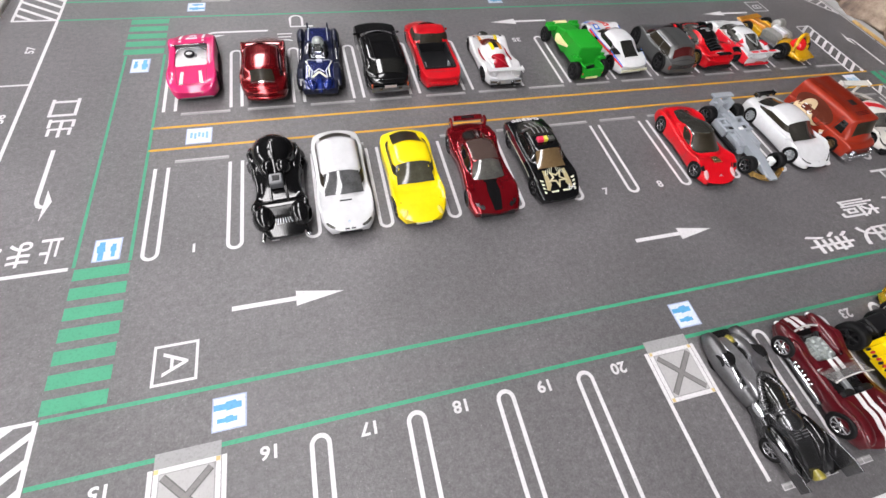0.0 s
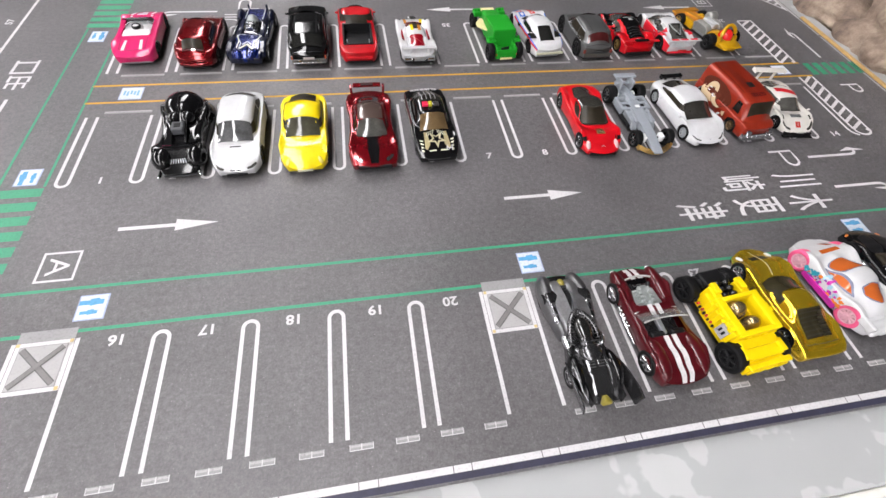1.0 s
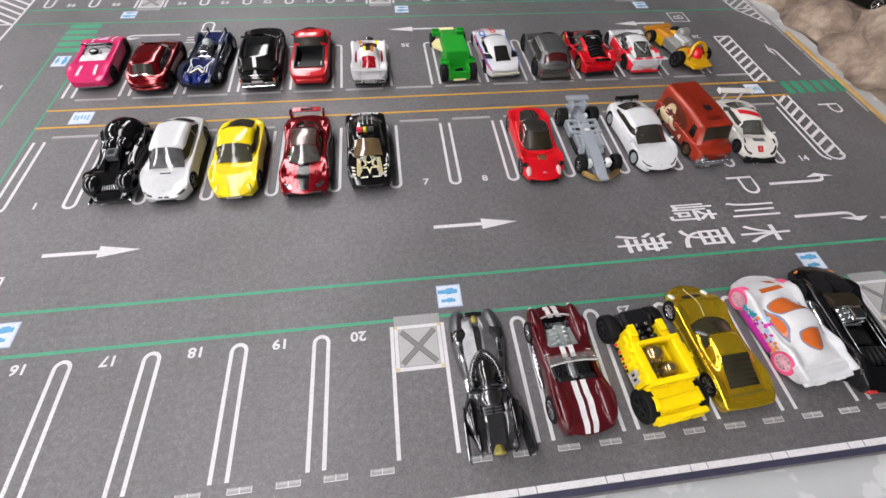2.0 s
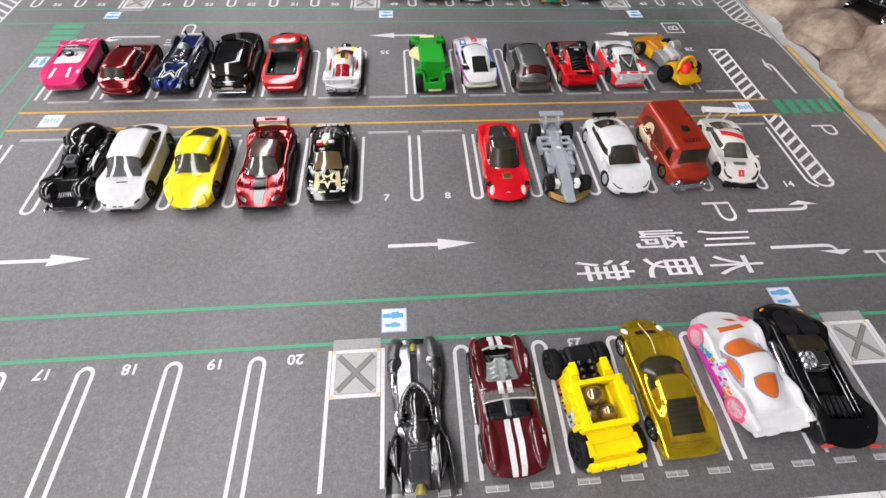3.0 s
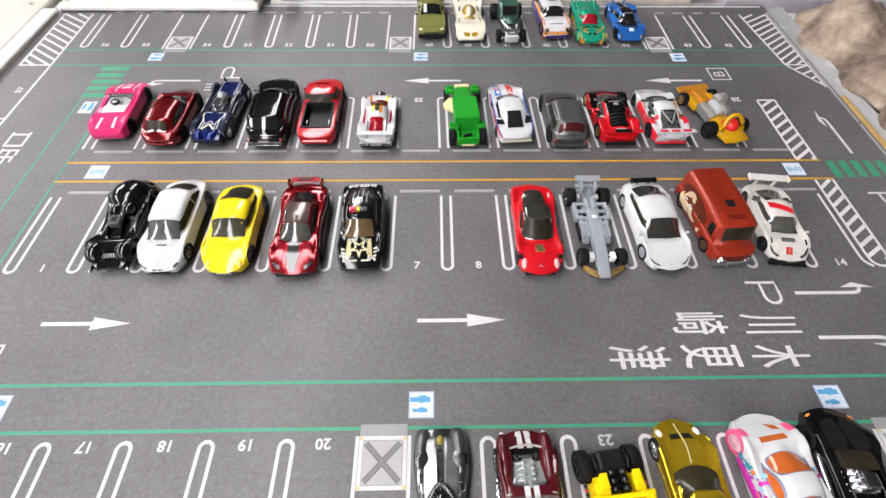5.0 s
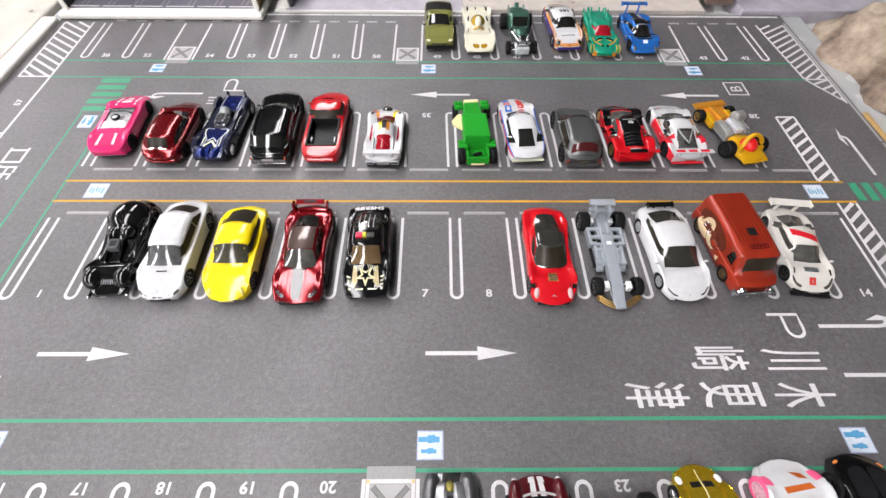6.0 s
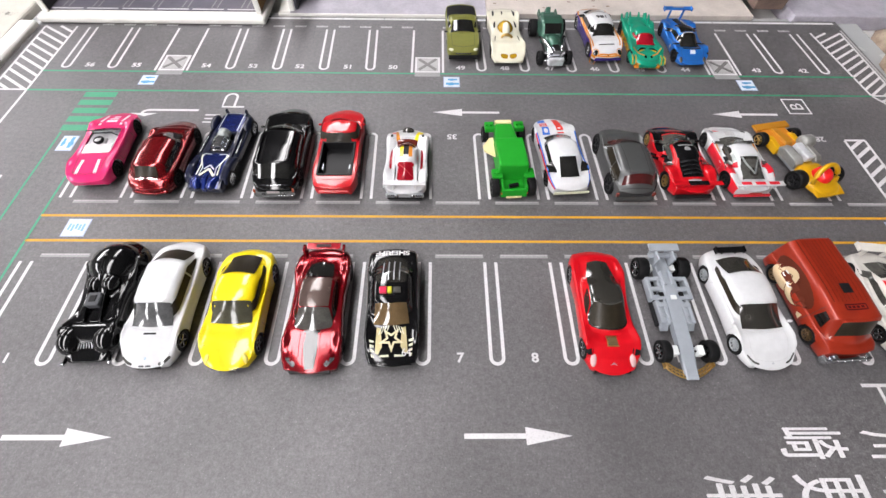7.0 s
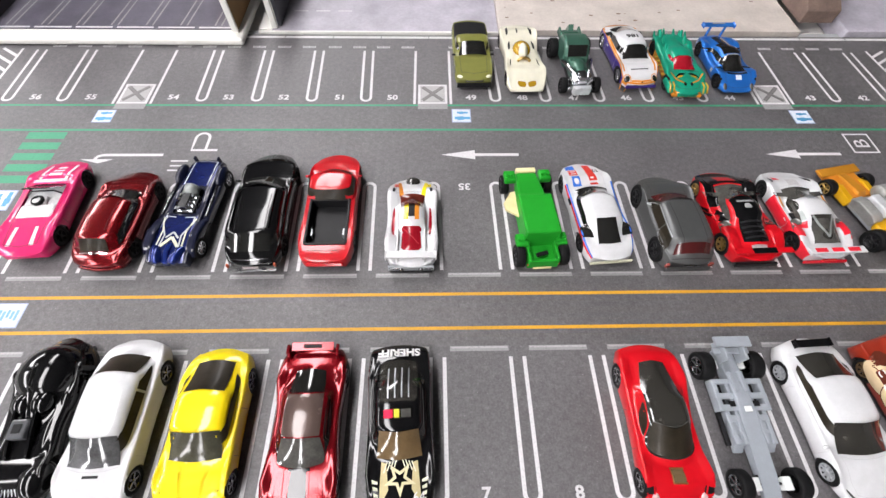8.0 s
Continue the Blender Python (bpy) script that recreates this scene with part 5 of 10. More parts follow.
def red_supercar():
    sp = spec(L=70, W=30.5, paint=C_RED, glass=M_PANEL_DARK, cab=(0.07, 0.36, 0.52, 0.73, 17.2, 0.76, 0.54), pillar=0.92, pillar_r=0.86, quarter=0.14, bow_f=5.0, bow_r=2.5,
              top=[(0, 8.5), (0.05, 11.5), (0.2, 12.0), (0.66, 10.2), (0.86, 8.6), (0.96, 6.6), (1, 5.2)], belt=[(0, 8.4), (0.05, 10.8), (0.2, 11.6), (0.5, 9.6), (0.8, 9.4), (0.92, 7.4), (1, 5)],
              wid=[(0, 0.80), (0.05, 0.92), (0.17, 1.0), (0.45, 0.90), (0.7, 0.93), (0.82, 0.98), (0.93, 0.93), (1, 0.76)], rim=M_DARK_CHROME, wheels=(0.19, 0.81, 5.4, 5.2, 4.6),
              windows=False)
    car, tree = toy_car("toy_sports_car", sp, "bright red toy supercar with a black glass roof", stand(0.3380, 0.0272, 179.3, 1.003, 1.017, 1.097), MID)
    drape(car, tree, "windshield", outline([(-7.4, 0.2), (-7.4, 0.2), (0, 2.8), (7.8, 0.0), (7.8, 0.0), (9.8, 6.5), (9.2, 10.0), (5.6, 12.4), (0, 13.4), (-5.6, 12.4), (-9.2, 10.0), (-9.8, 6.5)]), M_PANEL_BROWN, "smoked windshield", lift=0.2)
    drape(car, tree, "canopy", outline([(-5.6, -26.0), (-5.6, -26.0), (0, -26.8), (5.6, -26.0), (5.6, -26.0), (7.8, -16), (8.8, -6), (9.0, 1), (10.4, 6.5), (9.8, 10.4), (6.0, 13.0), (0, 14.0), (-6.0, 13.0), (-9.8, 10.4), (-10.4, 6.5), (-9.0, 1), (-8.8, -6), (-7.8, -16)]), M_PANEL_SMOKY, "black glass canopy")
    for sx in (-1, 1):
        drape_line(car, tree, "windshield_edge", [(0, 2.2), (sx * 4, 1.6), (sx * 7.6, -0.4)], 0.2, M_PANEL_GREY, lift=0.2)
        drape(car, tree, "side_window", outline([(sx * 10.6, 5.2), (sx * 10.6, 5.2), (sx * 11.0, 2), (sx * 10.6, -4), (sx * 9.2, -9.5), (sx * 9.2, -9.5), (sx * 9.2, -3), (sx * 9.6, 2)]), M_PANEL_BROWN)
        drape_line(car, tree, "door_seam", [(-6, 8.4), (-7, 5), (-4, 3.8), (8, 3.8), (9.5, 6), (9.0, 8.6)], 0.11, M_SEAM, side=sx)
    part("hood_vent", lay(bm_poly([rect(-2.6 * MM, 17.4 * MM, 2.6 * MM, 22.2 * MM)], 0), tree, 0.14), M_PANEL_AMBER, car, "brown square hood vent")
    part("hood_vent_frame", lay(bm_ribbon([(-2.8 * MM, 17 * MM), (2.8 * MM, 17 * MM), (2.9 * MM, 22.4 * MM), (-2.9 * MM, 22.4 * MM)], 0.35 * MM), tree, 0.3, 1), M_GOLD_RIM, car)
    lamps(car, sp, tree, 0.905, 10.2, (1.7, 3.6), paint("pale_red_lens", (0.55, 0.36, 0.36), 0.0, 0.2))
    part("nose_badge", lay(bm_poly([[(-1.8 * MM, 31.0 * MM), (0, 29.6 * MM), (1.8 * MM, 31.0 * MM), (0, 30.6 * MM)]], 0), tree, 0.2, 0), M_GREY_METAL, car, "small silver badge")
    for sx in (-1, 1):
        drape_line(car, tree, "hood_crease", [(sx * 5.0, 14.0), (sx * 4.4, 23), (sx * 2.6, 29)], 0.28, C_RED, lift=0.5)
        drape_line(car, tree, "fender_crease", [(sx * 10.4, 12), (sx * 11.4, 20), (sx * 10.6, 26)], 0.35, C_RED, lift=0.45)
        drape_line(car, tree, "haunch_crease", [(sx * 9.0, -8), (sx * 11.4, -16), (sx * 10.6, -27)], 0.4, C_RED, lift=0.5)
    plate(car, "air_intake", 0, 33.4, 3.4, 19, 1.8, M_BLACK_PLASTIC, 1.2)


def white_drift_coupe():
    sp = spec(L=71, W=31, paint=C_WHITE, cab=(0.08, 0.29, 0.54, 0.73, 18.4, 0.82, 0.65), pillar=0.95, pillar_r=0.86, side_glass=M_PANEL_BROWN, glass=M_PANEL_SMOKY, mirrors=(0.67, 12.0), rim=M_GREY_METAL, spokes=9, bow_f=5.0, top=[(0, 9.5), (0.03, 12), (0.14, 12.6), (0.66, 11.4), (0.86, 9.4), (0.96, 7.2), (1, 5.8)])
    car, tree = toy_car("toy_coupe", sp, "glossy white toy drift coupe with a black rear wing", stand(0.4193, 0.0294, -177.4, 1.019, 0.996, 1.057), MID)
    wing(car, sp, 0.05, 14.2, 16.4, 3.6, C_BLACK, base_z=11.0)
    for sx in (-1, 1):
        drape(car, tree, "headlight", outline([(sx * 7.0, 32.4), (sx * 9.4, 31.0), (sx * 12.0, 28.0), (sx * 12.3, 28.7), (sx * 9.8, 31.8), (sx * 7.4, 33.0)]), M_PANEL_GREY, "narrow dark headlight", lift=0.2)
        drape_line(car, tree, "hood_crease", [(sx * 7.2, 17.5), (sx * 5.2, 30)], 0.22, C_WHITE, lift=0.35)
    plate(car, "air_intake", 0, 34.0, 4.2, 16, 1.8, M_BLACK_PLASTIC, 1.0)
    drape(car, tree, "nose_badge", outline([(-0.5, 32.4), (0.5, 32.4), (0.5, 33.2), (-0.5, 33.2)]), M_GREY_METAL, lift=0.2)


def orange_van():
    sp = spec(L=65, W=29.5, paint=C_VAN, glass=M_PANEL_DARK, crown=1.0, cabsoft=0.8, sill=[(0, 3.2), (1, 3.2)],
              top=[(0, 12), (0.85, 13.6), (0.96, 13.4), (1, 11.5)], belt=[(0, 12), (0.7, 12.8), (0.96, 12.4), (1, 10.6)],
              wid=[(0, 0.93), (0.03, 0.98), (0.1, 1.0), (0.85, 1.0), (0.95, 0.96), (1, 0.88)], cab=(-0.03, 0.02, 0.80, 0.925, 26.4, 0.93, 0.84), roofline=[(0, 26.0), (0.5, 26.8), (0.78, 25.8), (1, 25)],
              no=("rear",), quarter=2.0, bow_f=2.0, bow_r=0.4, wheels=(0.20, 0.79, 5.8, 5.2, 5.0), rim=M_BRONZE_RIM, spokes=8, pillar=0.74, windows=False)
    car, tree = toy_car("toy_van", sp, "burnt orange toy panel van with painted side artwork", stand(0.4603, 0.0324, -176.3, 0.989, 0.976, 0.986), MID, category="toy van")
    for k in range(9):
        x = (k - 4) * 2.2
        drape(car, tree, "roof_rib", [(x - 0.62, -30), (x + 0.62, -30), (x + 0.62, 9), (x - 0.62, 9)], C_VAN, lift=0.6)
        # shade between the ribs, painted as a dark line
        drape_line(car, tree, "roof_groove_line", [(x + 1.1, -30), (x + 1.1, 9)], 0.3, C_VAN_SHADE, lift=0.12)
    drape(car, tree, "roof_hatch", [(-2.8, -1.0), (2.8, -1.0), (2.8, 4.6), (-2.8, 4.6)], M_BLACK_PLASTIC, "black square roof hatch", lift=0.7)
    drape_line(car, tree, "roof_vent", [(-5.6, 11), (5.6, 11), (5.6, 13.8), (-5.6, 13.8), (-5.6, 11)], 0.35, C_MAROON, lift=0.3)
    for q in range(4):
        drape(car, tree, "vent_bar", [(-4.4 + 2.4 * q, 11.8), (-2.8 + 2.4 * q, 11.8), (-2.8 + 2.4 * q, 13.0), (-4.4 + 2.4 * q, 13.0)], C_MAROON, lift=0.3)
    drape(car, tree, "windshield", outline([(-9.6, 19.6), (-9.6, 19.6), (0, 20.6), (9.6, 19.6), (9.6, 19.6), (10.0, 23.9), (10.0, 23.9), (0, 25.4), (-10.0, 23.9), (-10.0, 23.9)]), M_PANEL_BROWN, "dark smoked windshield")
    for sx in (-1, 1):
        drape(car, tree, "door_window", outline([(11.6, 15.0), (11.6, 15.0), (18.6, 15.0), (18.6, 15.0), (16.8, 22.6), (16.8, 22.6), (12.4, 22.8), (12.4, 22.8)]), M_PANEL_DARK, side=sx)
        drape_line(car, tree, "door_seam", [(10.4, 24), (10.2, 6), (17, 5)], 0.13, M_SEAM, side=sx)
    bm = bm_box(-13 * MM, 30.6 * MM, 2.6 * MM, 13 * MM, 35.0 * MM, 7.6 * MM, 0.9 * MM)
    for q in range(6):
        bm_box((-10.6 + 4.0 * q) * MM, 34.6 * MM, 3.4 * MM, (-9.4 + 4.0 * q) * MM, 35.5 * MM, 6.8 * MM, 0.2 * MM, 1, bm)
    for sx in (-1, 1):
        bm_tube([(sx * 8.8 * MM, 32.4 * MM, 8.6 * MM), (sx * 8.8 * MM, 34.4 * MM, 8.6 * MM)], 1.7 * MM, 14, bm)
    part("front_bumper", bm, M_CHROME, car, "chrome front bumper and lamps")
    drape_line(car, tree, "windshield_frame", [(-10.6, 19.0), (0, 20.0), (10.6, 19.0), (11.0, 24.7), (0, 26.3), (-11.0, 24.7), (-10.6, 19.0)], 0.55, C_VAN, lift=0.45)
    # plain shapes for the side artwork
    M_ART_CREAM = paint("cream_print", (0.62, 0.48, 0.30), 0, 0.5, 0.1)
    M_ART_BROWN = paint("brown_print", (0.10, 0.022, 0.012), 0, 0.5, 0.1)

    def art(pts, material, out):
        """Prints a flat outline of (y, z) on the van's side that faces +x."""
        bm = bmesh.new()
        bm.faces.new([bm.verts.new((0, a * MM, b * MM)) for a, b in pts])
        bmesh.ops.triangulate(bm, faces=bm.faces)
        bmesh.ops.subdivide_edges(bm, edges=bm.edges, cuts=3, use_grid_fill=True)
        for v in bm.verts:
            hit, n, k, d = tree.ray_cast(Vector((0.05, v.co.y, v.co.z)), Vector((-1, 0, 0)))
            if hit:
                v.co = hit + Vector((out * MM, 0, 0))
        part("side_print", bm, material, car)

    oval = lambda cy, cz, ry, rz, n=20: [(cy + ry * math.cos(2 * math.pi * k / n), cz + rz * math.sin(2 * math.pi * k / n)) for k in range(n)]
    art(oval(-9, 16, 17, 7.5), M_ART_BROWN, 0.12)
    art(oval(-14, 11, 9, 5.0), M_ART_CREAM, 0.2)
    # a broad cream swoosh that bends over the brown field
    swoosh = [(-20, 12), (-18, 18), (-13.5, 21), (-9, 20), (-7.5, 15), (-4, 10.5), (2, 9.5), (4.5, 12), (1, 7.6), (-6, 7.4), (-10, 11), (-12, 16.5), (-15, 15)]
    art(outline(swoosh, 4), M_ART_CREAM, 0.3)
    art([(6, 8.6), (9, 10.2), (8, 8.0), (9.6, 6.4), (7, 7.0)], M_ART_CREAM, 0.3)
    for cy, cz in ((-15.5, 14.0), (-9.0, 12.6)):
        art(oval(cy, cz, 2.0, 1.5, 14), M_LAMP_WHITE, 0.42)
        art(oval(cy + 0.5, cz, 0.7, 0.6, 10), M_ART_BROWN, 0.5)
    edge = outline(swoosh, 4)
    for q in range(0, len(edge), 2):
        (ya, za), (yb, zb) = edge[q], edge[(q + 2) % len(edge)]
        d = Vector((yb - ya, zb - za))
        n = Vector((-d.y, d.x)).normalized() * 0.22
        art([(ya + n.x, za + n.y), (yb + n.x, zb + n.y), (yb - n.x, zb - n.y), (ya - n.x, za - n.y)], M_ART_BROWN, 0.36)


def white_race_gt():
    sp = spec(L=67, W=31, paint=C_OFFW, glass=M_PANEL_GREY, cab=(0.10, 0.34, 0.54, 0.72, 17.8, 0.76, 0.54), pillar=0.88, mirrors=(0.68, 12.0), wheels=(0.19, 0.8, 5.4, 5.2, 5.0), rim=M_DARK_CHROME, bow_f=4.5,
              top=[(0, 9), (0.04, 11), (0.2, 11.6), (0.66, 11), (0.88, 8.6), (1, 5.6)])
    car, tree = toy_car("toy_race_car", sp, "pearl white toy race car with a red roof flash", stand(0.5032, 0.0315, 174.4, 0.925, 0.955, 0.938), MID)
    wing(car, sp, 0.03, 18.0, 28, 5.4, C_OFFW, base_z=9)
    drape(car, tree, "roof_flash", [(8.0, -9.6), (-7.6, -4.2), (-7.6, 1.0), (8.0, -4.2)], paint("red_print", (0.55, 0.012, 0.02)), "red roof flash")
    part("hood_number", lay(bm_poly([rect(-2.2 * MM, 24.5 * MM, 2.2 * MM, 29 * MM)], 0), tree), M_LAMP_RED, car, "red number panel on the hood")
    part("hood_digit", lay(bm_text("1", 3.6 * MM, pose(0, 0.0267, 0, 0, 0, 180)), tree, 0.25), M_WHITE_INK, car)
    part("hood_vent", lay(bm_poly([rect(-5 * MM, 17.5 * MM, 5 * MM, 21 * MM)], 0), tree), M_GREY_METAL, car)
    for k in range(4):
        drape_line(car, tree, "vent_slat", [(-4.6, 18.0 + 0.85 * k), (4.6, 18.0 + 0.85 * k)], 0.16, M_PANEL_DARK, lift=0.22)
    for sx in (-1, 1):
        drape(car, tree, "headlight", outline([(sx * 7.2, 29.6), (sx * 10.2, 27.4), (sx * 12.6, 23.6), (sx * 13.0, 25.6), (sx * 11.2, 29.0), (sx * 8.2, 30.8)]), M_PANEL_GREY, "grey swept headlight", lift=0.2)
        drape_line(car, tree, "fender_vent", [(sx * 11.6, 18.6), (sx * 12.0, 22.4)], 0.5, M_PANEL_DARK, lift=0.2)
        part("intake", bm_box((sx * 9.6 - 2.2) * MM, 30.4 * MM, 2.8 * MM, (sx * 9.6 + 2.2) * MM, 33.0 * MM, 5.0 * MM, 0.5 * MM), M_BLACK_PLASTIC, car)
    plate(car, "grille", 0, 32.6, 4.2, 13, 3.0, M_BLACK_PLASTIC, 2.0)
    plate(car, "splitter", 0, 33.4, 2.4, 26, 0.8, M_BLACK_PLASTIC, 3.0)


# ---- second row, tails towards the front of the mat ----


M_COCKPIT = surface("pale_cockpit_plastic", (0.66, 0.65, 0.66), 0.4, vary=0.25, scale=200)


def pink_roadster():
    sp = spec(L=65, W=30, paint=C_PINK, cab=None, top=[(0, 8.5), (0.05, 11.0), (0.25, 11.6), (0.7, 11.5), (0.85, 9.8), (0.96, 7.4), (1, 5.8)], rim=M_BLACK_PLASTIC, wheels=(0.2, 0.79, 5.4, 5.2, 4.8), bow_f=4, bow_r=3, base=M_GREY_METAL,
              regions=[("cockpit_opening", None, "", lambda s, g, u, X, Y, Z: g in (4, 5) and 0.33 < s < 0.68 and abs(X) < 9.8, 0)])
    car, tree = toy_car("toy_roadster", sp, "hot pink open toy roadster with pale cockpit", stand(0.0131, 0.1513, 3.8, 1.007, 1.076, 1.054), SECOND)
    part("cockpit", bm_box(-10.2 * MM, -12 * MM, 5 * MM, 10.2 * MM, 12.4 * MM, 10.2 * MM, 0.5 * MM), M_COCKPIT, car, "pale grey cockpit tub")
    part("engine_cover", bm_box(-9.6 * MM, -11.6 * MM, 9.4 * MM, 9.6 * MM, -2.6 * MM, 11.8 * MM, 1.0 * MM), M_COCKPIT, car, "pale engine cover")
    for k in range(4):
        part("cover_rib", bm_box(-8.6 * MM, (-10.6 + 2.1 * k) * MM, 11.5 * MM, 8.6 * MM, (-9.9 + 2.1 * k) * MM, 12.0 * MM, 0.2 * MM), M_COCKPIT, car)
    for sx in (-1, 1):
        drape_line(car, tree, "door_seam", [(-11, 9.6), (-11.4, 5), (-8, 4), (7, 4), (9.5, 6), (9.4, 9.6)], 0.12, M_SEAM, side=sx)
        drape_line(car, tree, "cockpit_rim", [(sx * 10.4, -12.5), (sx * 10.6, 12)], 0.3, C_PINK, lift=0.45)
    drape_line(car, tree, "hood_seam", [(-9, 13.6), (-8.4, 26.5), (0, 28.6), (8.4, 26.5), (9, 13.6)], 0.12, M_SEAM)
    drape_line(car, tree, "deck_seam", [(-9, -14.5), (-8.6, -27), (0, -28.6), (8.6, -27), (9, -14.5)], 0.12, M_SEAM)
    part("driver_seat", bm_box(-4 * MM, -2.6 * MM, 7.6 * MM, 3 * MM, 3 * MM, 12.2 * MM, 1.0 * MM), M_COCKPIT, car, "pale seat")
    part("headrest", bm_ball((-0.5 * MM, -1.6 * MM, 12.6 * MM), (2.6 * MM, 2.0 * MM, 1.8 * MM)), M_COCKPIT, car, smooth=True)
    part("windscreen", bm_prism([(11.0, 10.8), (11.6, 10.8), (5.6, 15.4), (5.0, 15.2)], 20, Matrix.Diagonal((MM, MM, MM, 1))), M_CLEAR, car, "low clear windscreen")
    part("windscreen_rim", bm_tube([(-10.2 * MM, 6.4 * MM, 14.4 * MM), (-6 * MM, 5.2 * MM, 15.4 * MM), (6 * MM, 5.2 * MM, 15.4 * MM), (10.2 * MM, 6.4 * MM, 14.4 * MM)], 0.4 * MM), M_DARK_CHROME, car)
    part("intake", bm_lathe([(1.6, 0), (2.9, 0.3), (3.3, 1.6), (2.6, 2.4), (1.9, 2.0)], 18, "z", m=Matrix.Translation((-0.5 * MM, -1.0 * MM, 11.6 * MM)) @ Matrix.Diagonal((MM, MM, MM, 1))), M_BLACK_PLASTIC, car, "round black engine intake", True)
    part("roll_bar", bm_tube([(-10 * MM, 4.5 * MM, 10.6 * MM), (-6 * MM, 5.2 * MM, 13.2 * MM), (6 * MM, 5.2 * MM, 13.2 * MM), (10 * MM, 4.5 * MM, 10.6 * MM)], 0.5 * MM), M_DARK_CHROME, car)
    for sx in (-1, 1):
        part("deck_stripe", lay(bm_poly([[((sx * 6.0 - 1.4) * MM, -28 * MM), ((sx * 6.0 + 0.8) * MM, -28 * MM), ((sx * 5.2 + 0.9) * MM, -17 * MM), ((sx * 5.2 - 0.9) * MM, -17 * MM)]], 0), tree), M_WHITE_INK, car, "white tail stripe")
        part("hood_stripe", lay(bm_poly([rect((sx * 7.2 - 0.8) * MM, 15 * MM, (sx * 7.2 + 0.8) * MM, 28 * MM)], 0), tree), M_WHITE_INK, car, "white hood stripe")
    part("hood_print", lay(bm_poly([rect(-3.6 * MM, 18 * MM, 3.6 * MM, 20 * MM), rect(-3 * MM, 21.4 * MM, 3 * MM, 23 * MM), rect(-2 * MM, 24.4 * MM, 2.6 * MM, 26 * MM)], 0), tree), M_SIGN_INK, car, "pale blurred print bars")


def candy_fastback():
    sp = spec(L=64, W=30, paint=C_DRED, glass=M_PANEL_DARK, rear_glass=M_PANEL_BROWN, cab=(0.06, 0.18, 0.56, 0.72, 18.6, 0.82, 0.62), pillar_r=0.70, rw=(0.085, 0), quarter=0.10, rim=M_BLACK_PLASTIC, top=[(0, 9), (0.04, 11.6), (0.2, 12.4), (0.66, 12), (0.88, 9.6), (1, 6.6)], bow_r=3.4)
    car, tree = toy_car("toy_fastback", sp, "candy red toy fastback with a mirrored rear window", stand(0.0584, 0.1428, -0.2, 1.015, 1.045, 1.124), SECOND)
    # bowed bumper, lamp strip and ridges that follow the round tail
    for nm, z, half, r, ink in (("rear_bumper", 5.0, 11.0, 1.25, C_DRED), ("tail_panel", 8.4, 8.0, 0.55, M_LAMP_RED), ("tail_ridge", 7.0, 10.0, 0.6, C_DRED)):
        pts = [Vector((half * a, -31.6 + 0.15 * (z - 5.0) + 3.4 * (half * a / 15) ** 2, z)) * MM for a in [-1 + q / 8 for q in range(17)]]
        part(nm, bm_tube(pts, r * MM, 10), ink, car, smooth=True)
    for q in range(2):
        drape_line(car, tree, "deck_ridge", [(-9.0 + q, -28.8 + 1.7 * q), (0, -30.2 + 1.7 * q), (9.0 - q, -28.8 + 1.7 * q)], 0.35, C_DRED, lift=0.5)
    drape_line(car, tree, "window_trim", [(-7, -26.5), (0, -27.2), (7, -26.5)], 0.3, M_CHROME, "chrome window trim", lift=0.3)
    for sx in (-1, 1):
        drape_line(car, tree, "roof_groove_line", [(sx * 5.6, -17), (sx * 5.9, 3)], 0.16, C_MAROON, lift=0.12)
        drape_line(car, tree, "shoulder_crease", [(-22, 10.2), (-10, 9.8), (10, 9.4)], 0.22, C_DRED, lift=0.35, side=sx)


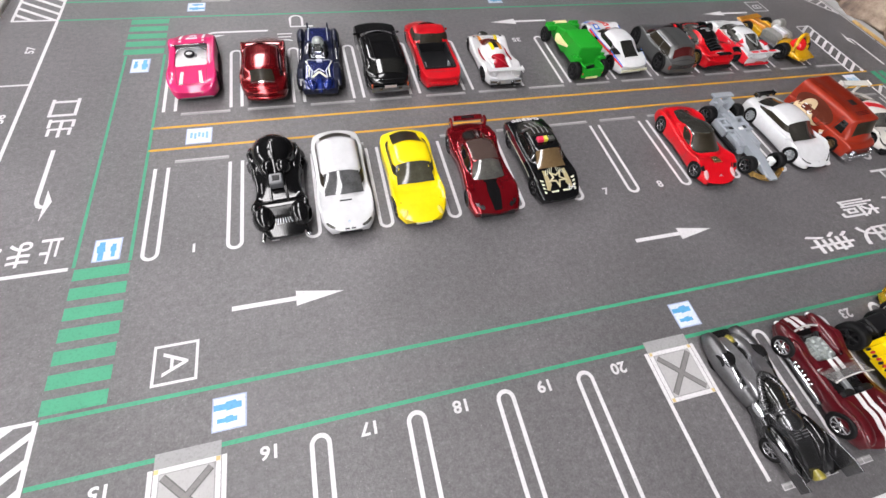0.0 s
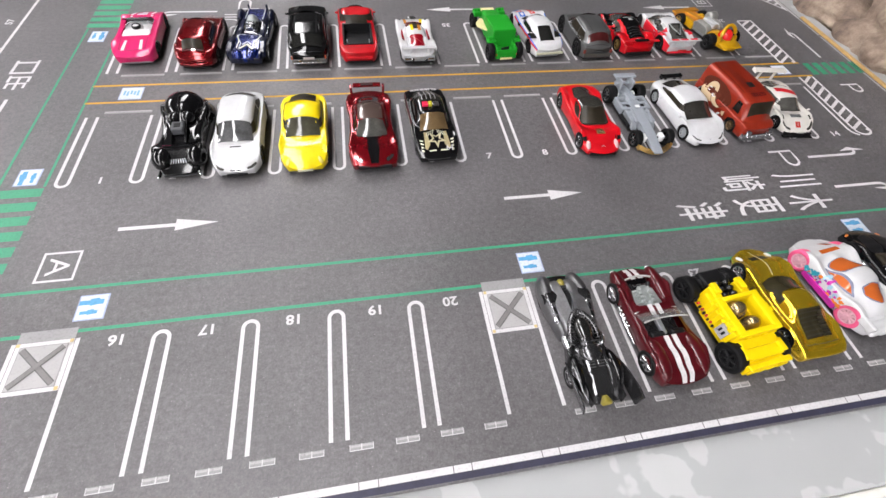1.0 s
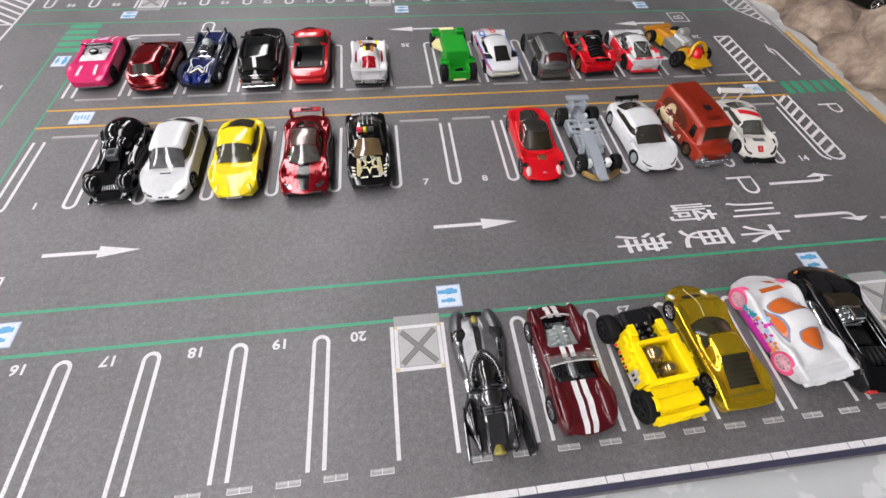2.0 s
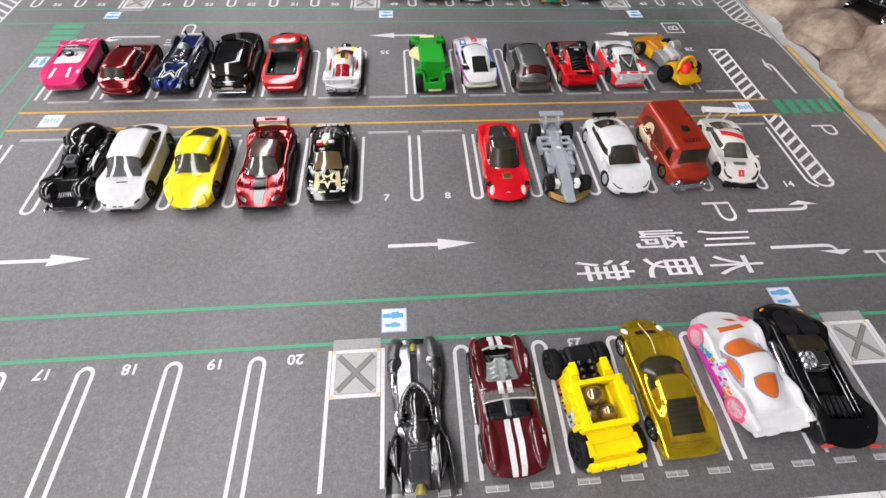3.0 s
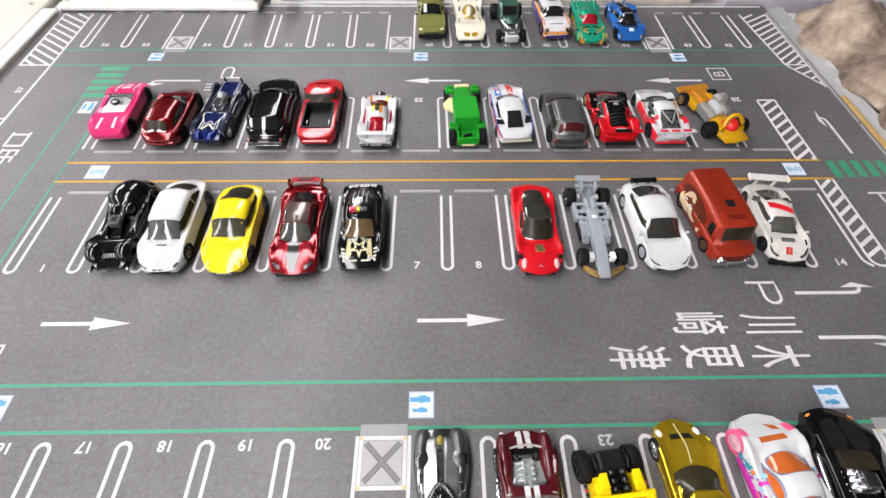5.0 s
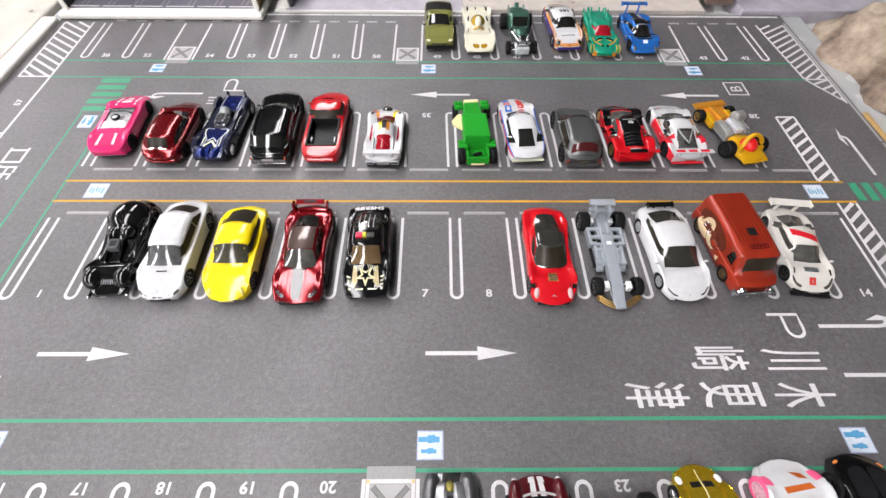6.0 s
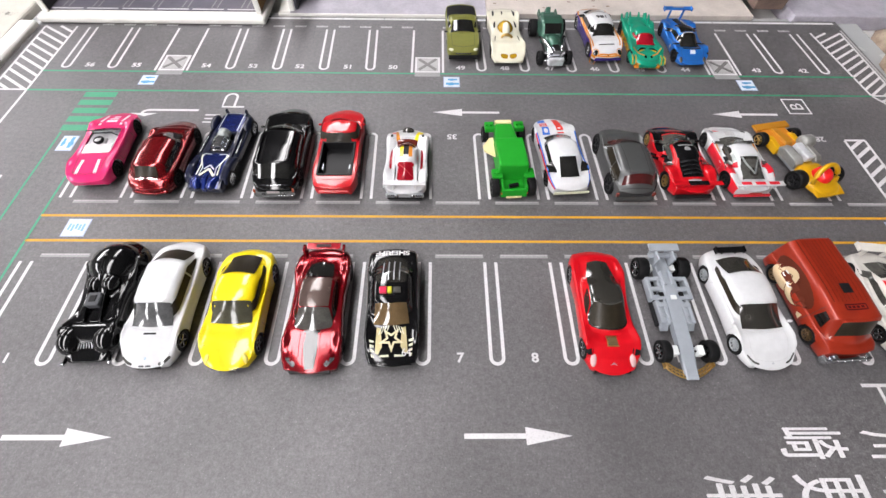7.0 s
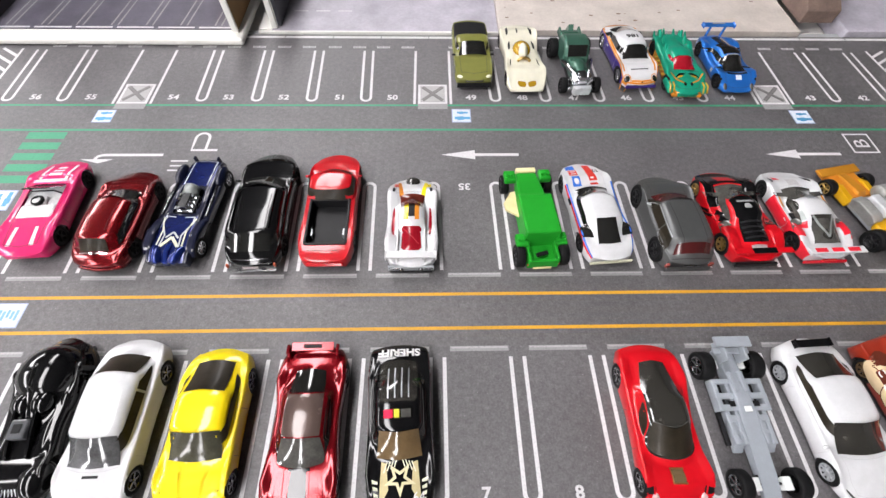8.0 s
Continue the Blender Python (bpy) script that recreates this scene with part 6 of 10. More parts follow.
def blue_engine_car():
    sp = spec(L=70, W=24, paint=C_NAVY, cab=None, open_wheels=True, rim=M_CHROME, wheels=(0.16, 0.83, 5.4, 5.2, 4.4), spokes=8, inset=-2.6, bow_f=0.8, bow_r=1.0,
              top=[(0, 8.0), (0.06, 9.8), (0.3, 10.6), (0.5, 9.6), (0.66, 10.4), (0.95, 9.4), (1, 7.6)], belt=[(0, 7.4), (0.06, 9.4), (0.3, 9.8), (0.6, 9.4), (0.95, 8.8), (1, 6.4)],
              wid=[(0, 0.94), (0.1, 1.0), (0.25, 0.96), (0.5, 0.86), (0.66, 0.84), (0.9, 0.80), (1, 0.74)],
              regions=[("cockpit_opening", None, "", lambda s, g, u, X, Y, Z: g in (4, 5) and 0.42 < s < 0.66 and abs(X) < 6.6, 0),
                       ("deck_panel", C_BLUE, "bright navy deck panel", lambda s, g, u, X, Y, Z: g in (4, 5) and (s < 0.40 or s > 0.69), 0)])
    car, tree = toy_car("toy_concept_car", sp, "dark blue toy concept car with an exposed chrome engine", stand(0.0954, 0.1486, -3.3, 1.032, 1.057, 1.068), SECOND)
    part("engine_bay", bm_box(-7.4 * MM, -6 * MM, 3 * MM, 7.4 * MM, 11.6 * MM, 6.4 * MM, 0.4 * MM), M_BLACK_PLASTIC, car)
    engine(car, 0, 1.0, 5.8, 10, 12, 8)
    part("air_drum", bm_tube([(0, 6.5 * MM, 11 * MM), (0, 11.5 * MM, 11.4 * MM)], 4.0 * MM, 18), M_ZINC_PALE, car, "pale round air drum", True)
    for sx in (-1, 1):
        drape_line(car, tree, "hood_frame", [(sx * 6.6, 14), (sx * 6.4, 32.5), (0, 33.2)], 0.35, M_GREY_METAL, "grey hood frame line", lift=0.3)
        drape_line(car, tree, "deck_frame", [(sx * 2.4, -8.5), (sx * 7.4, -8.0), (sx * 8.0, -12), (sx * 4.4, -20), (sx * 5.4, -29)], 0.4, M_GREY_METAL, "grey deck frame line", lift=0.3)
        drape_line(car, tree, "deck_print", [(sx * 8.6, -9), (sx * 6.2, -17), (sx * 6.8, -28)], 0.4, M_OFFPLATE, "pale gold tail line", lift=0.3)
        drape_line(car, tree, "deck_print", [(0, -21.0), (sx * 4.6, -26.5)], 0.8, M_OFFPLATE, "pale gold chevron", lift=0.3)
        drape_line(car, tree, "deck_print", [(0, -18.0), (sx * 3.4, -21.5)], 0.5, M_GREY_METAL, "grey chevron", lift=0.3)
        part("front_fender", bm_ball((sx * 11.6 * MM, 22.6 * MM, 8.6 * MM), (3.0 * MM, 7.4 * MM, 3.8 * MM)), C_NAVY, car, smooth=True)
        part("rear_fender", bm_prism([(-31, 6), (-28, 10.6), (-20, 12.4), (-10, 10), (-4, 6)], 5.2, Matrix.Diagonal((MM, MM, MM, 1)) @ Matrix.Translation((sx * 11.4, 0, 0)), 1.4), C_NAVY, car)
        part("side_rail", bm_box((sx * 11.8 - 1.8) * MM, -8 * MM, 3.4 * MM, (sx * 11.8 + 1.8) * MM, 18 * MM, 8.6 * MM, 0.8 * MM), C_NAVY, car)
        part("side_pipe", bm_tube([(sx * 12.2 * MM, -6 * MM, 9.0 * MM), (sx * 11.4 * MM, 17 * MM, 9.0 * MM)], 0.7 * MM, 8), M_DARK_CHROME, car, smooth=True)
        part("front_post", bm_box((sx * 7.0 - 0.6) * MM, 32.4 * MM, 7 * MM, (sx * 7.0 + 0.6) * MM, 34.6 * MM, 11.6 * MM, 0.4 * MM), C_NAVY, car)
        part("tail_booster", bm_lathe([(0.02, -7), (2.2, -6.2), (3.0, -3), (2.8, 2), (0.02, 6)], 16, "y", m=Matrix.Translation((sx * 6.0 * MM, -29.5 * MM, 8.6 * MM)) @ Matrix.Rotation(radians(-sx * 22), 4, "Z") @ Matrix.Diagonal((MM, MM, MM, 1))), C_BRIGHT_BLUE, car, "round blue tail booster", True)
    part("tail_keel", bm_prism([(-35.5, 5), (-35.5, 8), (-30, 11.4), (-24, 10.5), (-24, 5)], 3.0, Matrix.Diagonal((MM, MM, MM, 1)), 0.6), C_BRIGHT_BLUE, car)


C_BRIGHT_BLUE = paint("bright_navy_paint", (0.008, 0.022, 0.16), 0.5, 0.25)


def black_suv():
    sp = spec(L=72, W=31, paint=C_BLACK, glass=M_PANEL_DARK, crown=1.0, cabsoft=0.9, cab=(0.04, 0.19, 0.56, 0.71, 19.4, 0.91, 0.77), top=[(0, 11), (0.05, 12.8), (0.66, 13.2), (0.9, 11.8), (1, 8)], belt=[(0, 10), (0.05, 12), (0.68, 12.4), (0.9, 10.8), (1, 7)], rim=M_BLACK_PLASTIC, side_glass=M_PANEL_DARK, mirrors=(0.68, 13.6), quarter=0.06, b_width=0.010, wheels=(0.19, 0.8, 5.6, 5.6, 4.8))
    car, tree = toy_car("toy_suv", sp, "glossy black toy station wagon with black windows", stand(0.1391, 0.1487, 1.3, 1.019, 1.125, 1.108), SECOND)
    for sx in (-1, 1):
        plate(car, "taillight", sx * 12.2, -35.0, 8.6, 1.0, 2.2, paint("amber_red_lens", (0.45, 0.08, 0.03)), 1.2)
        part("roof_rail", bm_tube([(sx * 10.0 * MM, -20 * MM, 19.2 * MM), (sx * 10.0 * MM, 4 * MM, 19.2 * MM)], 0.35 * MM, 8), C_BLACK, car)
    plate(car, "rear_bumper", 0, -35.6, 6.4, 25, 2.4, C_GREY, 1.4)
    plate(car, "number_plate", 0, -36.4, 8.6, 8.0, 1.6, M_OFFPLATE2, 0.6, "pale number plate strip")
    plate(car, "bumper_strip", 0, -36.5, 5.4, 24, 0.6, M_CHROME, 0.5)
    drape_line(car, tree, "tailgate_seam", [(-9.5, -33.4), (0, -34.2), (9.5, -33.4)], 0.12, M_DARK_CHROME)
    for sx in (-1, 1):
        drape_line(car, tree, "roof_line", [(sx * 7.6, -22), (sx * 8.0, 0)], 0.12, M_BLACK_PLASTIC)
        plate(car, "bumper_lamp", sx * 6.6, -36.5, 7.2, 2.2, 1.2, M_DARK_CHROME, 0.6)


def red_pickup():
    sp = spec(L=71, W=30, paint=C_PRED, windows=False, crown=0.6, cabsoft=1.0, curve_r=0.2, cab=(0.49, 0.545, 0.70, 0.785, 18.0, 0.88, 0.74), top=[(0, 11), (0.05, 11.6), (0.46, 12), (0.74, 11.6), (0.9, 9.8), (1, 6.6)], belt=[(0, 10.4), (0.05, 11.2), (0.7, 11.2), (0.9, 9.4), (1, 6.2)], rim=M_DARK_CHROME, mirrors=(0.72, 12.4), bow_r=2.2,
              regions=[("bed_opening", None, "", lambda s, g, u, X, Y, Z: g in (4, 5) and 0.13 < s < 0.50 and abs(X) < 11.4 and Z < 15, 0)])
    car, tree = toy_car("toy_pickup", sp, "bright red toy pickup with a black cargo bed", stand(0.1780, 0.1501, 0.4, 1.028, 1.131, 1.082), SECOND, category="toy pickup")
    bm = bm_box(-10.8 * MM, -26 * MM, 4.6 * MM, 10.8 * MM, 0.5 * MM, 6.4 * MM, 0.3 * MM)
    for sx in (-1, 1):
        bm_box((sx * 10.6 - 0.5) * MM, -26 * MM, 4.6 * MM, (sx * 10.6 + 0.5) * MM, 0.5 * MM, 11.9 * MM, 0.2 * MM, 1, bm)
        bm_box((sx * 9.6 - 1.2) * MM, -19 * MM, 6 * MM, (sx * 9.6 + 1.2) * MM, -13.5 * MM, 9.0 * MM, 0.5 * MM, 1, bm)
    bm_box(-10.8 * MM, -26.4 * MM, 4.6 * MM, 10.8 * MM, -25.4 * MM, 11.9 * MM, 0.2 * MM, 1, bm)
    bm_box(-10.8 * MM, -0.6 * MM, 4.6 * MM, 10.8 * MM, 0.6 * MM, 12.4 * MM, 0.2 * MM, 1, bm)
    part("cargo_bed", bm, M_BLACK_PLASTIC, car, "black plastic cargo bed")
    plate(car, "rear_bumper", 0, -35.0, 7.0, 20, 2.2, C_PRED, 2.0, bevel=0.8)
    drape(car, tree, "rear_window", outline([(-8.6, -0.4), (-8.6, -0.4), (8.6, -0.4), (8.6, -0.4), (8.2, 2.9), (8.2, 2.9), (-8.2, 2.9), (-8.2, 2.9)]), M_PANEL_BROWN, "dark rear cab window", lift=0.2)
    drape(car, tree, "windshield", outline([(-8.6, 14.6), (-8.6, 14.6), (0, 15.2), (8.6, 14.6), (8.6, 14.6), (10.2, 17.6), (9.6, 18.6), (0, 19.4), (-9.6, 18.6), (-10.2, 17.6)]), M_PANEL_BROWN, "dark windshield", lift=0.2)
    for sx in (-1, 1):
        drape(car, tree, "side_window", [(1.6, 13.2), (15.6, 13.2), (12.8, 16.8), (2.0, 17.0)], M_PANEL_BROWN, lift=0.28, side=sx)
        drape_line(car, tree, "hood_crease", [(sx * 7.4, 20.5), (sx * 6.4, 31)], 0.25, C_PRED, lift=0.4)
    drape_line(car, tree, "hood_seam", [(-10.6, 19.4), (0, 21.0), (10.6, 19.4)], 0.14, M_SEAM)
    for sx in (-1, 1):
        part("bed_rail", bm_box((sx * 10.7 - 0.7) * MM, -26.2 * MM, 11.2 * MM, (sx * 10.7 + 0.7) * MM, 0.6 * MM, 12.6 * MM, 0.3 * MM), M_BLACK_PLASTIC, car, "black rail along the bed")
        part("bed_clip", bm_box((sx * 8.6 - 0.5) * MM, -20 * MM, 6.2 * MM, (sx * 8.6 + 0.5) * MM, -16 * MM, 9.6 * MM, 0.2 * MM), M_GREY_METAL, car)
    part("bed_rail", bm_box(-10.9 * MM, -26.8 * MM, 11.2 * MM, 10.9 * MM, -25.6 * MM, 12.4 * MM, 0.3 * MM), M_BLACK_PLASTIC, car)
    drape_line(car, tree, "tailgate_seam", [(-9, -29.5), (0, -30.2), (9, -29.5)], 0.14, M_SEAM)


def silver_racer():
    sp = spec(L=62, W=29, paint=C_SILVER, glass=paint("brown_red_window", (0.10, 0.018, 0.012), 0, 0.15), cab=(0.10, 0.40, 0.56, 0.76, 15.8, 0.62, 0.42), top=[(0, 8.5), (0.06, 9.8), (0.3, 9.6), (0.7, 8.6), (0.9, 7), (1, 5)], belt=[(0, 9), (0.08, 10.6), (0.25, 10.4), (0.5, 8.6), (0.8, 9.8), (0.94, 7.6), (1, 5)], rim=M_BLACK_PLASTIC, wheels=(0.19, 0.81, 5.2, 5.0, 4.6), quarter=0.60, no=("rear",),
              regions=[("roof_stripe", M_BLACK_PLASTIC, "black roof stripe", lambda s, g, u, X, Y, Z: g == 5 and 0.44 < s < 0.6 and abs(X) < 2.0, 0),
                       ("rear_deck_window", C_REDPANE, "red rear deck window", lambda s, g, u, X, Y, Z: g in (4, 5) and 0.14 < s < 0.36 and abs(X) < 5.2, 0),
                       ("roof_flash", C_YELLOW, "yellow roof flash", lambda s, g, u, X, Y, Z: g == 5 and 0.42 < s < 0.58 and -4.4 < X < -2.0, 0),
                       ("roof_flash", C_ORANGE, "orange roof flash", lambda s, g, u, X, Y, Z: g == 5 and 0.42 < s < 0.58 and 2.0 < X < 4.4, 0)])
    car, tree = toy_car("toy_race_car", sp, "silver toy prototype racer with red windows", stand(0.2251, 0.1401, -0.1, 1.035, 1.022, 1.010), SECOND)
    wing(car, sp, 0.07, 12.8, 26, 4.4, C_SILVER, base_z=8)
    plate(car, "tail_panel", 0, -31.0, 6.6, 24, 3.4, M_GREY_METAL, 1.4)
    # diagonal highlight on the red rear window, painted as a pale line
    drape_line(car, tree, "painted_window_glint", [(-4.2, -10), (3.8, -19)], 0.3, paint("pale_red_glint", (0.4, 0.03, 0.04)), lift=0.3)
    plate(car, "diffuser", 0, -31.6, 4.4, 22, 1.2, M_BLACK_PLASTIC, 1.6)
    part("nose_screen", bm_ball((0, 27.2 * MM, 7.4 * MM), (4.2 * MM, 3.6 * MM, 1.8 * MM)), M_PANEL_SMOKY, car, "smoked nose scoop", smooth=True)
    for sx in (-1, 1):
        plate(car, "taillight", sx * 9, -31.9, 7.0, 4.6, 1.3, M_DARK_CHROME, 0.6)
        part("deck_fin", bm_prism([(-29, 9), (-28, 12.2), (-12, 12.8), (-4, 9.4)], 0.9, Matrix.Diagonal((MM, MM, MM, 1)) @ Matrix.Translation((sx * 7.2, 0, 0)), 0.2), C_SILVER, car)
        drape(car, tree, "side_pane", outline([(sx * 9.4, -12), (sx * 11.0, -9), (sx * 10.9, 3), (sx * 9.6, 6)]), C_REDPANE, "dark red side pane", lift=0.2)
        drape(car, tree, "nose_vent", outline([(sx * 10.0, 17), (sx * 11.4, 17), (sx * 11.2, 20), (sx * 10.0, 20)]), M_BLACK_PLASTIC, lift=0.15)
        drape(car, tree, "nose_flash", [(sx * 4.4, 12.5), (sx * 7.4, 14.0), (sx * 8.6, 27), (sx * 7.0, 27)], C_ORANGE if sx < 0 else C_YELLOW, "bright nose flash", lift=0.15)
        part("tail_lens", bm_lathe([(0.02 * MM, 0.9 * MM), (1.2 * MM, 0.7 * MM), (1.3 * MM, 0)], 12, "y", m=Matrix.Translation((sx * 5.2 * MM, -31.8 * MM, 6.4 * MM)) @ Matrix.Rotation(math.pi, 4, "Z")), M_DARK_CHROME, car, smooth=True)
        part("fender_print", lay(bm_poly([rect((sx * 9 - 1.6) * MM, 21 * MM, (sx * 9 + 1.6) * MM, 25 * MM)], 0), tree), C_YELLOW if sx > 0 else M_LAMP_RED, car)


def green_truck():
    car = thing("toy_truck", "bright green blocky toy truck with cream ears", "toy truck", SECOND, m=stand(0.2957, 0.1425, 2.8, 1.022, 1.051, 1.047))
    part("cab", bm_prism([(-20, 5), (-20, 20.4), (6, 19.0), (10, 5)], 19, Matrix.Diagonal((MM, MM, MM, 1)), 1.0), C_GREEN, car)
    bm = bmesh.new()
    rows = [[bm.verts.new(Vector((x, yy, z)) * MM) for x, z in ((-wl, 4), (-wl, zt - 0.8), (-wl + 0.9, zt), (wr - 0.9, zt), (wr, zt - 0.8), (wr, 4))] for yy, wl, wr, zt in ((1, 9.4, 9.4, 19.2), (5.5, 9.0, 6.8, 18.2), (8, 8.6, 6.4, 17.2), (26, 6.2, 5.8, 12.6), (29, 6.0, 5.6, 9.2))]
    for ra, rb_ in zip(rows, rows[1:]):
        for q in range(6):
            bm.faces.new((ra[q], ra[(q + 1) % 6], rb_[(q + 1) % 6], rb_[q]))
    bm.faces.new(rows[0])
    bm.faces.new(rows[-1])
    bmesh.ops.recalc_face_normals(bm, faces=bm.faces)
    part("hood", bm, C_GREEN, car)
    bm = bm_box(-8.4 * MM, -31 * MM, 3.4 * MM, 8.4 * MM, -19 * MM, 7.4 * MM, 0.6 * MM)
    bm_box(-8.4 * MM, -31.6 * MM, 3.6 * MM, 8.4 * MM, -30.2 * MM, 10.6 * MM, 0.4 * MM, 1, bm)
    part("tail_bed", bm, C_GREEN, car)
    for sx in (-1, 1):
        part("bed_side", bm_box((sx * 7.6 - 0.8) * MM, -30.8 * MM, 6.6 * MM, (sx * 7.6 + 0.8) * MM, -19.6 * MM, 11.6 * MM, 0.3 * MM), C_GREEN, car)
        for yy in (-19.6, 24.0):
            bm = bmesh.new()
            bm_box((sx * 10.4 - 3.4) * MM, (yy - 3.4) * MM, 9.8 * MM, (sx * 10.4 + 3.4) * MM, (yy + 4.0) * MM, 13.4 * MM, 0.7 * MM, 2, bm)
            for dx in (-1.5, 1.5):
                bm_tube([((sx * 10.6 + dx) * MM, yy * MM, 13.2 * MM), ((sx * 10.6 + dx) * MM, yy * MM, 14.8 * MM)], 1.1 * MM, 10, bm)
            part("fender", bm, C_GREEN, car)
        wheel(car, sx * 11.8, -25.0, 6.2, 5, sx, M_BLACK_PLASTIC)
        wheel(car, sx * 13.0, 24.0, 5.6, 4.4, sx, M_BLACK_PLASTIC)
    M_EAR = paint("cream_plastic", (0.76, 0.66, 0.36), 0, 0.45, 0.1)
    bm = bmesh.new()
    for zz in (11.0, 12.6):
        bm.faces.new([bm.verts.new(Vector((-9.2 - a, b, zz + 0.2 * a)) * MM) for a, b in ((0, -4), (7.5, 0), (8.0, 4), (3.0, 12), (0, 13))])
    bmesh.ops.bridge_loops(bm, edges=bm.edges)
    part("ear", bm, M_EAR, car, "cream plastic ear")
    bm = bm_box(-6 * MM, 27.4 * MM, 8.4 * MM, 6 * MM, 30.6 * MM, 12.6 * MM, 0.8 * MM)
    part("grille", bm, M_EAR, car, "cream front grille")
    part("exhaust", bm_tube([(-3 * MM, -26.6 * MM, 8.6 * MM), (3.0 * MM, -25.4 * MM, 9.0 * MM)], 1.2 * MM, 8), M_BLACK_PLASTIC, car)
    for sx in (-1, 1):
        plate(car, "taillight", sx * 7.4, -31.2, 7.0, 2.6, 1.4, M_LAMP_RED, 0.6)
    plate(car, "tow_hook", 0, -31.4, 4.0, 10, 1.6, M_EAR, 1.2)


def white_rally_coupe():
    c_red, c_blue = paint("red_band", (0.62, 0.04, 0.03)), paint("blue_band", (0.03, 0.14, 0.55))
    sp = spec(L=67, W=29, paint=C_WHITE, glass=M_PANEL_DARK, cab=(0.08, 0.32, 0.54, 0.68, 18.2, 0.80, 0.58), rim=M_BLACK_PLASTIC, wheels=(0.2, 0.8, 5.4, 5.4, 4.6), pillar_r=0.62, top=[(0, 9.4), (0.04, 11.4), (0.2, 11.8), (0.66, 11.6), (0.88, 10), (1, 6.6)], base=M_GREY_METAL,
              regions=[("side_band", c_blue, "blue side band", lambda s, g, u, X, Y, Z: g == 3 and u < 0.5 and s < 0.74, 0), ("side_band", c_red, "red side band", lambda s, g, u, X, Y, Z: g == 2 and u > 0.45 and s < 0.74, 0)])
    car, tree = toy_car("toy_coupe", sp, "white toy coupe with red and blue bands", stand(0.3327, 0.1467, 4.4, 1.040, 1.066, 1.042), SECOND)
    for ya, yb, ink in ((27.6, 32.0, c_blue), (21.8, 26.8, c_red), (13.2, 21.0, c_blue)):
        drape(car, tree, "hood_band", [(-9.4, ya), (-4.2, ya), (-4.0, yb), (-8.8, yb)], ink, "block of the printed hood band", lift=0.14)
    for ya, yb in ((14.0, 15.6), (17.0, 31.8)):
        drape(car, tree, "hood_band", [(1.2, ya), (6.0, ya), (5.4, yb), (1.0, yb)], c_red, "red hood band", lift=0.14)
    drape(car, tree, "hood_print", outline([(-7.6, 15.6), (-5.4, 15.6), (-5.4, 18.8), (-7.6, 18.8)]), M_WHITE_INK, lift=0.2)
    for py in (23.0, 25.0):
        drape(car, tree, "hood_print", [(-8.0, py), (-5.0, py), (-5.0, py + 0.8), (-8.0, py + 0.8)], M_WHITE_INK, lift=0.2)
    drape(car, tree, "hood_print", [(2.2, 18.4), (4.2, 18.4), (4.2, 19.6), (2.2, 19.6)], M_WHITE_INK, lift=0.2)
    for sx in (-1, 1):
        drape_line(car, tree, "side_number", [(2, 10.0), (6.4, 10.0)], 0.9, C_BLACK, "black bar in place of the number", lift=0.2, side=sx)
    part("hood_number", lay(bm_text("52", 4 * MM, pose(0.0072, 0.0255, 0, 0, 0, 180)), tree, 0.2), C_BLACK, car)
    plate(car, "rear_bumper", 0, -33.4, 6.2, 23, 1.6, M_OFFPLATE, 1.0)


def grey_wagon():
    c_pane = paint("dark_red_window", (0.06, 0.010, 0.010), 0, 0.15)
    sp = spec(L=64, W=31, paint=C_GREY, glass=c_pane, side_glass=M_PANEL_BROWN, rear_glass=c_pane, crown=0.8, cabsoft=1.8, cab=(0.03, 0.14, 0.56, 0.72, 21.0, 0.86, 0.66), rim=M_BLACK_PLASTIC, top=[(0, 11.2), (0.05, 13), (0.66, 13), (0.9, 11.4), (1, 8)], belt=[(0, 10.4), (0.05, 12), (0.68, 12), (0.9, 10.6), (1, 7)], wheels=(0.2, 0.79, 6.6, 6.6, 5.0), inset=0.2, quarter=0.10, b_width=0.010, pillar_r=0.9)
    car, tree = toy_car("toy_wagon", sp, "graphite metallic toy wagon with a red rear window", stand(0.3758, 0.1380, 1.0, 0.987, 0.989, 1.102), SECOND)
    for sx in (-1, 1):
        plate(car, "taillight", sx * 12.2, -31.0, 8.6, 2.0, 2.6, paint("dull_red_lens", (0.22, 0.05, 0.04)), 1.2, "dull red taillight")
        drape_line(car, tree, "window_trim", [(-22, 13.4), (8, 13.4), (2, 18.6), (-20, 18.8)], 0.22, M_GREY_METAL, "pale window trim", lift=0.25, side=sx)
        drape_line(car, tree, "roof_groove_line", [(sx * 6.4, -24), (sx * 6.8, 2)], 0.14, M_SEAM)
    drape_line(car, tree, "tailgate_seam", [(-10.6, -29.2), (0, -30.0), (10.6, -29.2)], 0.16, M_SEAM)
    plate(car, "bumper_skirt", 0, -31.2, 4.4, 23, 1.6, M_BLACK_PLASTIC, 1.4)
    part("badge", bm_box(-3.6 * MM, -32.6 * MM, 9.0 * MM, 3.6 * MM, -31.8 * MM, 9.7 * MM, 0.2 * MM), M_CHROME, car, "winged chrome badge")
    plate(car, "rear_bumper", 0, -31.9, 6.0, 25, 3.0, C_GREY, 1.2)


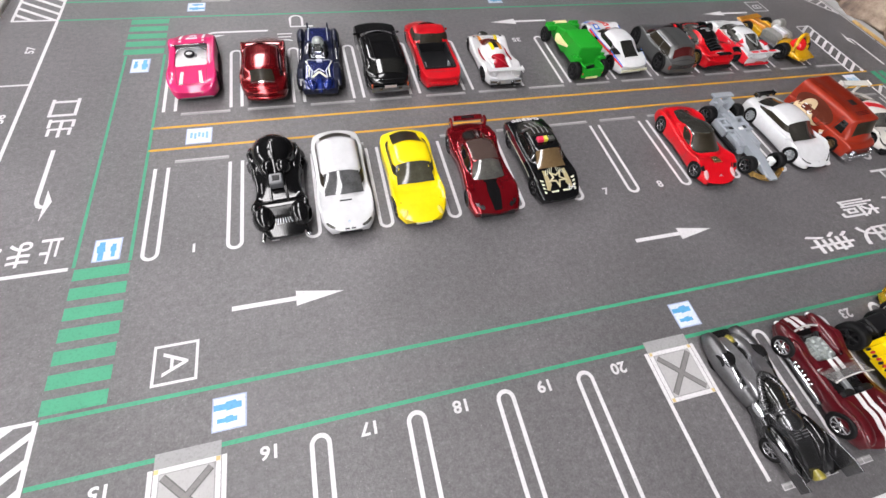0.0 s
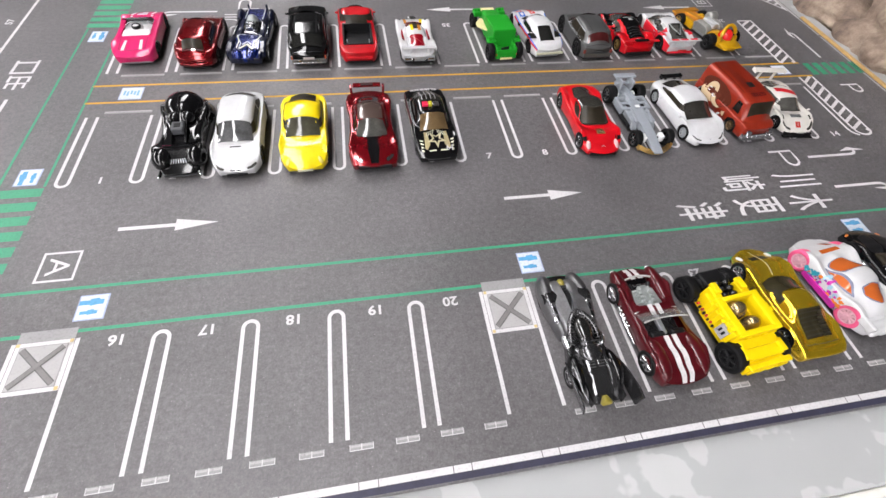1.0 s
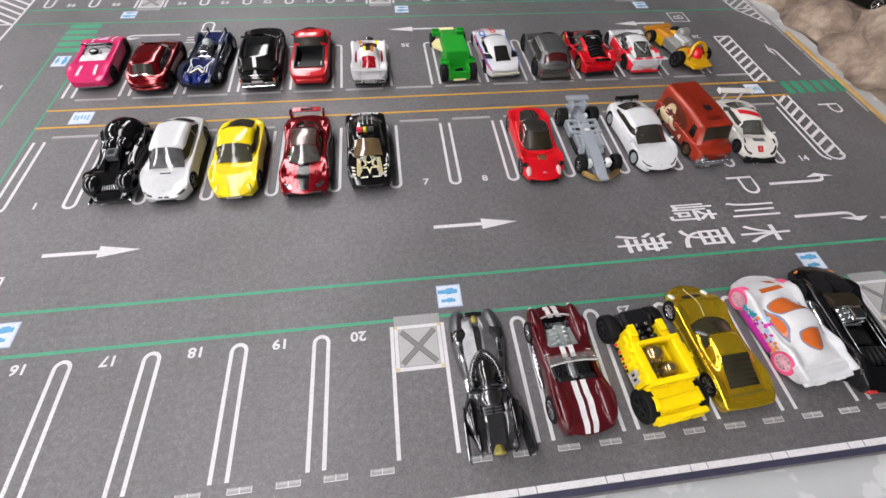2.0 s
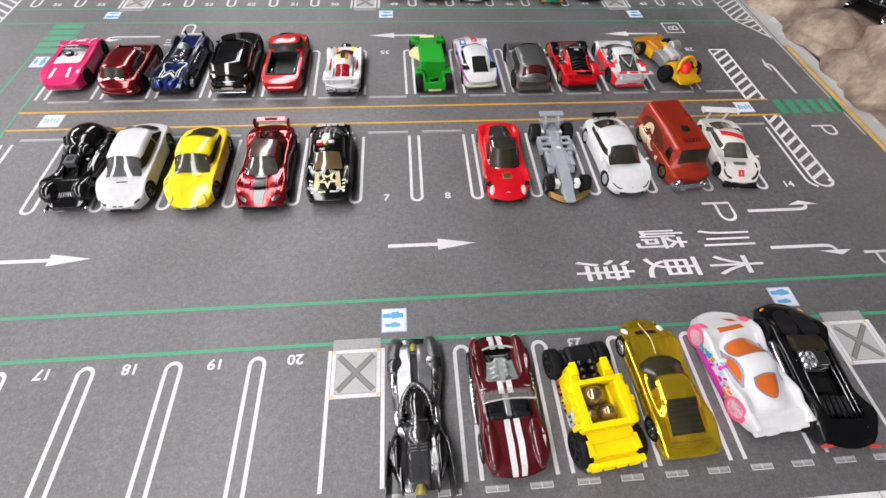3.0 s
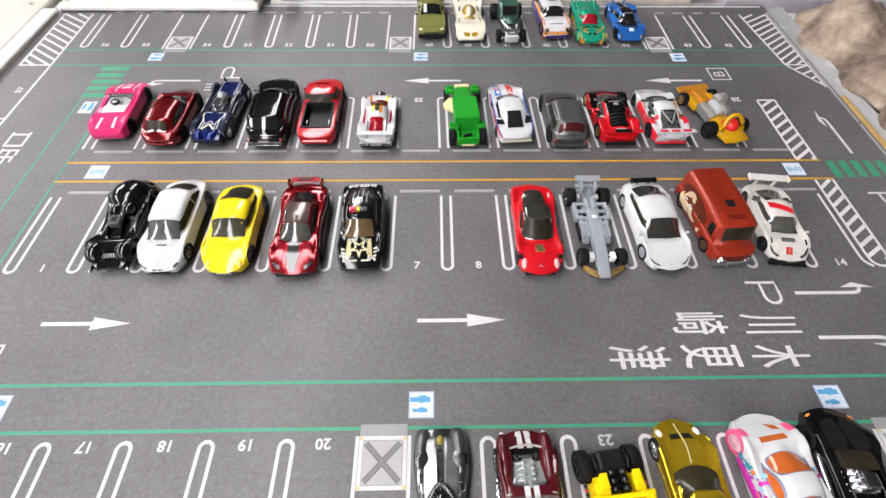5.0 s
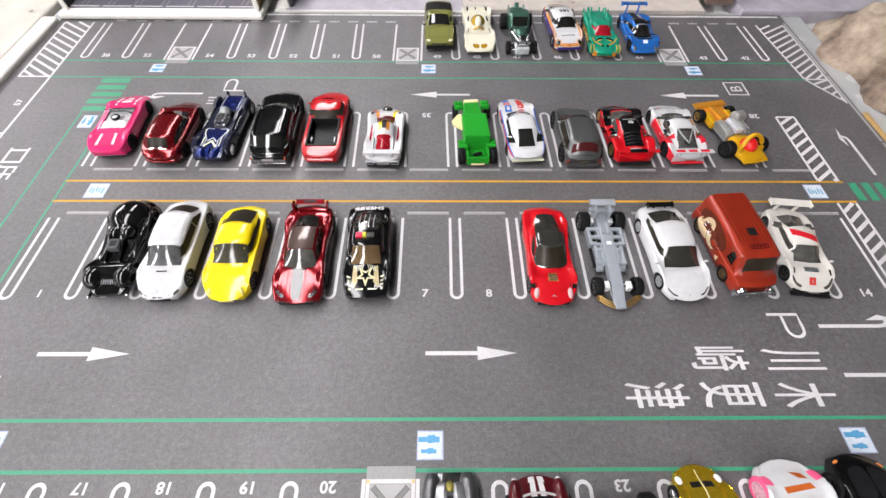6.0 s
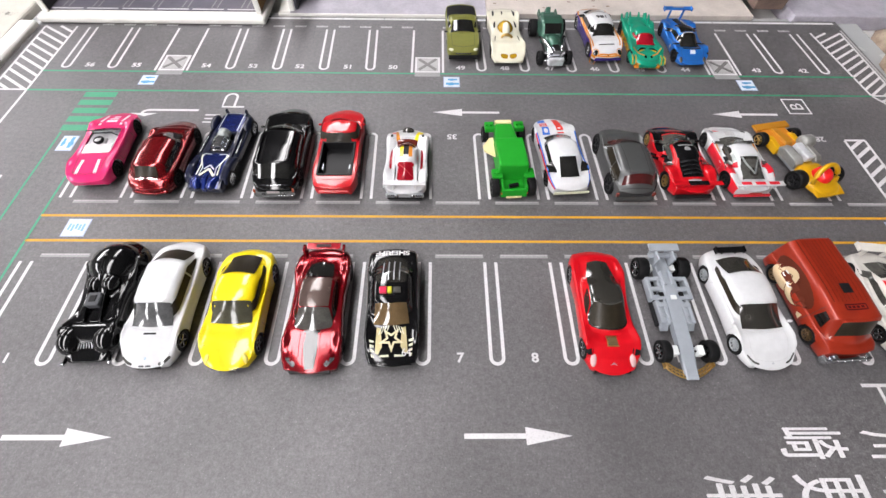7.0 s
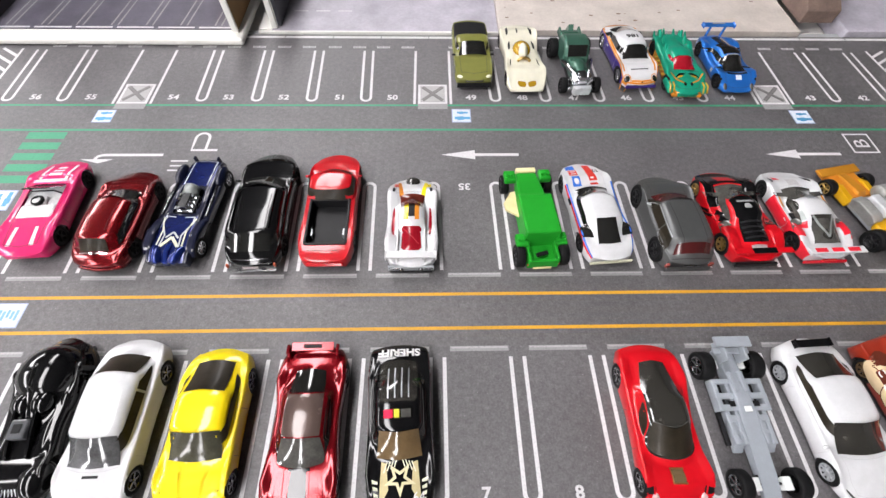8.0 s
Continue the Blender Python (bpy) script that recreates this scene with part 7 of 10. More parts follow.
def red_black_supercar():
    sp = spec(L=64, W=31, paint=C_RED, glass=M_PANEL_GREY, cab=(0.04, 0.40, 0.56, 0.78, 16.6, 0.66, 0.46), rim=M_GOLD_RIM, spokes=6, wheels=(0.2, 0.81, 5.6, 5.2, 5.0), quarter=0.2, no=("rear",), bow_f=4,
              top=[(0, 9), (0.05, 10.6), (0.25, 10.8), (0.7, 9.2), (0.9, 7.2), (1, 5)], belt=[(0, 9.2), (0.06, 10.8), (0.22, 11), (0.5, 8.8), (0.8, 9.4), (0.93, 7.2), (1, 5)],
              regions=[("engine_cover", C_BLACK, "black louvred engine cover", lambda s, g, u, X, Y, Z: g == 5 and 0.15 < s < 0.36 and abs(X) < 6.4, 0),
                       ("roof_panel", C_BLACK, "black roof", lambda s, g, u, X, Y, Z: g == 5 and 0.36 <= s < 0.575, 0),
                       ("nose_panel", C_BLACK, "black nose", lambda s, g, u, X, Y, Z: g in (3, 4, 5) and s > 0.79 and not (-4 < X < 6 and 0.82 < s < 0.92), 0),
                       ("door_panel", C_BLACK, "black door panel", lambda s, g, u, X, Y, Z: g in (3, 4) and 0.58 < s < 0.8, 0)])
    car, tree = toy_car("toy_sports_car", sp, "red and black toy track supercar with brass wheels", stand(0.4163, 0.1427, 1.8, 1.083, 1.030, 1.136), SECOND)
    for sx in (-1, 1):
        for py in (0.0, 3.4):
            drape_line(car, tree, "side_stripe", [(-8 + py, 11.0), (-2 + py, 8.0), (4 + py, 4.2)], 0.7, C_BLACK, "black side slash", lift=0.15, side=sx)
        drape(car, tree, "headlight", outline([(sx * 8.2, 22), (sx * 11.4, 18), (sx * 11.8, 21), (sx * 9.2, 26)]), M_DARK_CHROME, "dark chrome headlight", lift=0.2)
        drape_line(car, tree, "shoulder_crease", [(sx * 8.4, -8), (sx * 10.2, -18), (sx * 9.6, -28)], 0.4, C_RED, lift=0.5)
        drape(car, tree, "side_scoop", outline([(sx * 9.4, -6.5), (sx * 11.2, -5.0), (sx * 11.0, -1.5), (sx * 9.6, -1.0)]), M_BLACK_PLASTIC, lift=0.15)
        part("mirror", bm_box((sx * 13.2 - 1.2) * MM, 9 * MM, 11.0 * MM, (sx * 13.2 + 1.2) * MM, 10.6 * MM, 12.4 * MM, 0.4 * MM), C_BLACK, car)
    drape(car, tree, "roof_emblem", outline([(-1.8, -3.4), (1.8, -3.4), (1.2, -0.8), (-1.2, -0.8)]), M_GREY_INK, "pale emblem shape on the roof", lift=0.16)
    part("wing_centre", bm_box(-6 * MM, -30.6 * MM, 12.9 * MM, 6 * MM, -27.4 * MM, 13.5 * MM, 0.15 * MM), C_BLACK, car, "black middle of the wing")
    plate(car, "diffuser", 0, -32.0, 4.4, 22, 2.2, M_BLACK_PLASTIC, 1.4)
    for k in range(4):
        part("louvre", lay(bm_poly([rect(-6 * MM, (-21 + 3 * k) * MM, 6 * MM, (-19.8 + 3 * k) * MM)], 0), tree, 0.5), M_BLACK_PLASTIC, car)
    part("roof_print", lay(bm_poly([rect(-4.6 * MM, 0.6 * MM, 4.6 * MM, 1.8 * MM)], 0), tree), M_GREY_INK, car, "pale lettering bar on the roof")
    part("tail_print", lay(bm_poly([rect(-4 * MM, -27.5 * MM, 4 * MM, -24.5 * MM)], 0), tree), M_PALE_INK, car)
    wing(car, sp, 0.05, 12.2, 30, 3.4, C_RED, base_z=8, ends=False)


def white_red_racer():
    c_red = paint("racing_red_band", (0.62, 0.015, 0.03))
    sp = spec(L=64, W=31, paint=C_WHITE, glass=M_PANEL_GREY, rear_glass=M_PANEL_GREY, cab=(0.08, 0.34, 0.55, 0.74, 16.8, 0.70, 0.52), rim=M_BLACK_PLASTIC, wheels=(0.2, 0.8, 5.6, 5.2, 5.0), quarter=0.16, pillar_r=0.8,
              top=[(0, 9), (0.05, 10.6), (0.25, 10.6), (0.68, 9.8), (0.9, 7.4), (1, 5)], sill=[(0, 3), (1, 2.4)],
              regions=[("side_band", c_red, "red side band", lambda s, g, u, X, Y, Z: g in (0, 1, 2) and s < 0.7, 0), ("shoulder_band", c_red, "red shoulder band", lambda s, g, u, X, Y, Z: g == 3 and 0.16 < s < 0.26, 0)])
    car, tree = toy_car("toy_race_car", sp, "white and red toy touring racer with a striped wing", stand(0.4577, 0.1439, 1.5, 1.027, 1.016, 1.043), SECOND)
    wing(car, sp, 0.03, 13.0, 31, 4.2, C_WHITE, base_z=9, ends=False)
    for k in (-1, 0, 1):
        part("wing_stripe", bm_box((k * 9 - 3.2) * MM, -31.6 * MM, 13.75 * MM, (k * 9 + 3.2) * MM, -28.8 * MM, 14.0 * MM), c_red, car, "red wing stripe")
    # glazed engine bay with white struts, scoops and shoulder bands
    drape(car, tree, "engine_window", outline([(-7.2, -23), (-7.2, -23), (7.2, -23), (7.2, -23), (6.0, -8.6), (6.0, -8.6), (-6.0, -8.6), (-6.0, -8.6)]), M_PANEL_SMOKY, "smoked engine window", lift=0.22)
    for sx in (-1, 1):
        drape_line(car, tree, "strut", [(sx * 5.4, -9.2), (0, -21.5)], 0.55, M_ZINC_PALE, "pale grey strut", lift=0.6)
        drape_line(car, tree, "strut", [(sx * 6.6, -9.0), (sx * 7.6, -22.5)], 0.6, C_WHITE, lift=0.5)
        drape(car, tree, "shoulder_patch", [(sx * 8.0, -10.6), (sx * 12.6, -9.6), (sx * 12.8, -5.6), (sx * 8.4, -4.6)], M_ZINC_PALE, "pale grey shoulder patch", lift=0.2)
        drape(car, tree, "shoulder_band", [(sx * 7.8, -15.0), (sx * 14.2, -14.2), (sx * 14.2, -10.8), (sx * 7.8, -11.2)], c_red, "red shoulder band", lift=0.24)
        part("side_scoop", bm_box((sx * 11.0 - 1.6) * MM, -8.0 * MM, 9.4 * MM, (sx * 11.0 + 1.6) * MM, -3.4 * MM, 11.6 * MM, 0.5 * MM), M_BLACK_PLASTIC, car, "black side scoop")
        drape(car, tree, "side_window", outline([(sx * 8.6, 6.5), (sx * 8.6, 6.5), (sx * 10.4, 3), (sx * 10.4, -2.5), (sx * 9.0, -3.4), (sx * 8.2, 0)]), M_PANEL_SMOKY, "smoked side window", lift=0.26)
        drape(car, tree, "door_print", [(sx * 12.4, 1.0), (sx * 13.6, 1.0), (sx * 13.4, 8.5), (sx * 12.4, 8.5)], C_ORANGE, "orange door print", lift=0.25)
        drape(car, tree, "headlight", outline([(sx * 9.6, 22), (sx * 11.6, 19), (sx * 12.0, 21), (sx * 10.0, 25.5)]), M_PANEL_DARK, lift=0.2)
        part("tail_wing_post", bm_prism([(-31, 9), (-27, 10), (-28.2, 13.2), (-31, 13.2)], 0.9, Matrix.Diagonal((MM, MM, MM, 1)) @ Matrix.Translation((sx * 11.5, 0, 0)), 0.15), C_WHITE, car)
    drape(car, tree, "hood_print", [(-2.6, 17), (4.2, 17), (3.8, 22), (-2.4, 22)], M_PALE_INK, "pale print block on the hood", lift=0.16)
    plate(car, "diffuser", 0, -31.8, 3.9, 24, 1.6, c_red, 1.2)
    part("roof_hatch", lay(bm_poly([rect(-2 * MM, 2.5 * MM, 5.5 * MM, 6.5 * MM)], 0), tree), M_GREY_METAL, car)
    part("nose_print", lay(bm_poly([[(-9 * MM, 22 * MM), (-5 * MM, 22 * MM), (-7.5 * MM, 26 * MM)]], 0), tree), c_red, car)
    plate(car, "exhaust", 2, -31.4, 5.0, 8, 1.0, M_LAMP_RED, 1.0)


C_HONEY = paint("honey_yellow_paint", (0.55, 0.30, 0.006), 0.1)


M_ENGINE_GREY = surface("bare_grey_engine_plastic", (0.30, 0.30, 0.285), 0.38, 0.35, vary=0.2, scale=200)


def orange_rod():
    car = thing("toy_hot_rod", "orange and yellow toy hot rod with a red dome", "toy car", SECOND, m=stand(0.5026, 0.1442, 11.0, 1.083, 1.075, 0.996))
    part("nose_ridge", bm_prism([(10, 7.6), (12, 10.4), (24, 9.2), (30, 7.4)], 5, Matrix.Diagonal((MM, MM, MM, 1)), 0.6), C_AMBER, car)
    part("nose", bm_prism([(10, 3.4), (10, 8.6), (31, 7.4), (33, 5.4), (33, 3.4)], 19, Matrix.Diagonal((MM, MM, MM, 1)), 1.0), C_ORANGE, car)
    part("front_wing", bm_box(-13 * MM, 27 * MM, 6.8 * MM, 13 * MM, 33 * MM, 8.6 * MM, 0.7 * MM), C_AMBER, car, "amber front wing")
    for sx in (-1, 1):
        part("side_pod", bm_prism([(8, 3.0), (8, 8.6), (19, 9.6), (25, 6), (25, 3)], 3.4, Matrix.Diagonal((MM, MM, MM, 1)) @ Matrix.Translation((sx * 8.2, 0, 0)), 0.6), C_HONEY, car)
    part("frame", bm_box(-7.5 * MM, -14 * MM, 3 * MM, 7.5 * MM, 12 * MM, 6.6 * MM, 0.6 * MM), M_GREY_METAL, car)
    # finned grey engine banks and a wide intake drum
    S = Matrix.Diagonal((MM, MM, MM, 1))
    for sx in (-1, 1):
        part("cylinder_bank", bm_prism([(-8, 6), (-8, 11.4), (-5, 13.4), (5, 13.4), (9, 11.0), (9, 6)], 5.4, S @ Matrix.Translation((sx * 4.2, 0, 0)) @ Matrix.Rotation(radians(sx * 14), 4, "Y"), 0.7), M_ENGINE_GREY, car, "bare grey cylinder bank")
        for q in range(6):
            part("cooling_fin", bm_box((sx * 7.0 - 1.6) * MM, (-6.6 + 2.4 * q) * MM, 6.4 * MM, (sx * 7.0 + 1.6) * MM, (-5.7 + 2.4 * q) * MM, 11.6 * MM, 0.2 * MM, 1), M_ENGINE_GREY, car)
    part("valve_cover", bm_box(-2.6 * MM, -7 * MM, 10 * MM, 2.6 * MM, 7 * MM, 14.6 * MM, 0.9 * MM), M_GRILLE, car, "bright engine cover")
    part("intake_drum", bm_lathe([(0.02, -4.2), (3.6, -4.0), (4.4, -3.0), (4.4, 3.0), (3.4, 4.2), (2.6, 3.0), (0.02, 2.6)], 20, "x", m=Matrix.Translation((8.4 * MM, 8.5 * MM, 12.4 * MM)) @ S), M_ENGINE_GREY, car, "round grey intake drum", True)
    # broad tail that narrows to a beak, with a flat deck under the dome
    bm = bmesh.new()
    rings = []
    for yy, hw_, zt in ((-6, 6.0, 9.6), (-10, 8.6, 10.6), (-16, 10.0, 11.0), (-22, 10.2, 10.8), (-27, 9.4, 9.8), (-30.5, 7.0, 8.6), (-32.4, 3.6, 7.4)):
        rings.append([bm.verts.new(Vector((hw_ * math.copysign(abs(math.cos(q)) ** 0.6, math.cos(q)), yy, 6.6 + (zt - 6.6 if math.sin(q) > 0 else 2.4) * math.copysign(abs(math.sin(q)) ** 0.6, math.sin(q)))) * MM) for q in [2 * math.pi * k / 24 for k in range(24)]])
    for ra, rb_ in zip(rings, rings[1:]):
        for q in range(24):
            bm.faces.new((ra[q], ra[(q + 1) % 24], rb_[(q + 1) % 24], rb_[q]))
    bm.faces.new(rings[0])
    bm.faces.new(rings[-1])
    bmesh.ops.recalc_face_normals(bm, faces=bm.faces)
    part("tail", bm, C_HONEY, car, "rounded yellow tail body", True)
    part("tail_lip", bm_prism([(-33, 6.2), (-33, 7.2), (-26, 8.8), (-24, 6.2)], 19, S, 0.5), C_HONEY, car)
    part("dome", bm_ball((0, -19.5 * MM, 10.5 * MM), (5.6 * MM, 6.2 * MM, 6.8 * MM)), paint("red_dome", (0.65, 0.015, 0.015), 0, 0.25), car, "red rounded dome", smooth=True)
    part("hoop", bm_tube([(8.2 * MM * math.cos(math.pi * k / 14), (-23.5 + 5.0 * math.sin(math.pi * k / 14)) * MM, (9 + 11.4 * math.sin(math.pi * k / 14)) * MM) for k in range(15)], 1.5 * MM, 10), C_HONEY, car, "yellow hoop over the dome", True)
    for sx in (-1, 1):
        wheel(car, sx * 12.6, -17, 6.6, 6, sx, M_BLACK_PLASTIC)
        wheel(car, sx * 12.2, 21, 5.4, 4.6, sx, M_GOLD_RIM)


# ---- back row, noses towards the front of the mat ----


def olive_pickup():
    sp = spec(L=66, W=28.5, paint=C_OLIVE, windows=False, cabsoft=0.7, crown=0.6, cab=(0.37, 0.40, 0.555, 0.68, 19.6, 0.90, 0.76), top=[(0, 13.5), (0.34, 13.5), (0.7, 12.8), (0.9, 11.6), (1, 9)], belt=[(0, 12.6), (0.34, 12.6), (0.7, 12), (0.92, 10.6), (1, 8)], wid=[(0, 0.92), (0.05, 0.98), (0.2, 1), (0.85, 1), (0.95, 0.95), (1, 0.84)], mirrors=(0.66, 13.6), mirror_paint=M_BLACK_PLASTIC, wheels=(0.2, 0.8, 5.6, 5.6, 4.4), bow_f=2,
              regions=[("bed_cover", M_BLACK_PLASTIC, "black bed cover", lambda s, g, u, X, Y, Z: g in (4, 5) and 0.03 < s < 0.36, 0)])
    car, tree = toy_car("toy_pickup", sp, "olive green toy pickup with a black bed cover", stand(0.2678, 0.2968, -178.9, 1.010, 1.031, 1.038), BACK, category="toy pickup")
    drape(car, tree, "windshield", outline([(-8.4, 3.4), (-8.4, 3.4), (0, 3.9), (8.4, 3.4), (8.4, 3.4), (10.6, 10.4), (10.6, 10.4), (0, 11.6), (-10.6, 10.4), (-10.6, 10.4)]), M_PANEL_DARK, "dark windshield")
    drape_line(car, tree, "hood_seam", [(-10, 12.5), (-9.4, 27), (0, 28.4), (9.4, 27), (10, 12.5)], 0.12, M_SEAM)
    for sx in (-1, 1):
        drape(car, tree, "side_window", [(-6.6, 14.2), (6.4, 14.2), (3.0, 17.8), (-5.6, 18.0)], M_PANEL_DARK, side=sx)
    lamps(car, sp, tree, 0.955, 10.5, (2.2, 1.2), M_OFFPLATE)
    plate(car, "grille", 0, 32.0, 8.0, 13, 2.0, M_DARK_CHROME, 1.4)
    plate(car, "front_bumper", 0, 32.6, 4.6, 25, 3.0, M_BLACK_PLASTIC, 2.0)


def cream_racer():
    sp = spec(L=67, W=29.5, paint=C_CREAM, cab=None, top=[(0, 9.6), (0.08, 11.6), (0.4, 11.4), (0.7, 9.8), (0.88, 8.4), (0.96, 6.6), (1, 5)], belt=[(0, 9.8), (0.14, 12.6), (0.3, 11.4), (0.5, 9.2), (0.8, 11.2), (0.93, 7.8), (1, 5)],
              wid=[(0, 0.82), (0.1, 0.97), (0.2, 1.0), (0.45, 0.84), (0.6, 0.88), (0.8, 1.0), (0.93, 0.94), (1, 0.80)], wheels=(0.18, 0.8, 5.8, 5.2, 5.0), rim=M_BLACK_PLASTIC, bow_f=3)
    car, tree = toy_car("toy_race_car", sp, "cream toy le mans style racer with yellow windows", stand(0.3064, 0.2933, -178.8, 1.048, 1.124, 1.063), BACK)
    amber = paint("amber_canopy_plastic", (0.34, 0.20, 0.012), 0.1, 0.2)
    part("canopy", bm_ball((0, -3.0 * MM, 10.2 * MM), (6.8 * MM, 7.6 * MM, 5.6 * MM)), amber, car, "amber plastic canopy", smooth=True)
    part("intake", bm_ball((0, 1.6 * MM, 12.2 * MM), (3.2 * MM, 6.4 * MM, 5.2 * MM)), C_CREAM, car, "cream intake hump", smooth=True)
    part("intake_ring", bm_tube([(4.2 * math.cos(a) * MM, (9.4 - 0.6 * math.sin(a)) * MM, (10.2 + 2.2 * math.sin(a)) * MM) for a in [math.pi * q / 10 for q in range(11)]], 1.0 * MM, 8), M_GOLD_RIM, car, "gold intake ring", True)
    for sx in (-1, 1):
        drape(car, tree, "nose_light", outline([(sx * 1.0, 28.0), (sx * 5.6, 27.0), (sx * 6.6, 28.6), (sx * 5.2, 30.6), (sx * 1.4, 31.0)]), amber, "amber nose light", lift=0.2)
        drape(car, tree, "vent", outline([(sx * 9.0, 7), (sx * 10.0, 9), (sx * 10.6, 15), (sx * 9.8, 13)]), M_BLACK_PLASTIC, "black slit in the fender", lift=0.15)
        drape(car, tree, "vent", outline([(sx * 8.0, -11), (sx * 9.6, -8), (sx * 9.6, -3), (sx * 8.4, -4)]), M_BLACK_PLASTIC, lift=0.15)
        drape(car, tree, "vent", outline([(sx * 8.0, -27), (sx * 9.8, -24), (sx * 9.6, -18), (sx * 8.2, -20)]), M_BLACK_PLASTIC, lift=0.15)
        drape_line(car, tree, "fender_crease", [(sx * 6.6, -28), (sx * 6.2, -14), (sx * 7.6, 0), (sx * 7.2, 14), (sx * 8.2, 26)], 0.3, C_CREAM, lift=0.45)
    drape(car, tree, "vent", outline([(0.6, -26), (1.6, -25), (1.6, -20), (0.6, -21)]), M_BLACK_PLASTIC, lift=0.15)


M_GRILLE = surface("bright_silver_plastic", (0.60, 0.61, 0.63), 0.35, 0.3, 0.3, vary=0.15, scale=200)
C_CLAW = paint("dull_yellow_claw", (0.40, 0.27, 0.02))


def green_rod():
    car = thing("toy_hot_rod", "dark green toy hot rod with chrome engine", "toy car", BACK, m=stand(0.3460, 0.2860, -178.5, 1.020, 1.038, 1.046))
    part("cab", bm_prism([(-20, 5), (-20, 14), (-18, 18.5), (-14, 21.0), (-6, 21.6), (-2, 20.6), (3, 14), (4, 5)], 19, Matrix.Diagonal((MM, MM, MM, 1)), 2.4), C_DGREEN, car, smooth=False)
    part("windshield", bm_prism([(-1.2, 20.4), (-0.6, 20.4), (3.2, 14.2), (2.6, 14.2)], 14, Matrix.Diagonal((MM, MM, MM, 1))), M_PANEL_DARK, car)
    part("hood", bm_prism([(2, 5), (2, 13.4), (18, 11.6), (20, 5)], 13, Matrix.Diagonal((MM, MM, MM, 1)), 1.6), C_DGREEN, car)
    part("tail", bm_prism([(-30, 8), (-28, 16), (-20, 18), (-18, 8)], 13, Matrix.Diagonal((MM, MM, MM, 1)), 2.0), C_DGREEN, car)
    part("tail_spike", bm_prism([(-31, 14), (-26, 21), (-22, 16)], 4, Matrix.Diagonal((MM, MM, MM, 1)), 0.5), C_DGREEN, car)
    engine(car, 0, 23, 3.4, 14, 10, 11)
    part("long_pipe", bm_tube([(4.0 * MM, 24 * MM, 13 * MM), (8.0 * MM, 15 * MM, 14 * MM), (10.6 * MM, 9 * MM, 14.4 * MM)], 1.3 * MM, 10), M_CHROME, car, "long chrome pipe", True)
    part("axle_beam", bm_tube([(-11 * MM, 27 * MM, 5.6 * MM), (11 * MM, 27 * MM, 5.6 * MM)], 1.1 * MM, 10), M_CHROME, car, smooth=True)
    part("hood_dome", bm_ball((0, 10 * MM, 11.4 * MM), (5.6 * MM, 8 * MM, 3.6 * MM)), C_DGREEN, car, smooth=True)
    for sx in (-1, 1):
        part("tail_fin", bm_prism([(-31, 12), (-29, 17.5), (-22, 17), (-18, 12)], 1.4, Matrix.Diagonal((MM, MM, MM, 1)) @ Matrix.Translation((sx * 7.4, 0, 0)), 0.4), C_DGREEN, car)
    part("grille", bm_box(-6.5 * MM, 28 * MM, 3 * MM, 6.5 * MM, 31 * MM, 9 * MM, 0.8 * MM), M_GRILLE, car, "bright silver grille")
    for k in range(5):
        part("grille_rib", bm_box((-5.4 + 2.4 * k) * MM, 30.6 * MM, 3.4 * MM, (-4.2 + 2.4 * k) * MM, 31.6 * MM, 8.6 * MM, 0.2 * MM), M_GRILLE, car)
    part("frame", bm_box(-6.5 * MM, -28 * MM, 3 * MM, 6.5 * MM, 27 * MM, 5.6 * MM, 0.5 * MM), M_BLACK_PLASTIC, car)
    for sx in (-1, 1):
        part("exhaust", bm_tube([(sx * 3.4 * MM, 25 * MM, 13 * MM), (sx * 7.0 * MM, 16 * MM, 12.6 * MM), (sx * 10.6 * MM, 4 * MM, 12.0 * MM)], 1.2 * MM, 8), M_CHROME, car, smooth=True)
        wheel(car, sx * 12.2, -19, 6.8, 6.4, sx, M_BLACK_PLASTIC)
        wheel(car, sx * 12.0, 23, 5.4, 4.4, sx, M_BLACK_PLASTIC)
        part("axle_bar", bm_tube([(sx * 2 * MM, 23 * MM, 5.4 * MM), (sx * 11 * MM, 23 * MM, 5.4 * MM)], 0.8 * MM, 8), M_CHROME, car)


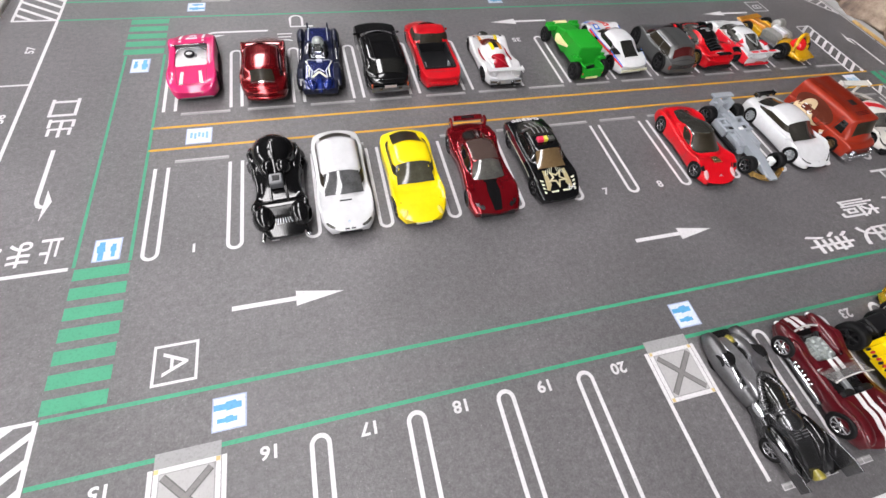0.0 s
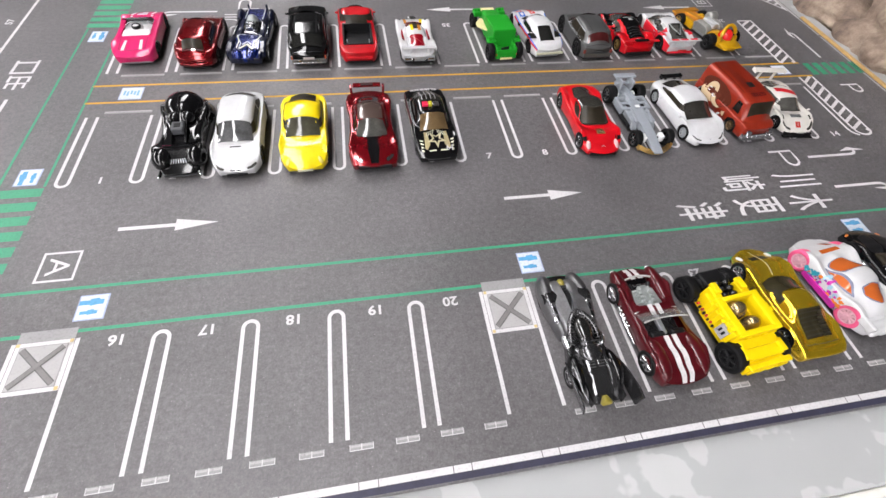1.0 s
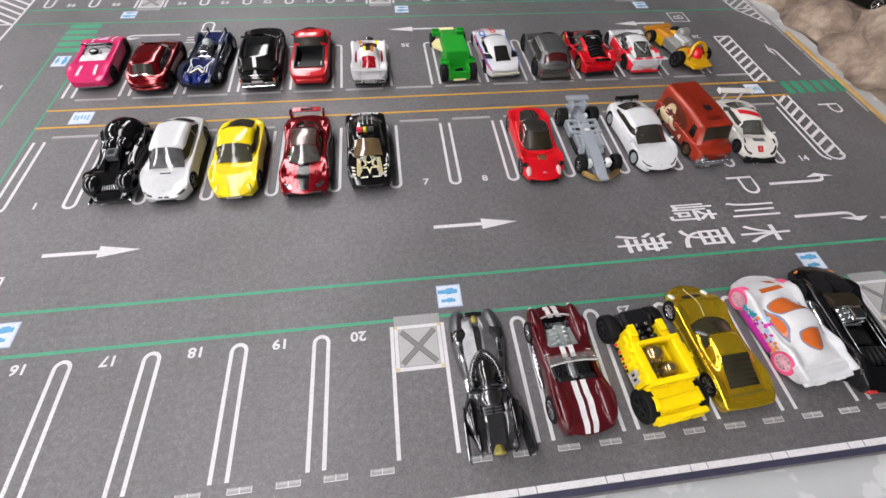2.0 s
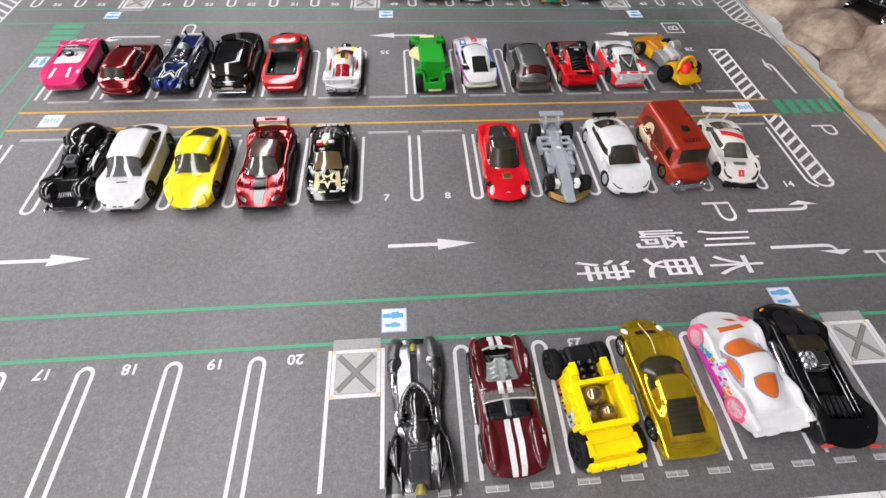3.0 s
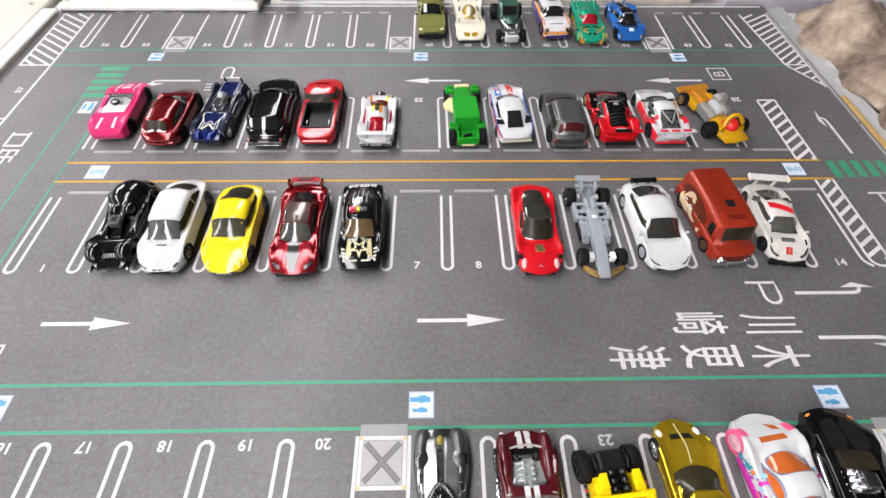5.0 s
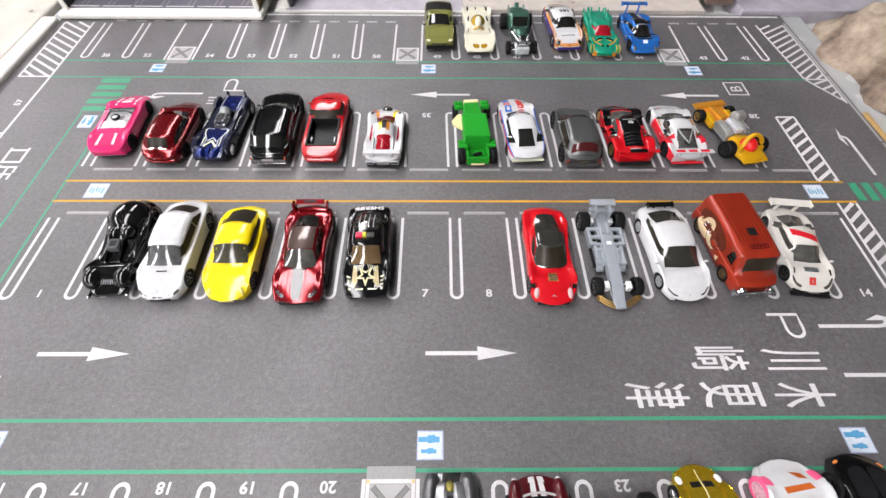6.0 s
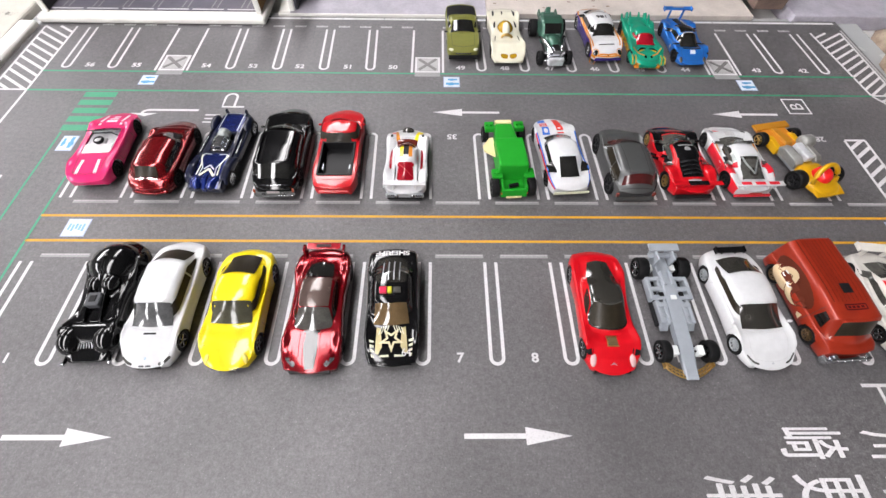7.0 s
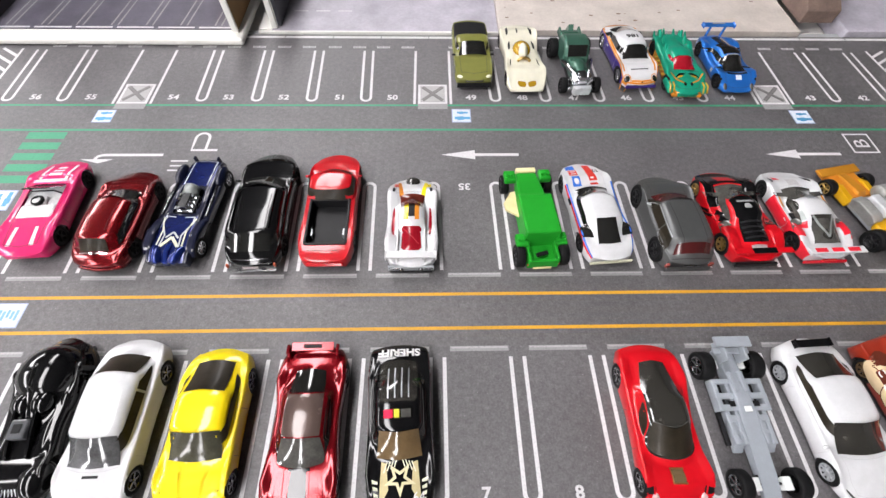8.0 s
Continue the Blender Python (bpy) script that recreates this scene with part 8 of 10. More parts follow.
def rally_white():
    sp = spec(L=66, W=29.5, paint=C_WHITE, glass=M_PANEL_DARK, cab=(0.10, 0.32, 0.55, 0.70, 18.8, 0.82, 0.60), rim=M_CHROME, spokes=8, wheels=(0.2, 0.8, 5.4, 5.4, 4.4),
              regions=[("side_panel", C_PURPLE, "purple side", lambda s, g, u, X, Y, Z: g in (0, 1, 2) and s < 0.95, 0), ("side_band", C_ORANGE, "orange shoulder band", lambda s, g, u, X, Y, Z: (g == 3 and (u < 0.55 or s < 0.1)) or (g in (4, 5) and s < 0.05), 0)])
    sp["regions"].insert(0, ("nose_band", C_ORANGE, "orange nose band", lambda s, g, u, X, Y, Z: s > 0.955 and 4.6 < Z < 7.2, 0))
    car, tree = toy_car("toy_rally_car", sp, "white toy rally car with orange and purple sides", stand(0.3908, 0.2961, -176.6, 1.035, 1.073, 1.082), BACK)
    part("roof_number", lay(bm_text("186", 6.0 * MM, pose(0, -0.0045, 0, 0, 0, 0) @ Matrix.Diagonal((1.1, 0.9, 1, 1)), bold=0.02), tree), C_BLACK, car, "black race number on the roof")
    lamps(car, sp, tree, 0.93, 10.2, (2.0, 2.4), M_PANEL_DARK)
    for sx in (-1, 1):
        drape_line(car, tree, "shoulder_line", [(sx * 12.2, -18), (sx * 12.0, 2), (sx * 11.9, 14), (sx * 11.4, 23)], 0.6, C_ORANGE, "orange shoulder line", lift=0.2)
        drape_line(car, tree, "light_rim", [(sx * 10.2 + 2.6 * math.cos(a), 28.4 + 2.9 * math.sin(a)) for a in [math.pi * q / 6 for q in range(13)]], 0.3, C_ORANGE, lift=0.25)
    plate(car, "front_bumper", 0, 32.4, 4.6, 22, 1.8, C_PURPLE, 1.4, "purple front bumper")
    plate(car, "badge", 0, 31.6, 7.4, 1.0, 0.8, M_DARK_CHROME, 0.8)
    drape_line(car, tree, "nose_line", [(-7.4, 30.2), (0, 31.2), (7.4, 30.2)], 0.6, C_ORANGE, "orange nose line", lift=0.2)
    drape_line(car, tree, "tail_line", [(-9.5, -29.0), (0, -29.8), (9.5, -29.0)], 1.4, C_ORANGE, "orange tail band", lift=0.25)
    part("hood_line", lay(bm_ribbon([(-6.5 * MM, 22 * MM), (6.5 * MM, 22 * MM)], 0.25 * MM), tree, 0.15, 4), C_BLACK, car)


def green_dragon():
    sp = spec(L=66, W=29.5, paint=C_TEAL, glass=C_REDPANE, cab=(0.16, 0.40, 0.54, 0.72, 17.0, 0.70, 0.48), rim=M_BLACK_PLASTIC, wheels=(0.2, 0.79, 5.8, 5.2, 5.0), quarter=0.3, no=("rear",), bow_f=6,
              wid=[(0, 0.7), (0.06, 0.92), (0.18, 1.0), (0.45, 0.86), (0.7, 0.90), (0.82, 1.0), (0.93, 0.8), (1, 0.55)],
              regions=[("lower_band", C_ORANGE, "orange lower band", lambda s, g, u, X, Y, Z: g in (0, 1) or (s > 0.95 and Z < 6.6), 0), ("centre_rib", C_TEAL, "green rib across the window", lambda s, g, u, X, Y, Z: g == 5 and abs(X) < 1.4 and 0.5 < s < 0.75, 0)])
    car, tree = toy_car("toy_concept_car", sp, "emerald green toy monster car with red windows", stand(0.4265, 0.2853, 177.7, 0.992, 1.061, 1.038), BACK)
    for sx in (-1, 1):
        part("eye_print", lay(bm_poly([[(sx * 2.4 * MM, 19 * MM), (sx * 7.4 * MM, 21.6 * MM), (sx * 6.6 * MM, 18.4 * MM)]], 0), tree, 0.2), C_CLAW, car, "yellow slanted eye shape")
        for k in range(5):
            part("side_tooth", bm_lathe([(0.9 * MM, 0), (0.5 * MM, 2.0 * MM), (0.02 * MM, 3.2 * MM)], 8, "x", m=Matrix.Translation((sx * 12.4 * MM, (12 - 5 * k) * MM, 7.0 * MM)) @ Matrix.Rotation(0 if sx > 0 else math.pi, 4, "Z")), C_CLAW, car)
        part("jaw", bm_box((sx * 6 - 5.0) * MM, 27.5 * MM, 2.6 * MM, (sx * 6 + 5.0) * MM, 31.6 * MM, 5.4 * MM, 0.8 * MM), C_ORANGE, car, "orange jaw")
        drape_line(car, tree, "scale_print", [(sx * 3, 25), (sx * 8, 22.5), (sx * 12, 17)], 0.5, C_ORANGE, lift=0.2)
        for k in range(3):
            part("fang", bm_lathe([(1.2 * MM, 0), (0.7 * MM, 2.6 * MM), (0.02 * MM, 4.6 * MM)], 8, "y", m=Matrix.Translation((sx * (3 + 3.6 * k) * MM, (26.5 - 1.8 * k) * MM, 6.5 * MM))), C_CLAW, car)
        part("claw_pad", bm_prism([(15, 4), (17, 9.0), (24, 9.6), (29, 7.6), (30, 4)], 5.0, Matrix.Diagonal((MM, MM, MM, 1)) @ Matrix.Translation((sx * 12.0, 0, 0)), 1.2), C_TEAL, car)
        for k in range(2):
            part("claw", bm_tube([((sx * (10.8 + 2.6 * k)) * MM, 24 * MM, 9.6 * MM), ((sx * (11.0 + 2.8 * k)) * MM, 28 * MM, 9.6 * MM), ((sx * (10.8 + 2.8 * k)) * MM, 31.4 * MM, 6.4 * MM)], 0.55 * MM, 8), C_CLAW, car, "curved yellow claw", True)
        for k in range(3):
            part("tail_spike", bm_prism([(-3.2, 0), (3.2, 0), (-5.0, 3.4)], 1.4, Matrix.Translation((sx * (4 + 4.2 * k) * MM, (-29 + 1.6 * k) * MM, 10.0 * MM)) @ Matrix.Diagonal((MM, MM, MM, 1)), 0.25), C_TEAL, car)
        drape(car, tree, "nostril", outline([(sx * 1.4, 25.6), (sx * 3.0, 24.6), (sx * 3.4, 26.4), (sx * 2.0, 27.2)]), C_BLACK, lift=0.22)
        drape(car, tree, "brow", outline([(sx * 1.0, 17.2), (sx * 5.0, 16.8), (sx * 8.8, 20.6), (sx * 5.0, 18.8)]), C_BLACK, "dark brow line", lift=0.3)
        for k in range(3):
            part("spike", bm_prism([(-3, 0), (3, 0), (-2.4, 4.5)], 2.0, Matrix.Translation((sx * 8.5 * MM, (-27 + 9 * k) * MM, 11.0 * MM)) @ Matrix.Diagonal((MM, MM, MM, 1)), 0.3), C_TEAL, car)


def blue_racer():
    sp = spec(L=66, W=30, paint=C_MBLUE, glass=M_PANEL_DARK, cab=(0.06, 0.38, 0.54, 0.76, 16.6, 0.68, 0.46), rim=M_BLACK_PLASTIC, wheels=(0.2, 0.81, 5.6, 5.2, 4.8), quarter=0.18, bow_f=5, pillar_r=0.5, pillar=0.96,
              regions=[("hood_panel", M_PANEL_DARK, "black hood panel", lambda s, g, u, X, Y, Z: g == 5 and 0.77 < s < 0.81 and abs(X) < 7.5, 0)],
              top=[(0, 9), (0.05, 10.6), (0.25, 10.8), (0.7, 9), (0.9, 7), (1, 5)], belt=[(0, 9), (0.06, 10.8), (0.22, 11), (0.5, 8.6), (0.8, 9.6), (0.93, 7.4), (1, 5)])
    car, tree = toy_car("toy_race_car", sp, "metallic blue toy race car with a tall rear wing", stand(0.4656, 0.2877, -179.7, 0.989, 0.980, 0.988), BACK)
    wing(car, sp, 0.02, 18.4, 25, 4.8, C_MBLUE, base_z=9)
    part("wing_print", bm_box(-5 * MM, -33.4 * MM, 19.3 * MM, 5 * MM, -32.2 * MM, 19.6 * MM), M_GREY_INK, car, "pale print bar on the wing")
    drape(car, tree, "roof_panel", outline([(-6.0, -14), (-6.0, -14), (6.0, -14), (6.0, -14), (6.4, 1.6), (6.4, 1.6), (-6.4, 1.6), (-6.4, 1.6)]), M_PANEL_DARK, "black roof panel", lift=0.16)
    for sx in (-1, 1):
        drape_line(car, tree, "door_frame", [(sx * 9.0, 10), (sx * 10.6, 3), (sx * 10.4, -8), (sx * 8.4, -15)], 0.5, C_MBLUE, lift=0.4)
        drape_line(car, tree, "side_number", [(8, 7.6), (10.8, 7.6)], 1.3, M_PALE_INK, "pale number panel", lift=0.2, side=sx)
    part("hood_number", lay(bm_poly([rect(-2.2 * MM, 21 * MM, 2.2 * MM, 24.4 * MM)], 0), tree), M_SIGN_INK, car, "white number panel on the nose")
    part("roof_print", lay(bm_poly([rect(-4.5 * MM, 2 * MM, 4.5 * MM, 3.2 * MM)], 0), tree), M_GREY_INK, car)
    lamps(car, sp, tree, 0.93, 10.2, (1.4, 3.0), M_PANEL_GREY)


M_OLIVE_BALL = surface("dull_yellow_plastic", (0.24, 0.20, 0.03), 0.3, vary=0.2)

# ---- front row, tails towards the front of the mat ----


def black_finned_car():
    sp = spec(L=70, W=27, paint=M_BLACK_CHROME, windows=False, cab=(0.20, 0.34, 0.44, 0.62, 15.4, 0.50, 0.24), rim=M_DARK_CHROME, inset=-0.6, spokes=7, wheels=(0.2, 0.79, 5.8, 5.2, 4.6), bow_f=0.5, bow_r=0.5,
              top=[(0, 8), (0.1, 10.6), (0.3, 11), (0.6, 9.4), (0.86, 8.6), (0.9, 6.6), (1, 4.6)], belt=[(0, 7), (0.12, 10.4), (0.3, 9), (0.5, 7.6), (0.72, 9.4), (0.86, 8.6), (0.92, 6), (1, 4)],
              wid=[(0, 0.62), (0.08, 0.86), (0.2, 1.0), (0.42, 0.74), (0.6, 0.76), (0.78, 0.98), (0.90, 0.80), (1, 0.50)])
    car, tree = toy_car("toy_fantasy_car", sp, "long black chrome toy fantasy car with tail fins", stand(0.2735, -0.1318, 1.2, 0.921, 0.964, 0.913), FRONT)
    S = Matrix.Diagonal((MM, MM, MM, 1))
    for sx in (-1, 1):
        # long fenders that end in rounded prongs
        rows = [(-2, 2.4, 8.6, 9.6), (6, 3.2, 9.6, 10.6), (16, 4.2, 10.6, 11.6), (26, 4.6, 10.2, 11.2), (32, 4.2, 9.4, 9.6), (35.2, 2.6, 9.0, 7.4)]
        bm = bmesh.new()
        rings = []
        for yy, hw_, cx, zt in rows:
            rings.append([bm.verts.new(Vector((sx * cx + hw_ * math.cos(a), yy, 5.0 + (zt - 5.0) * max(-0.4, math.sin(a)))) * MM) for a in [2 * math.pi * q / 18 for q in range(18)]])
        for ra, rb_ in zip(rings, rings[1:]):
            for q in range(18):
                bm.faces.new((ra[q], ra[(q + 1) % 18], rb_[(q + 1) % 18], rb_[q]))
        bm.faces.new(rings[0])
        bm.faces.new(rings[-1])
        bmesh.ops.recalc_face_normals(bm, faces=bm.faces)
        bm.normal_update()
        ftree = BVHTree.FromBMesh(bm)
        fender = part("front_fender", bm, M_FENDER_CHROME, car, "grey chrome fender with a rounded prong", True)
        cx = sx * 10.2
        drape_line(car, ftree, "slot_frame", [(cx - 1.3, 6), (cx - 1.4, 15), (cx - 0.9, 17.4), (cx, 18), (cx + 0.9, 17.4), (cx + 1.3, 15), (cx + 1.2, 6), (cx - 1.3, 6)], 0.22, M_CHROME, "bright rounded slot frame")
        drape(car, ftree, "slot_panel", [(cx - 0.9, 6.6), (cx + 0.9, 6.6), (cx + 0.9, 9.8), (cx - 0.9, 9.8)], M_DARK_CHROME)
        drape(car, ftree, "slot_panel", [(cx - 0.9, 10.4), (cx + 0.9, 10.4), (cx + 0.9, 14.2), (cx - 0.9, 14.2)], M_BLACK_PLASTIC)
        # hood halves with a groove between them; their silver reflection is put into a lighter chrome
        part("hood_panel", bm_prism([(-1, 6), (0, 12.6), (10, 12.6), (20, 11.8), (28, 10.2), (31, 8.2), (31.6, 6)], 6.6, S @ Matrix.Translation((sx * 3.5, 0, 0)) @ Matrix.Rotation(radians(sx * 9), 4, "Y"), 1.5), M_HOOD_CHROME, car, "chrome hood half, lightened for its silver reflection")
        # scalloped fins
        part("tail_fin", bm_prism([(-39, 8.5), (-30, 7), (-14, 9), (-22, 13.5), (-33, 16.4), (-38, 16.6)], 0.9, S @ Matrix.Translation((sx * 11.6, 0, 0)) @ Matrix.Rotation(radians(sx * 14), 4, "Y"), 0.25), M_BLACK_CHROME, car, "scalloped black tail fin")
        part("tail_fin", bm_prism([(-36.5, 7), (-26, 7), (-16, 9.6), (-26, 12.5), (-35, 12.6)], 0.8, S @ Matrix.Translation((sx * 7.0, 0, 0)) @ Matrix.Rotation(radians(sx * 8), 4, "Y"), 0.2), C_BLACK, car)
        part("side_intake", bm_ball((sx * 9.6 * MM, -4.5 * MM, 9.0 * MM), (2.2 * MM, 4.2 * MM, 2.4 * MM)), M_CHROME, car, "chrome side intake", smooth=True)
        part("rear_fender", bm_ball((sx * 10.2 * MM, -20 * MM, 8.4 * MM), (3.8 * MM, 9.5 * MM, 5.4 * MM)), C_BLACK, car, smooth=True)
    # ribbed collar round the pointed cockpit
    arch = [(-8.0, -7, 10.2), (-7.4, -1, 12.2), (-5.6, 4.0, 13.4), (-2.6, 8.0, 13.6), (0, 9.4, 13.6), (2.6, 8.0, 13.6), (5.6, 4.0, 13.4), (7.4, -1, 12.2), (8.0, -7, 10.2)]
    part("collar", bm_tube([Vector(p) * MM for p in arch], 1.5 * MM, 12), M_BLACK_CHROME, car, "ribbed smoky chrome cockpit collar", True)
    for q in range(26):
        u = q / 25 * (len(arch) - 1)
        i = min(int(u), len(arch) - 2)
        p = Vector(arch[i]).lerp(Vector(arch[i + 1]), u - i)
        d = (Vector(arch[i + 1]) - Vector(arch[i])).normalized()
        ring = [p + 1.50 * (math.cos(a) * d.cross(Vector((0, 0, 1))).normalized() + math.sin(a) * Vector((0, 0, 1))) for a in [math.pi * w_ / 6 for w_ in range(7)]]
        part("collar_rib", bm_tube([v * MM for v in ring], 0.15 * MM, 5), M_FENDER_CHROME, car)
    part("cockpit_glass", bm_ball((0, 0.0, 12.2 * MM), (5.0 * MM, 7.6 * MM, 4.4 * MM)), M_PANEL_DARK, car, "dark pointed cockpit window", smooth=True)
    part("cockpit_bar", bm_tube([(-5 * MM, -7.6 * MM, 14.6 * MM), (5 * MM, -7.6 * MM, 14.6 * MM)], 0.5 * MM, 8), M_CHROME, car, "chrome cross bar")
    part("seat_hump", bm_ball((0, -12.5 * MM, 11.6 * MM), (6.4 * MM, 5.4 * MM, 4.4 * MM)), M_BLACK_CHROME, car, smooth=True)
    part("rear_deck", bm_prism([(-33, 7), (-16, 9), (-15, 13.4), (-22, 13.0), (-33, 9.4)], 11, S, 1.6), M_BLACK_CHROME, car)
    for sx in (-1, 1):
        for q in range(7):
            part("tail_rib", bm_box((sx * 2.4 - 1.7) * MM, (-17.6 - 1.25 * q) * MM, (13.2 - 0.36 * q) * MM, (sx * 2.4 + 1.7) * MM, (-17.0 - 1.25 * q) * MM, (13.9 - 0.36 * q) * MM, 0.12 * MM, 1), M_CHROME, car)
    part("nozzle", bm_lathe([(1.6 * MM, 0), (3.0 * MM, -3 * MM), (2.6 * MM, -4 * MM), (1.4 * MM, -2.6 * MM)], 16, "y", m=Matrix.Translation((0, -32.5 * MM, 8.0 * MM))), M_OLIVE_BALL, car, "dull yellow tail nozzle")
    part("nose_ball", bm_ball((0, 29 * MM, 7.6 * MM), (2.3 * MM, 2.8 * MM, 2.3 * MM)), M_OLIVE_BALL, car, "dull yellow nose ball", smooth=True)
    part("nose_clip", bm_box(-2.2 * MM, 25.0 * MM, 7.2 * MM, 2.2 * MM, 27.0 * MM, 9.8 * MM, 0.5 * MM), M_CHROME, car)


def maroon_roadster():
    sp = spec(L=65, W=29.5, paint=C_MAROON, cab=None, rim=M_CHROME, spokes=8, inset=0.0, wheels=(0.2, 0.8, 5.8, 5.4, 5.0), bow_f=4, bow_r=3,
              top=[(0, 8), (0.05, 10.8), (0.3, 11.6), (0.6, 11.4), (0.85, 9.6), (0.96, 7.6), (1, 6)], belt=[(0, 8), (0.06, 10.6), (0.2, 11.4), (0.45, 9.8), (0.8, 10.8), (0.94, 8.4), (1, 6)],
              wid=[(0, 0.78), (0.05, 0.92), (0.2, 1.0), (0.45, 0.88), (0.65, 0.9), (0.82, 1.0), (0.94, 0.88), (1, 0.64)],
              regions=[("cockpit_opening", None, "", lambda s, g, u, X, Y, Z: g in (4, 5) and 0.35 < s < 0.53 and abs(X) < 10.2, 0), ("engine_opening", None, "", lambda s, g, u, X, Y, Z: g in (4, 5) and 0.62 < s < 0.87 and abs(X) < 8.6, 0),
                       ("stripe", M_WHITE_INK, "white racing stripe", stripe(-3.4, -0.6), 0), ("stripe", M_WHITE_INK, "white racing stripe", stripe(0.6, 3.4), 0)])
    car, tree = toy_car("toy_roadster", sp, "maroon open toy roadster with white racing stripes", stand(0.3151, -0.1316, 2.1, 1.019, 0.984, 1.085), FRONT)
    part("cockpit", bm_box(-10.6 * MM, -10.4 * MM, 4.4 * MM, 10.6 * MM, 3 * MM, 6.6 * MM, 0.4 * MM), M_BLACK_PLASTIC, car)
    for sx in (-1, 1):
        bm = bm_box((sx * 5.4 - 3.8) * MM, -8.4 * MM, 6.4 * MM, (sx * 5.4 + 3.8) * MM, 1.0 * MM, 8.8 * MM, 1.0 * MM)
        bm_box((sx * 5.4 - 3.8) * MM, -9.8 * MM, 6.4 * MM, (sx * 5.4 + 3.8) * MM, -6.6 * MM, 12.0 * MM, 1.2 * MM, 2, bm)
        part("seat", bm, M_BLACK_PLASTIC, car, "black bucket seat")
        for q in (-1, 1):
            part("seat_fold", bm_tube([((sx * 5.4 - q * 2.4) * MM, -5.6 * MM, 9.0 * MM), ((sx * 5.4 + q * 2.4) * MM, 0.2 * MM, 9.0 * MM)], 0.3 * MM, 6), M_DARK_CHROME, car)
        part("front_fender", bm_lathe([(0.02, 11.8), (1.8, 10.6), (3.0, 8), (4.0, 2), (4.2, -3), (3.2, -9), (0.02, -13)], 16, "y", m=Matrix.Translation((sx * 10.3 * MM, 20 * MM, 7.8 * MM)) @ Matrix.Diagonal((MM, MM, MM, 1))), C_MAROON, car, "pointed maroon front fender", True)
        part("headlight", bm_ball((sx * 10.3 * MM, 31.0 * MM, 7.4 * MM), (1.3 * MM, 1.2 * MM, 1.3 * MM), u=10, v=8), M_LAMP_WHITE, car, smooth=True)
        bm = bm_tube([(sx * 14.0 * MM, 14 * MM, 4.4 * MM), (sx * 14.8 * MM, 6 * MM, 5.0 * MM), (sx * 14.6 * MM, -9 * MM, 4.4 * MM)], 1.0 * MM, 10)
        for q in range(6):
            bm_ball((sx * 14.4 * MM, (11 - 2.2 * q) * MM, 6.4 * MM), (1.1 * MM, 0.8 * MM, 1.0 * MM), bm, 8, 6)
        part("side_pipe", bm, M_CHROME, car, "chrome side pipe with headers", True)
    for sx in (-1, 1):
        part("rear_fender", bm_ball((sx * 9.8 * MM, -19 * MM, 8.6 * MM), (4.9 * MM, 11.5 * MM, 4.6 * MM), u=20, v=12), C_MAROON, car, "rounded maroon rear fender", smooth=True)
    part("console", bm_box(-1.3 * MM, -8 * MM, 6.4 * MM, 1.3 * MM, 2.4 * MM, 9.6 * MM, 0.4 * MM), M_GREY_METAL, car, "grey centre console")
    # bowed windscreen of thick clear plastic
    bm = bmesh.new()
    rows = []
    for q in range(17):
        a = -1 + 2 * q / 16
        x, bow = 11.6 * a, 1.0 * (1 - a * a)
        hgt = 5.0 - 0.5 * a * a
        low, high = Vector((x, 4.4 + bow, 10.4)), Vector((x * 1.02, -2.4 + bow, 10.4 + hgt))
        rows.append([bm.verts.new(v * MM) for v in (low, high, high + Vector((0, -0.5, -0.35)), low + Vector((0, -0.6, 0)))])
    for ra, rb_ in zip(rows, rows[1:]):
        for i in range(4):
            bm.faces.new((ra[i], ra[(i + 1) % 4], rb_[(i + 1) % 4], rb_[i]))
    bm.faces.new(rows[0])
    bm.faces.new(rows[-1])
    part("windscreen", bm, M_GREYGLASS_PALE, car, "clear curved windscreen")
    part("windscreen_edge", bm_tube([Vector((11.8 * a, -2.6 + 1.0 * (1 - a * a), 15.3 - 0.5 * a * a)) * MM for a in [-1 + q / 8 for q in range(17)]], 0.42 * MM, 8), M_CLOUDED, car, "pale windscreen edge", True)
    part("windscreen_foot", bm_tube([Vector((11.6 * a, 4.4 + 1.0 * (1 - a * a), 10.9)) * MM for a in [-1 + q / 8 for q in range(17)]], 0.34 * MM, 8), M_CLOUDED, car, "", True)
    part("engine_bay", bm_box(-8.8 * MM, 7.4 * MM, 3.6 * MM, 8.8 * MM, 24.6 * MM, 5.4 * MM, 0.4 * MM), M_BLACK_PLASTIC, car)
    part("engine_tray", bm_box(-8.2 * MM, 8.0 * MM, 5.0 * MM, 8.2 * MM, 18.8 * MM, 8.6 * MM, 1.4 * MM, 3), M_ZINC_PALE, car, "pale grey rounded engine tray")
    bm = bm_box(-2.4 * MM, 8.6 * MM, 7.8 * MM, 2.4 * MM, 19.6 * MM, 10.4 * MM, 0.6 * MM)
    for q in range(4):
        for sx in (-1, 1):
            bm_ball((sx * 2.3 * MM, (10.4 + 2.4 * q) * MM, 10.2 * MM), (1.25 * MM, 1.1 * MM, 1.2 * MM), bm, 8, 6)
            bm_tube([(sx * 3.2 * MM, (10.4 + 2.4 * q) * MM, 9.0 * MM), (sx * 5.2 * MM, (10.0 + 2.4 * q) * MM, 8.4 * MM)], 0.5 * MM, 6, bm)
    bm_box(-1.0 * MM, 6.8 * MM, 9.0 * MM, 1.0 * MM, 10 * MM, 11.4 * MM, 0.3 * MM, 1, bm)
    part("engine", bm, M_ZINC_PALE, car, "pale grey engine block with stacks")
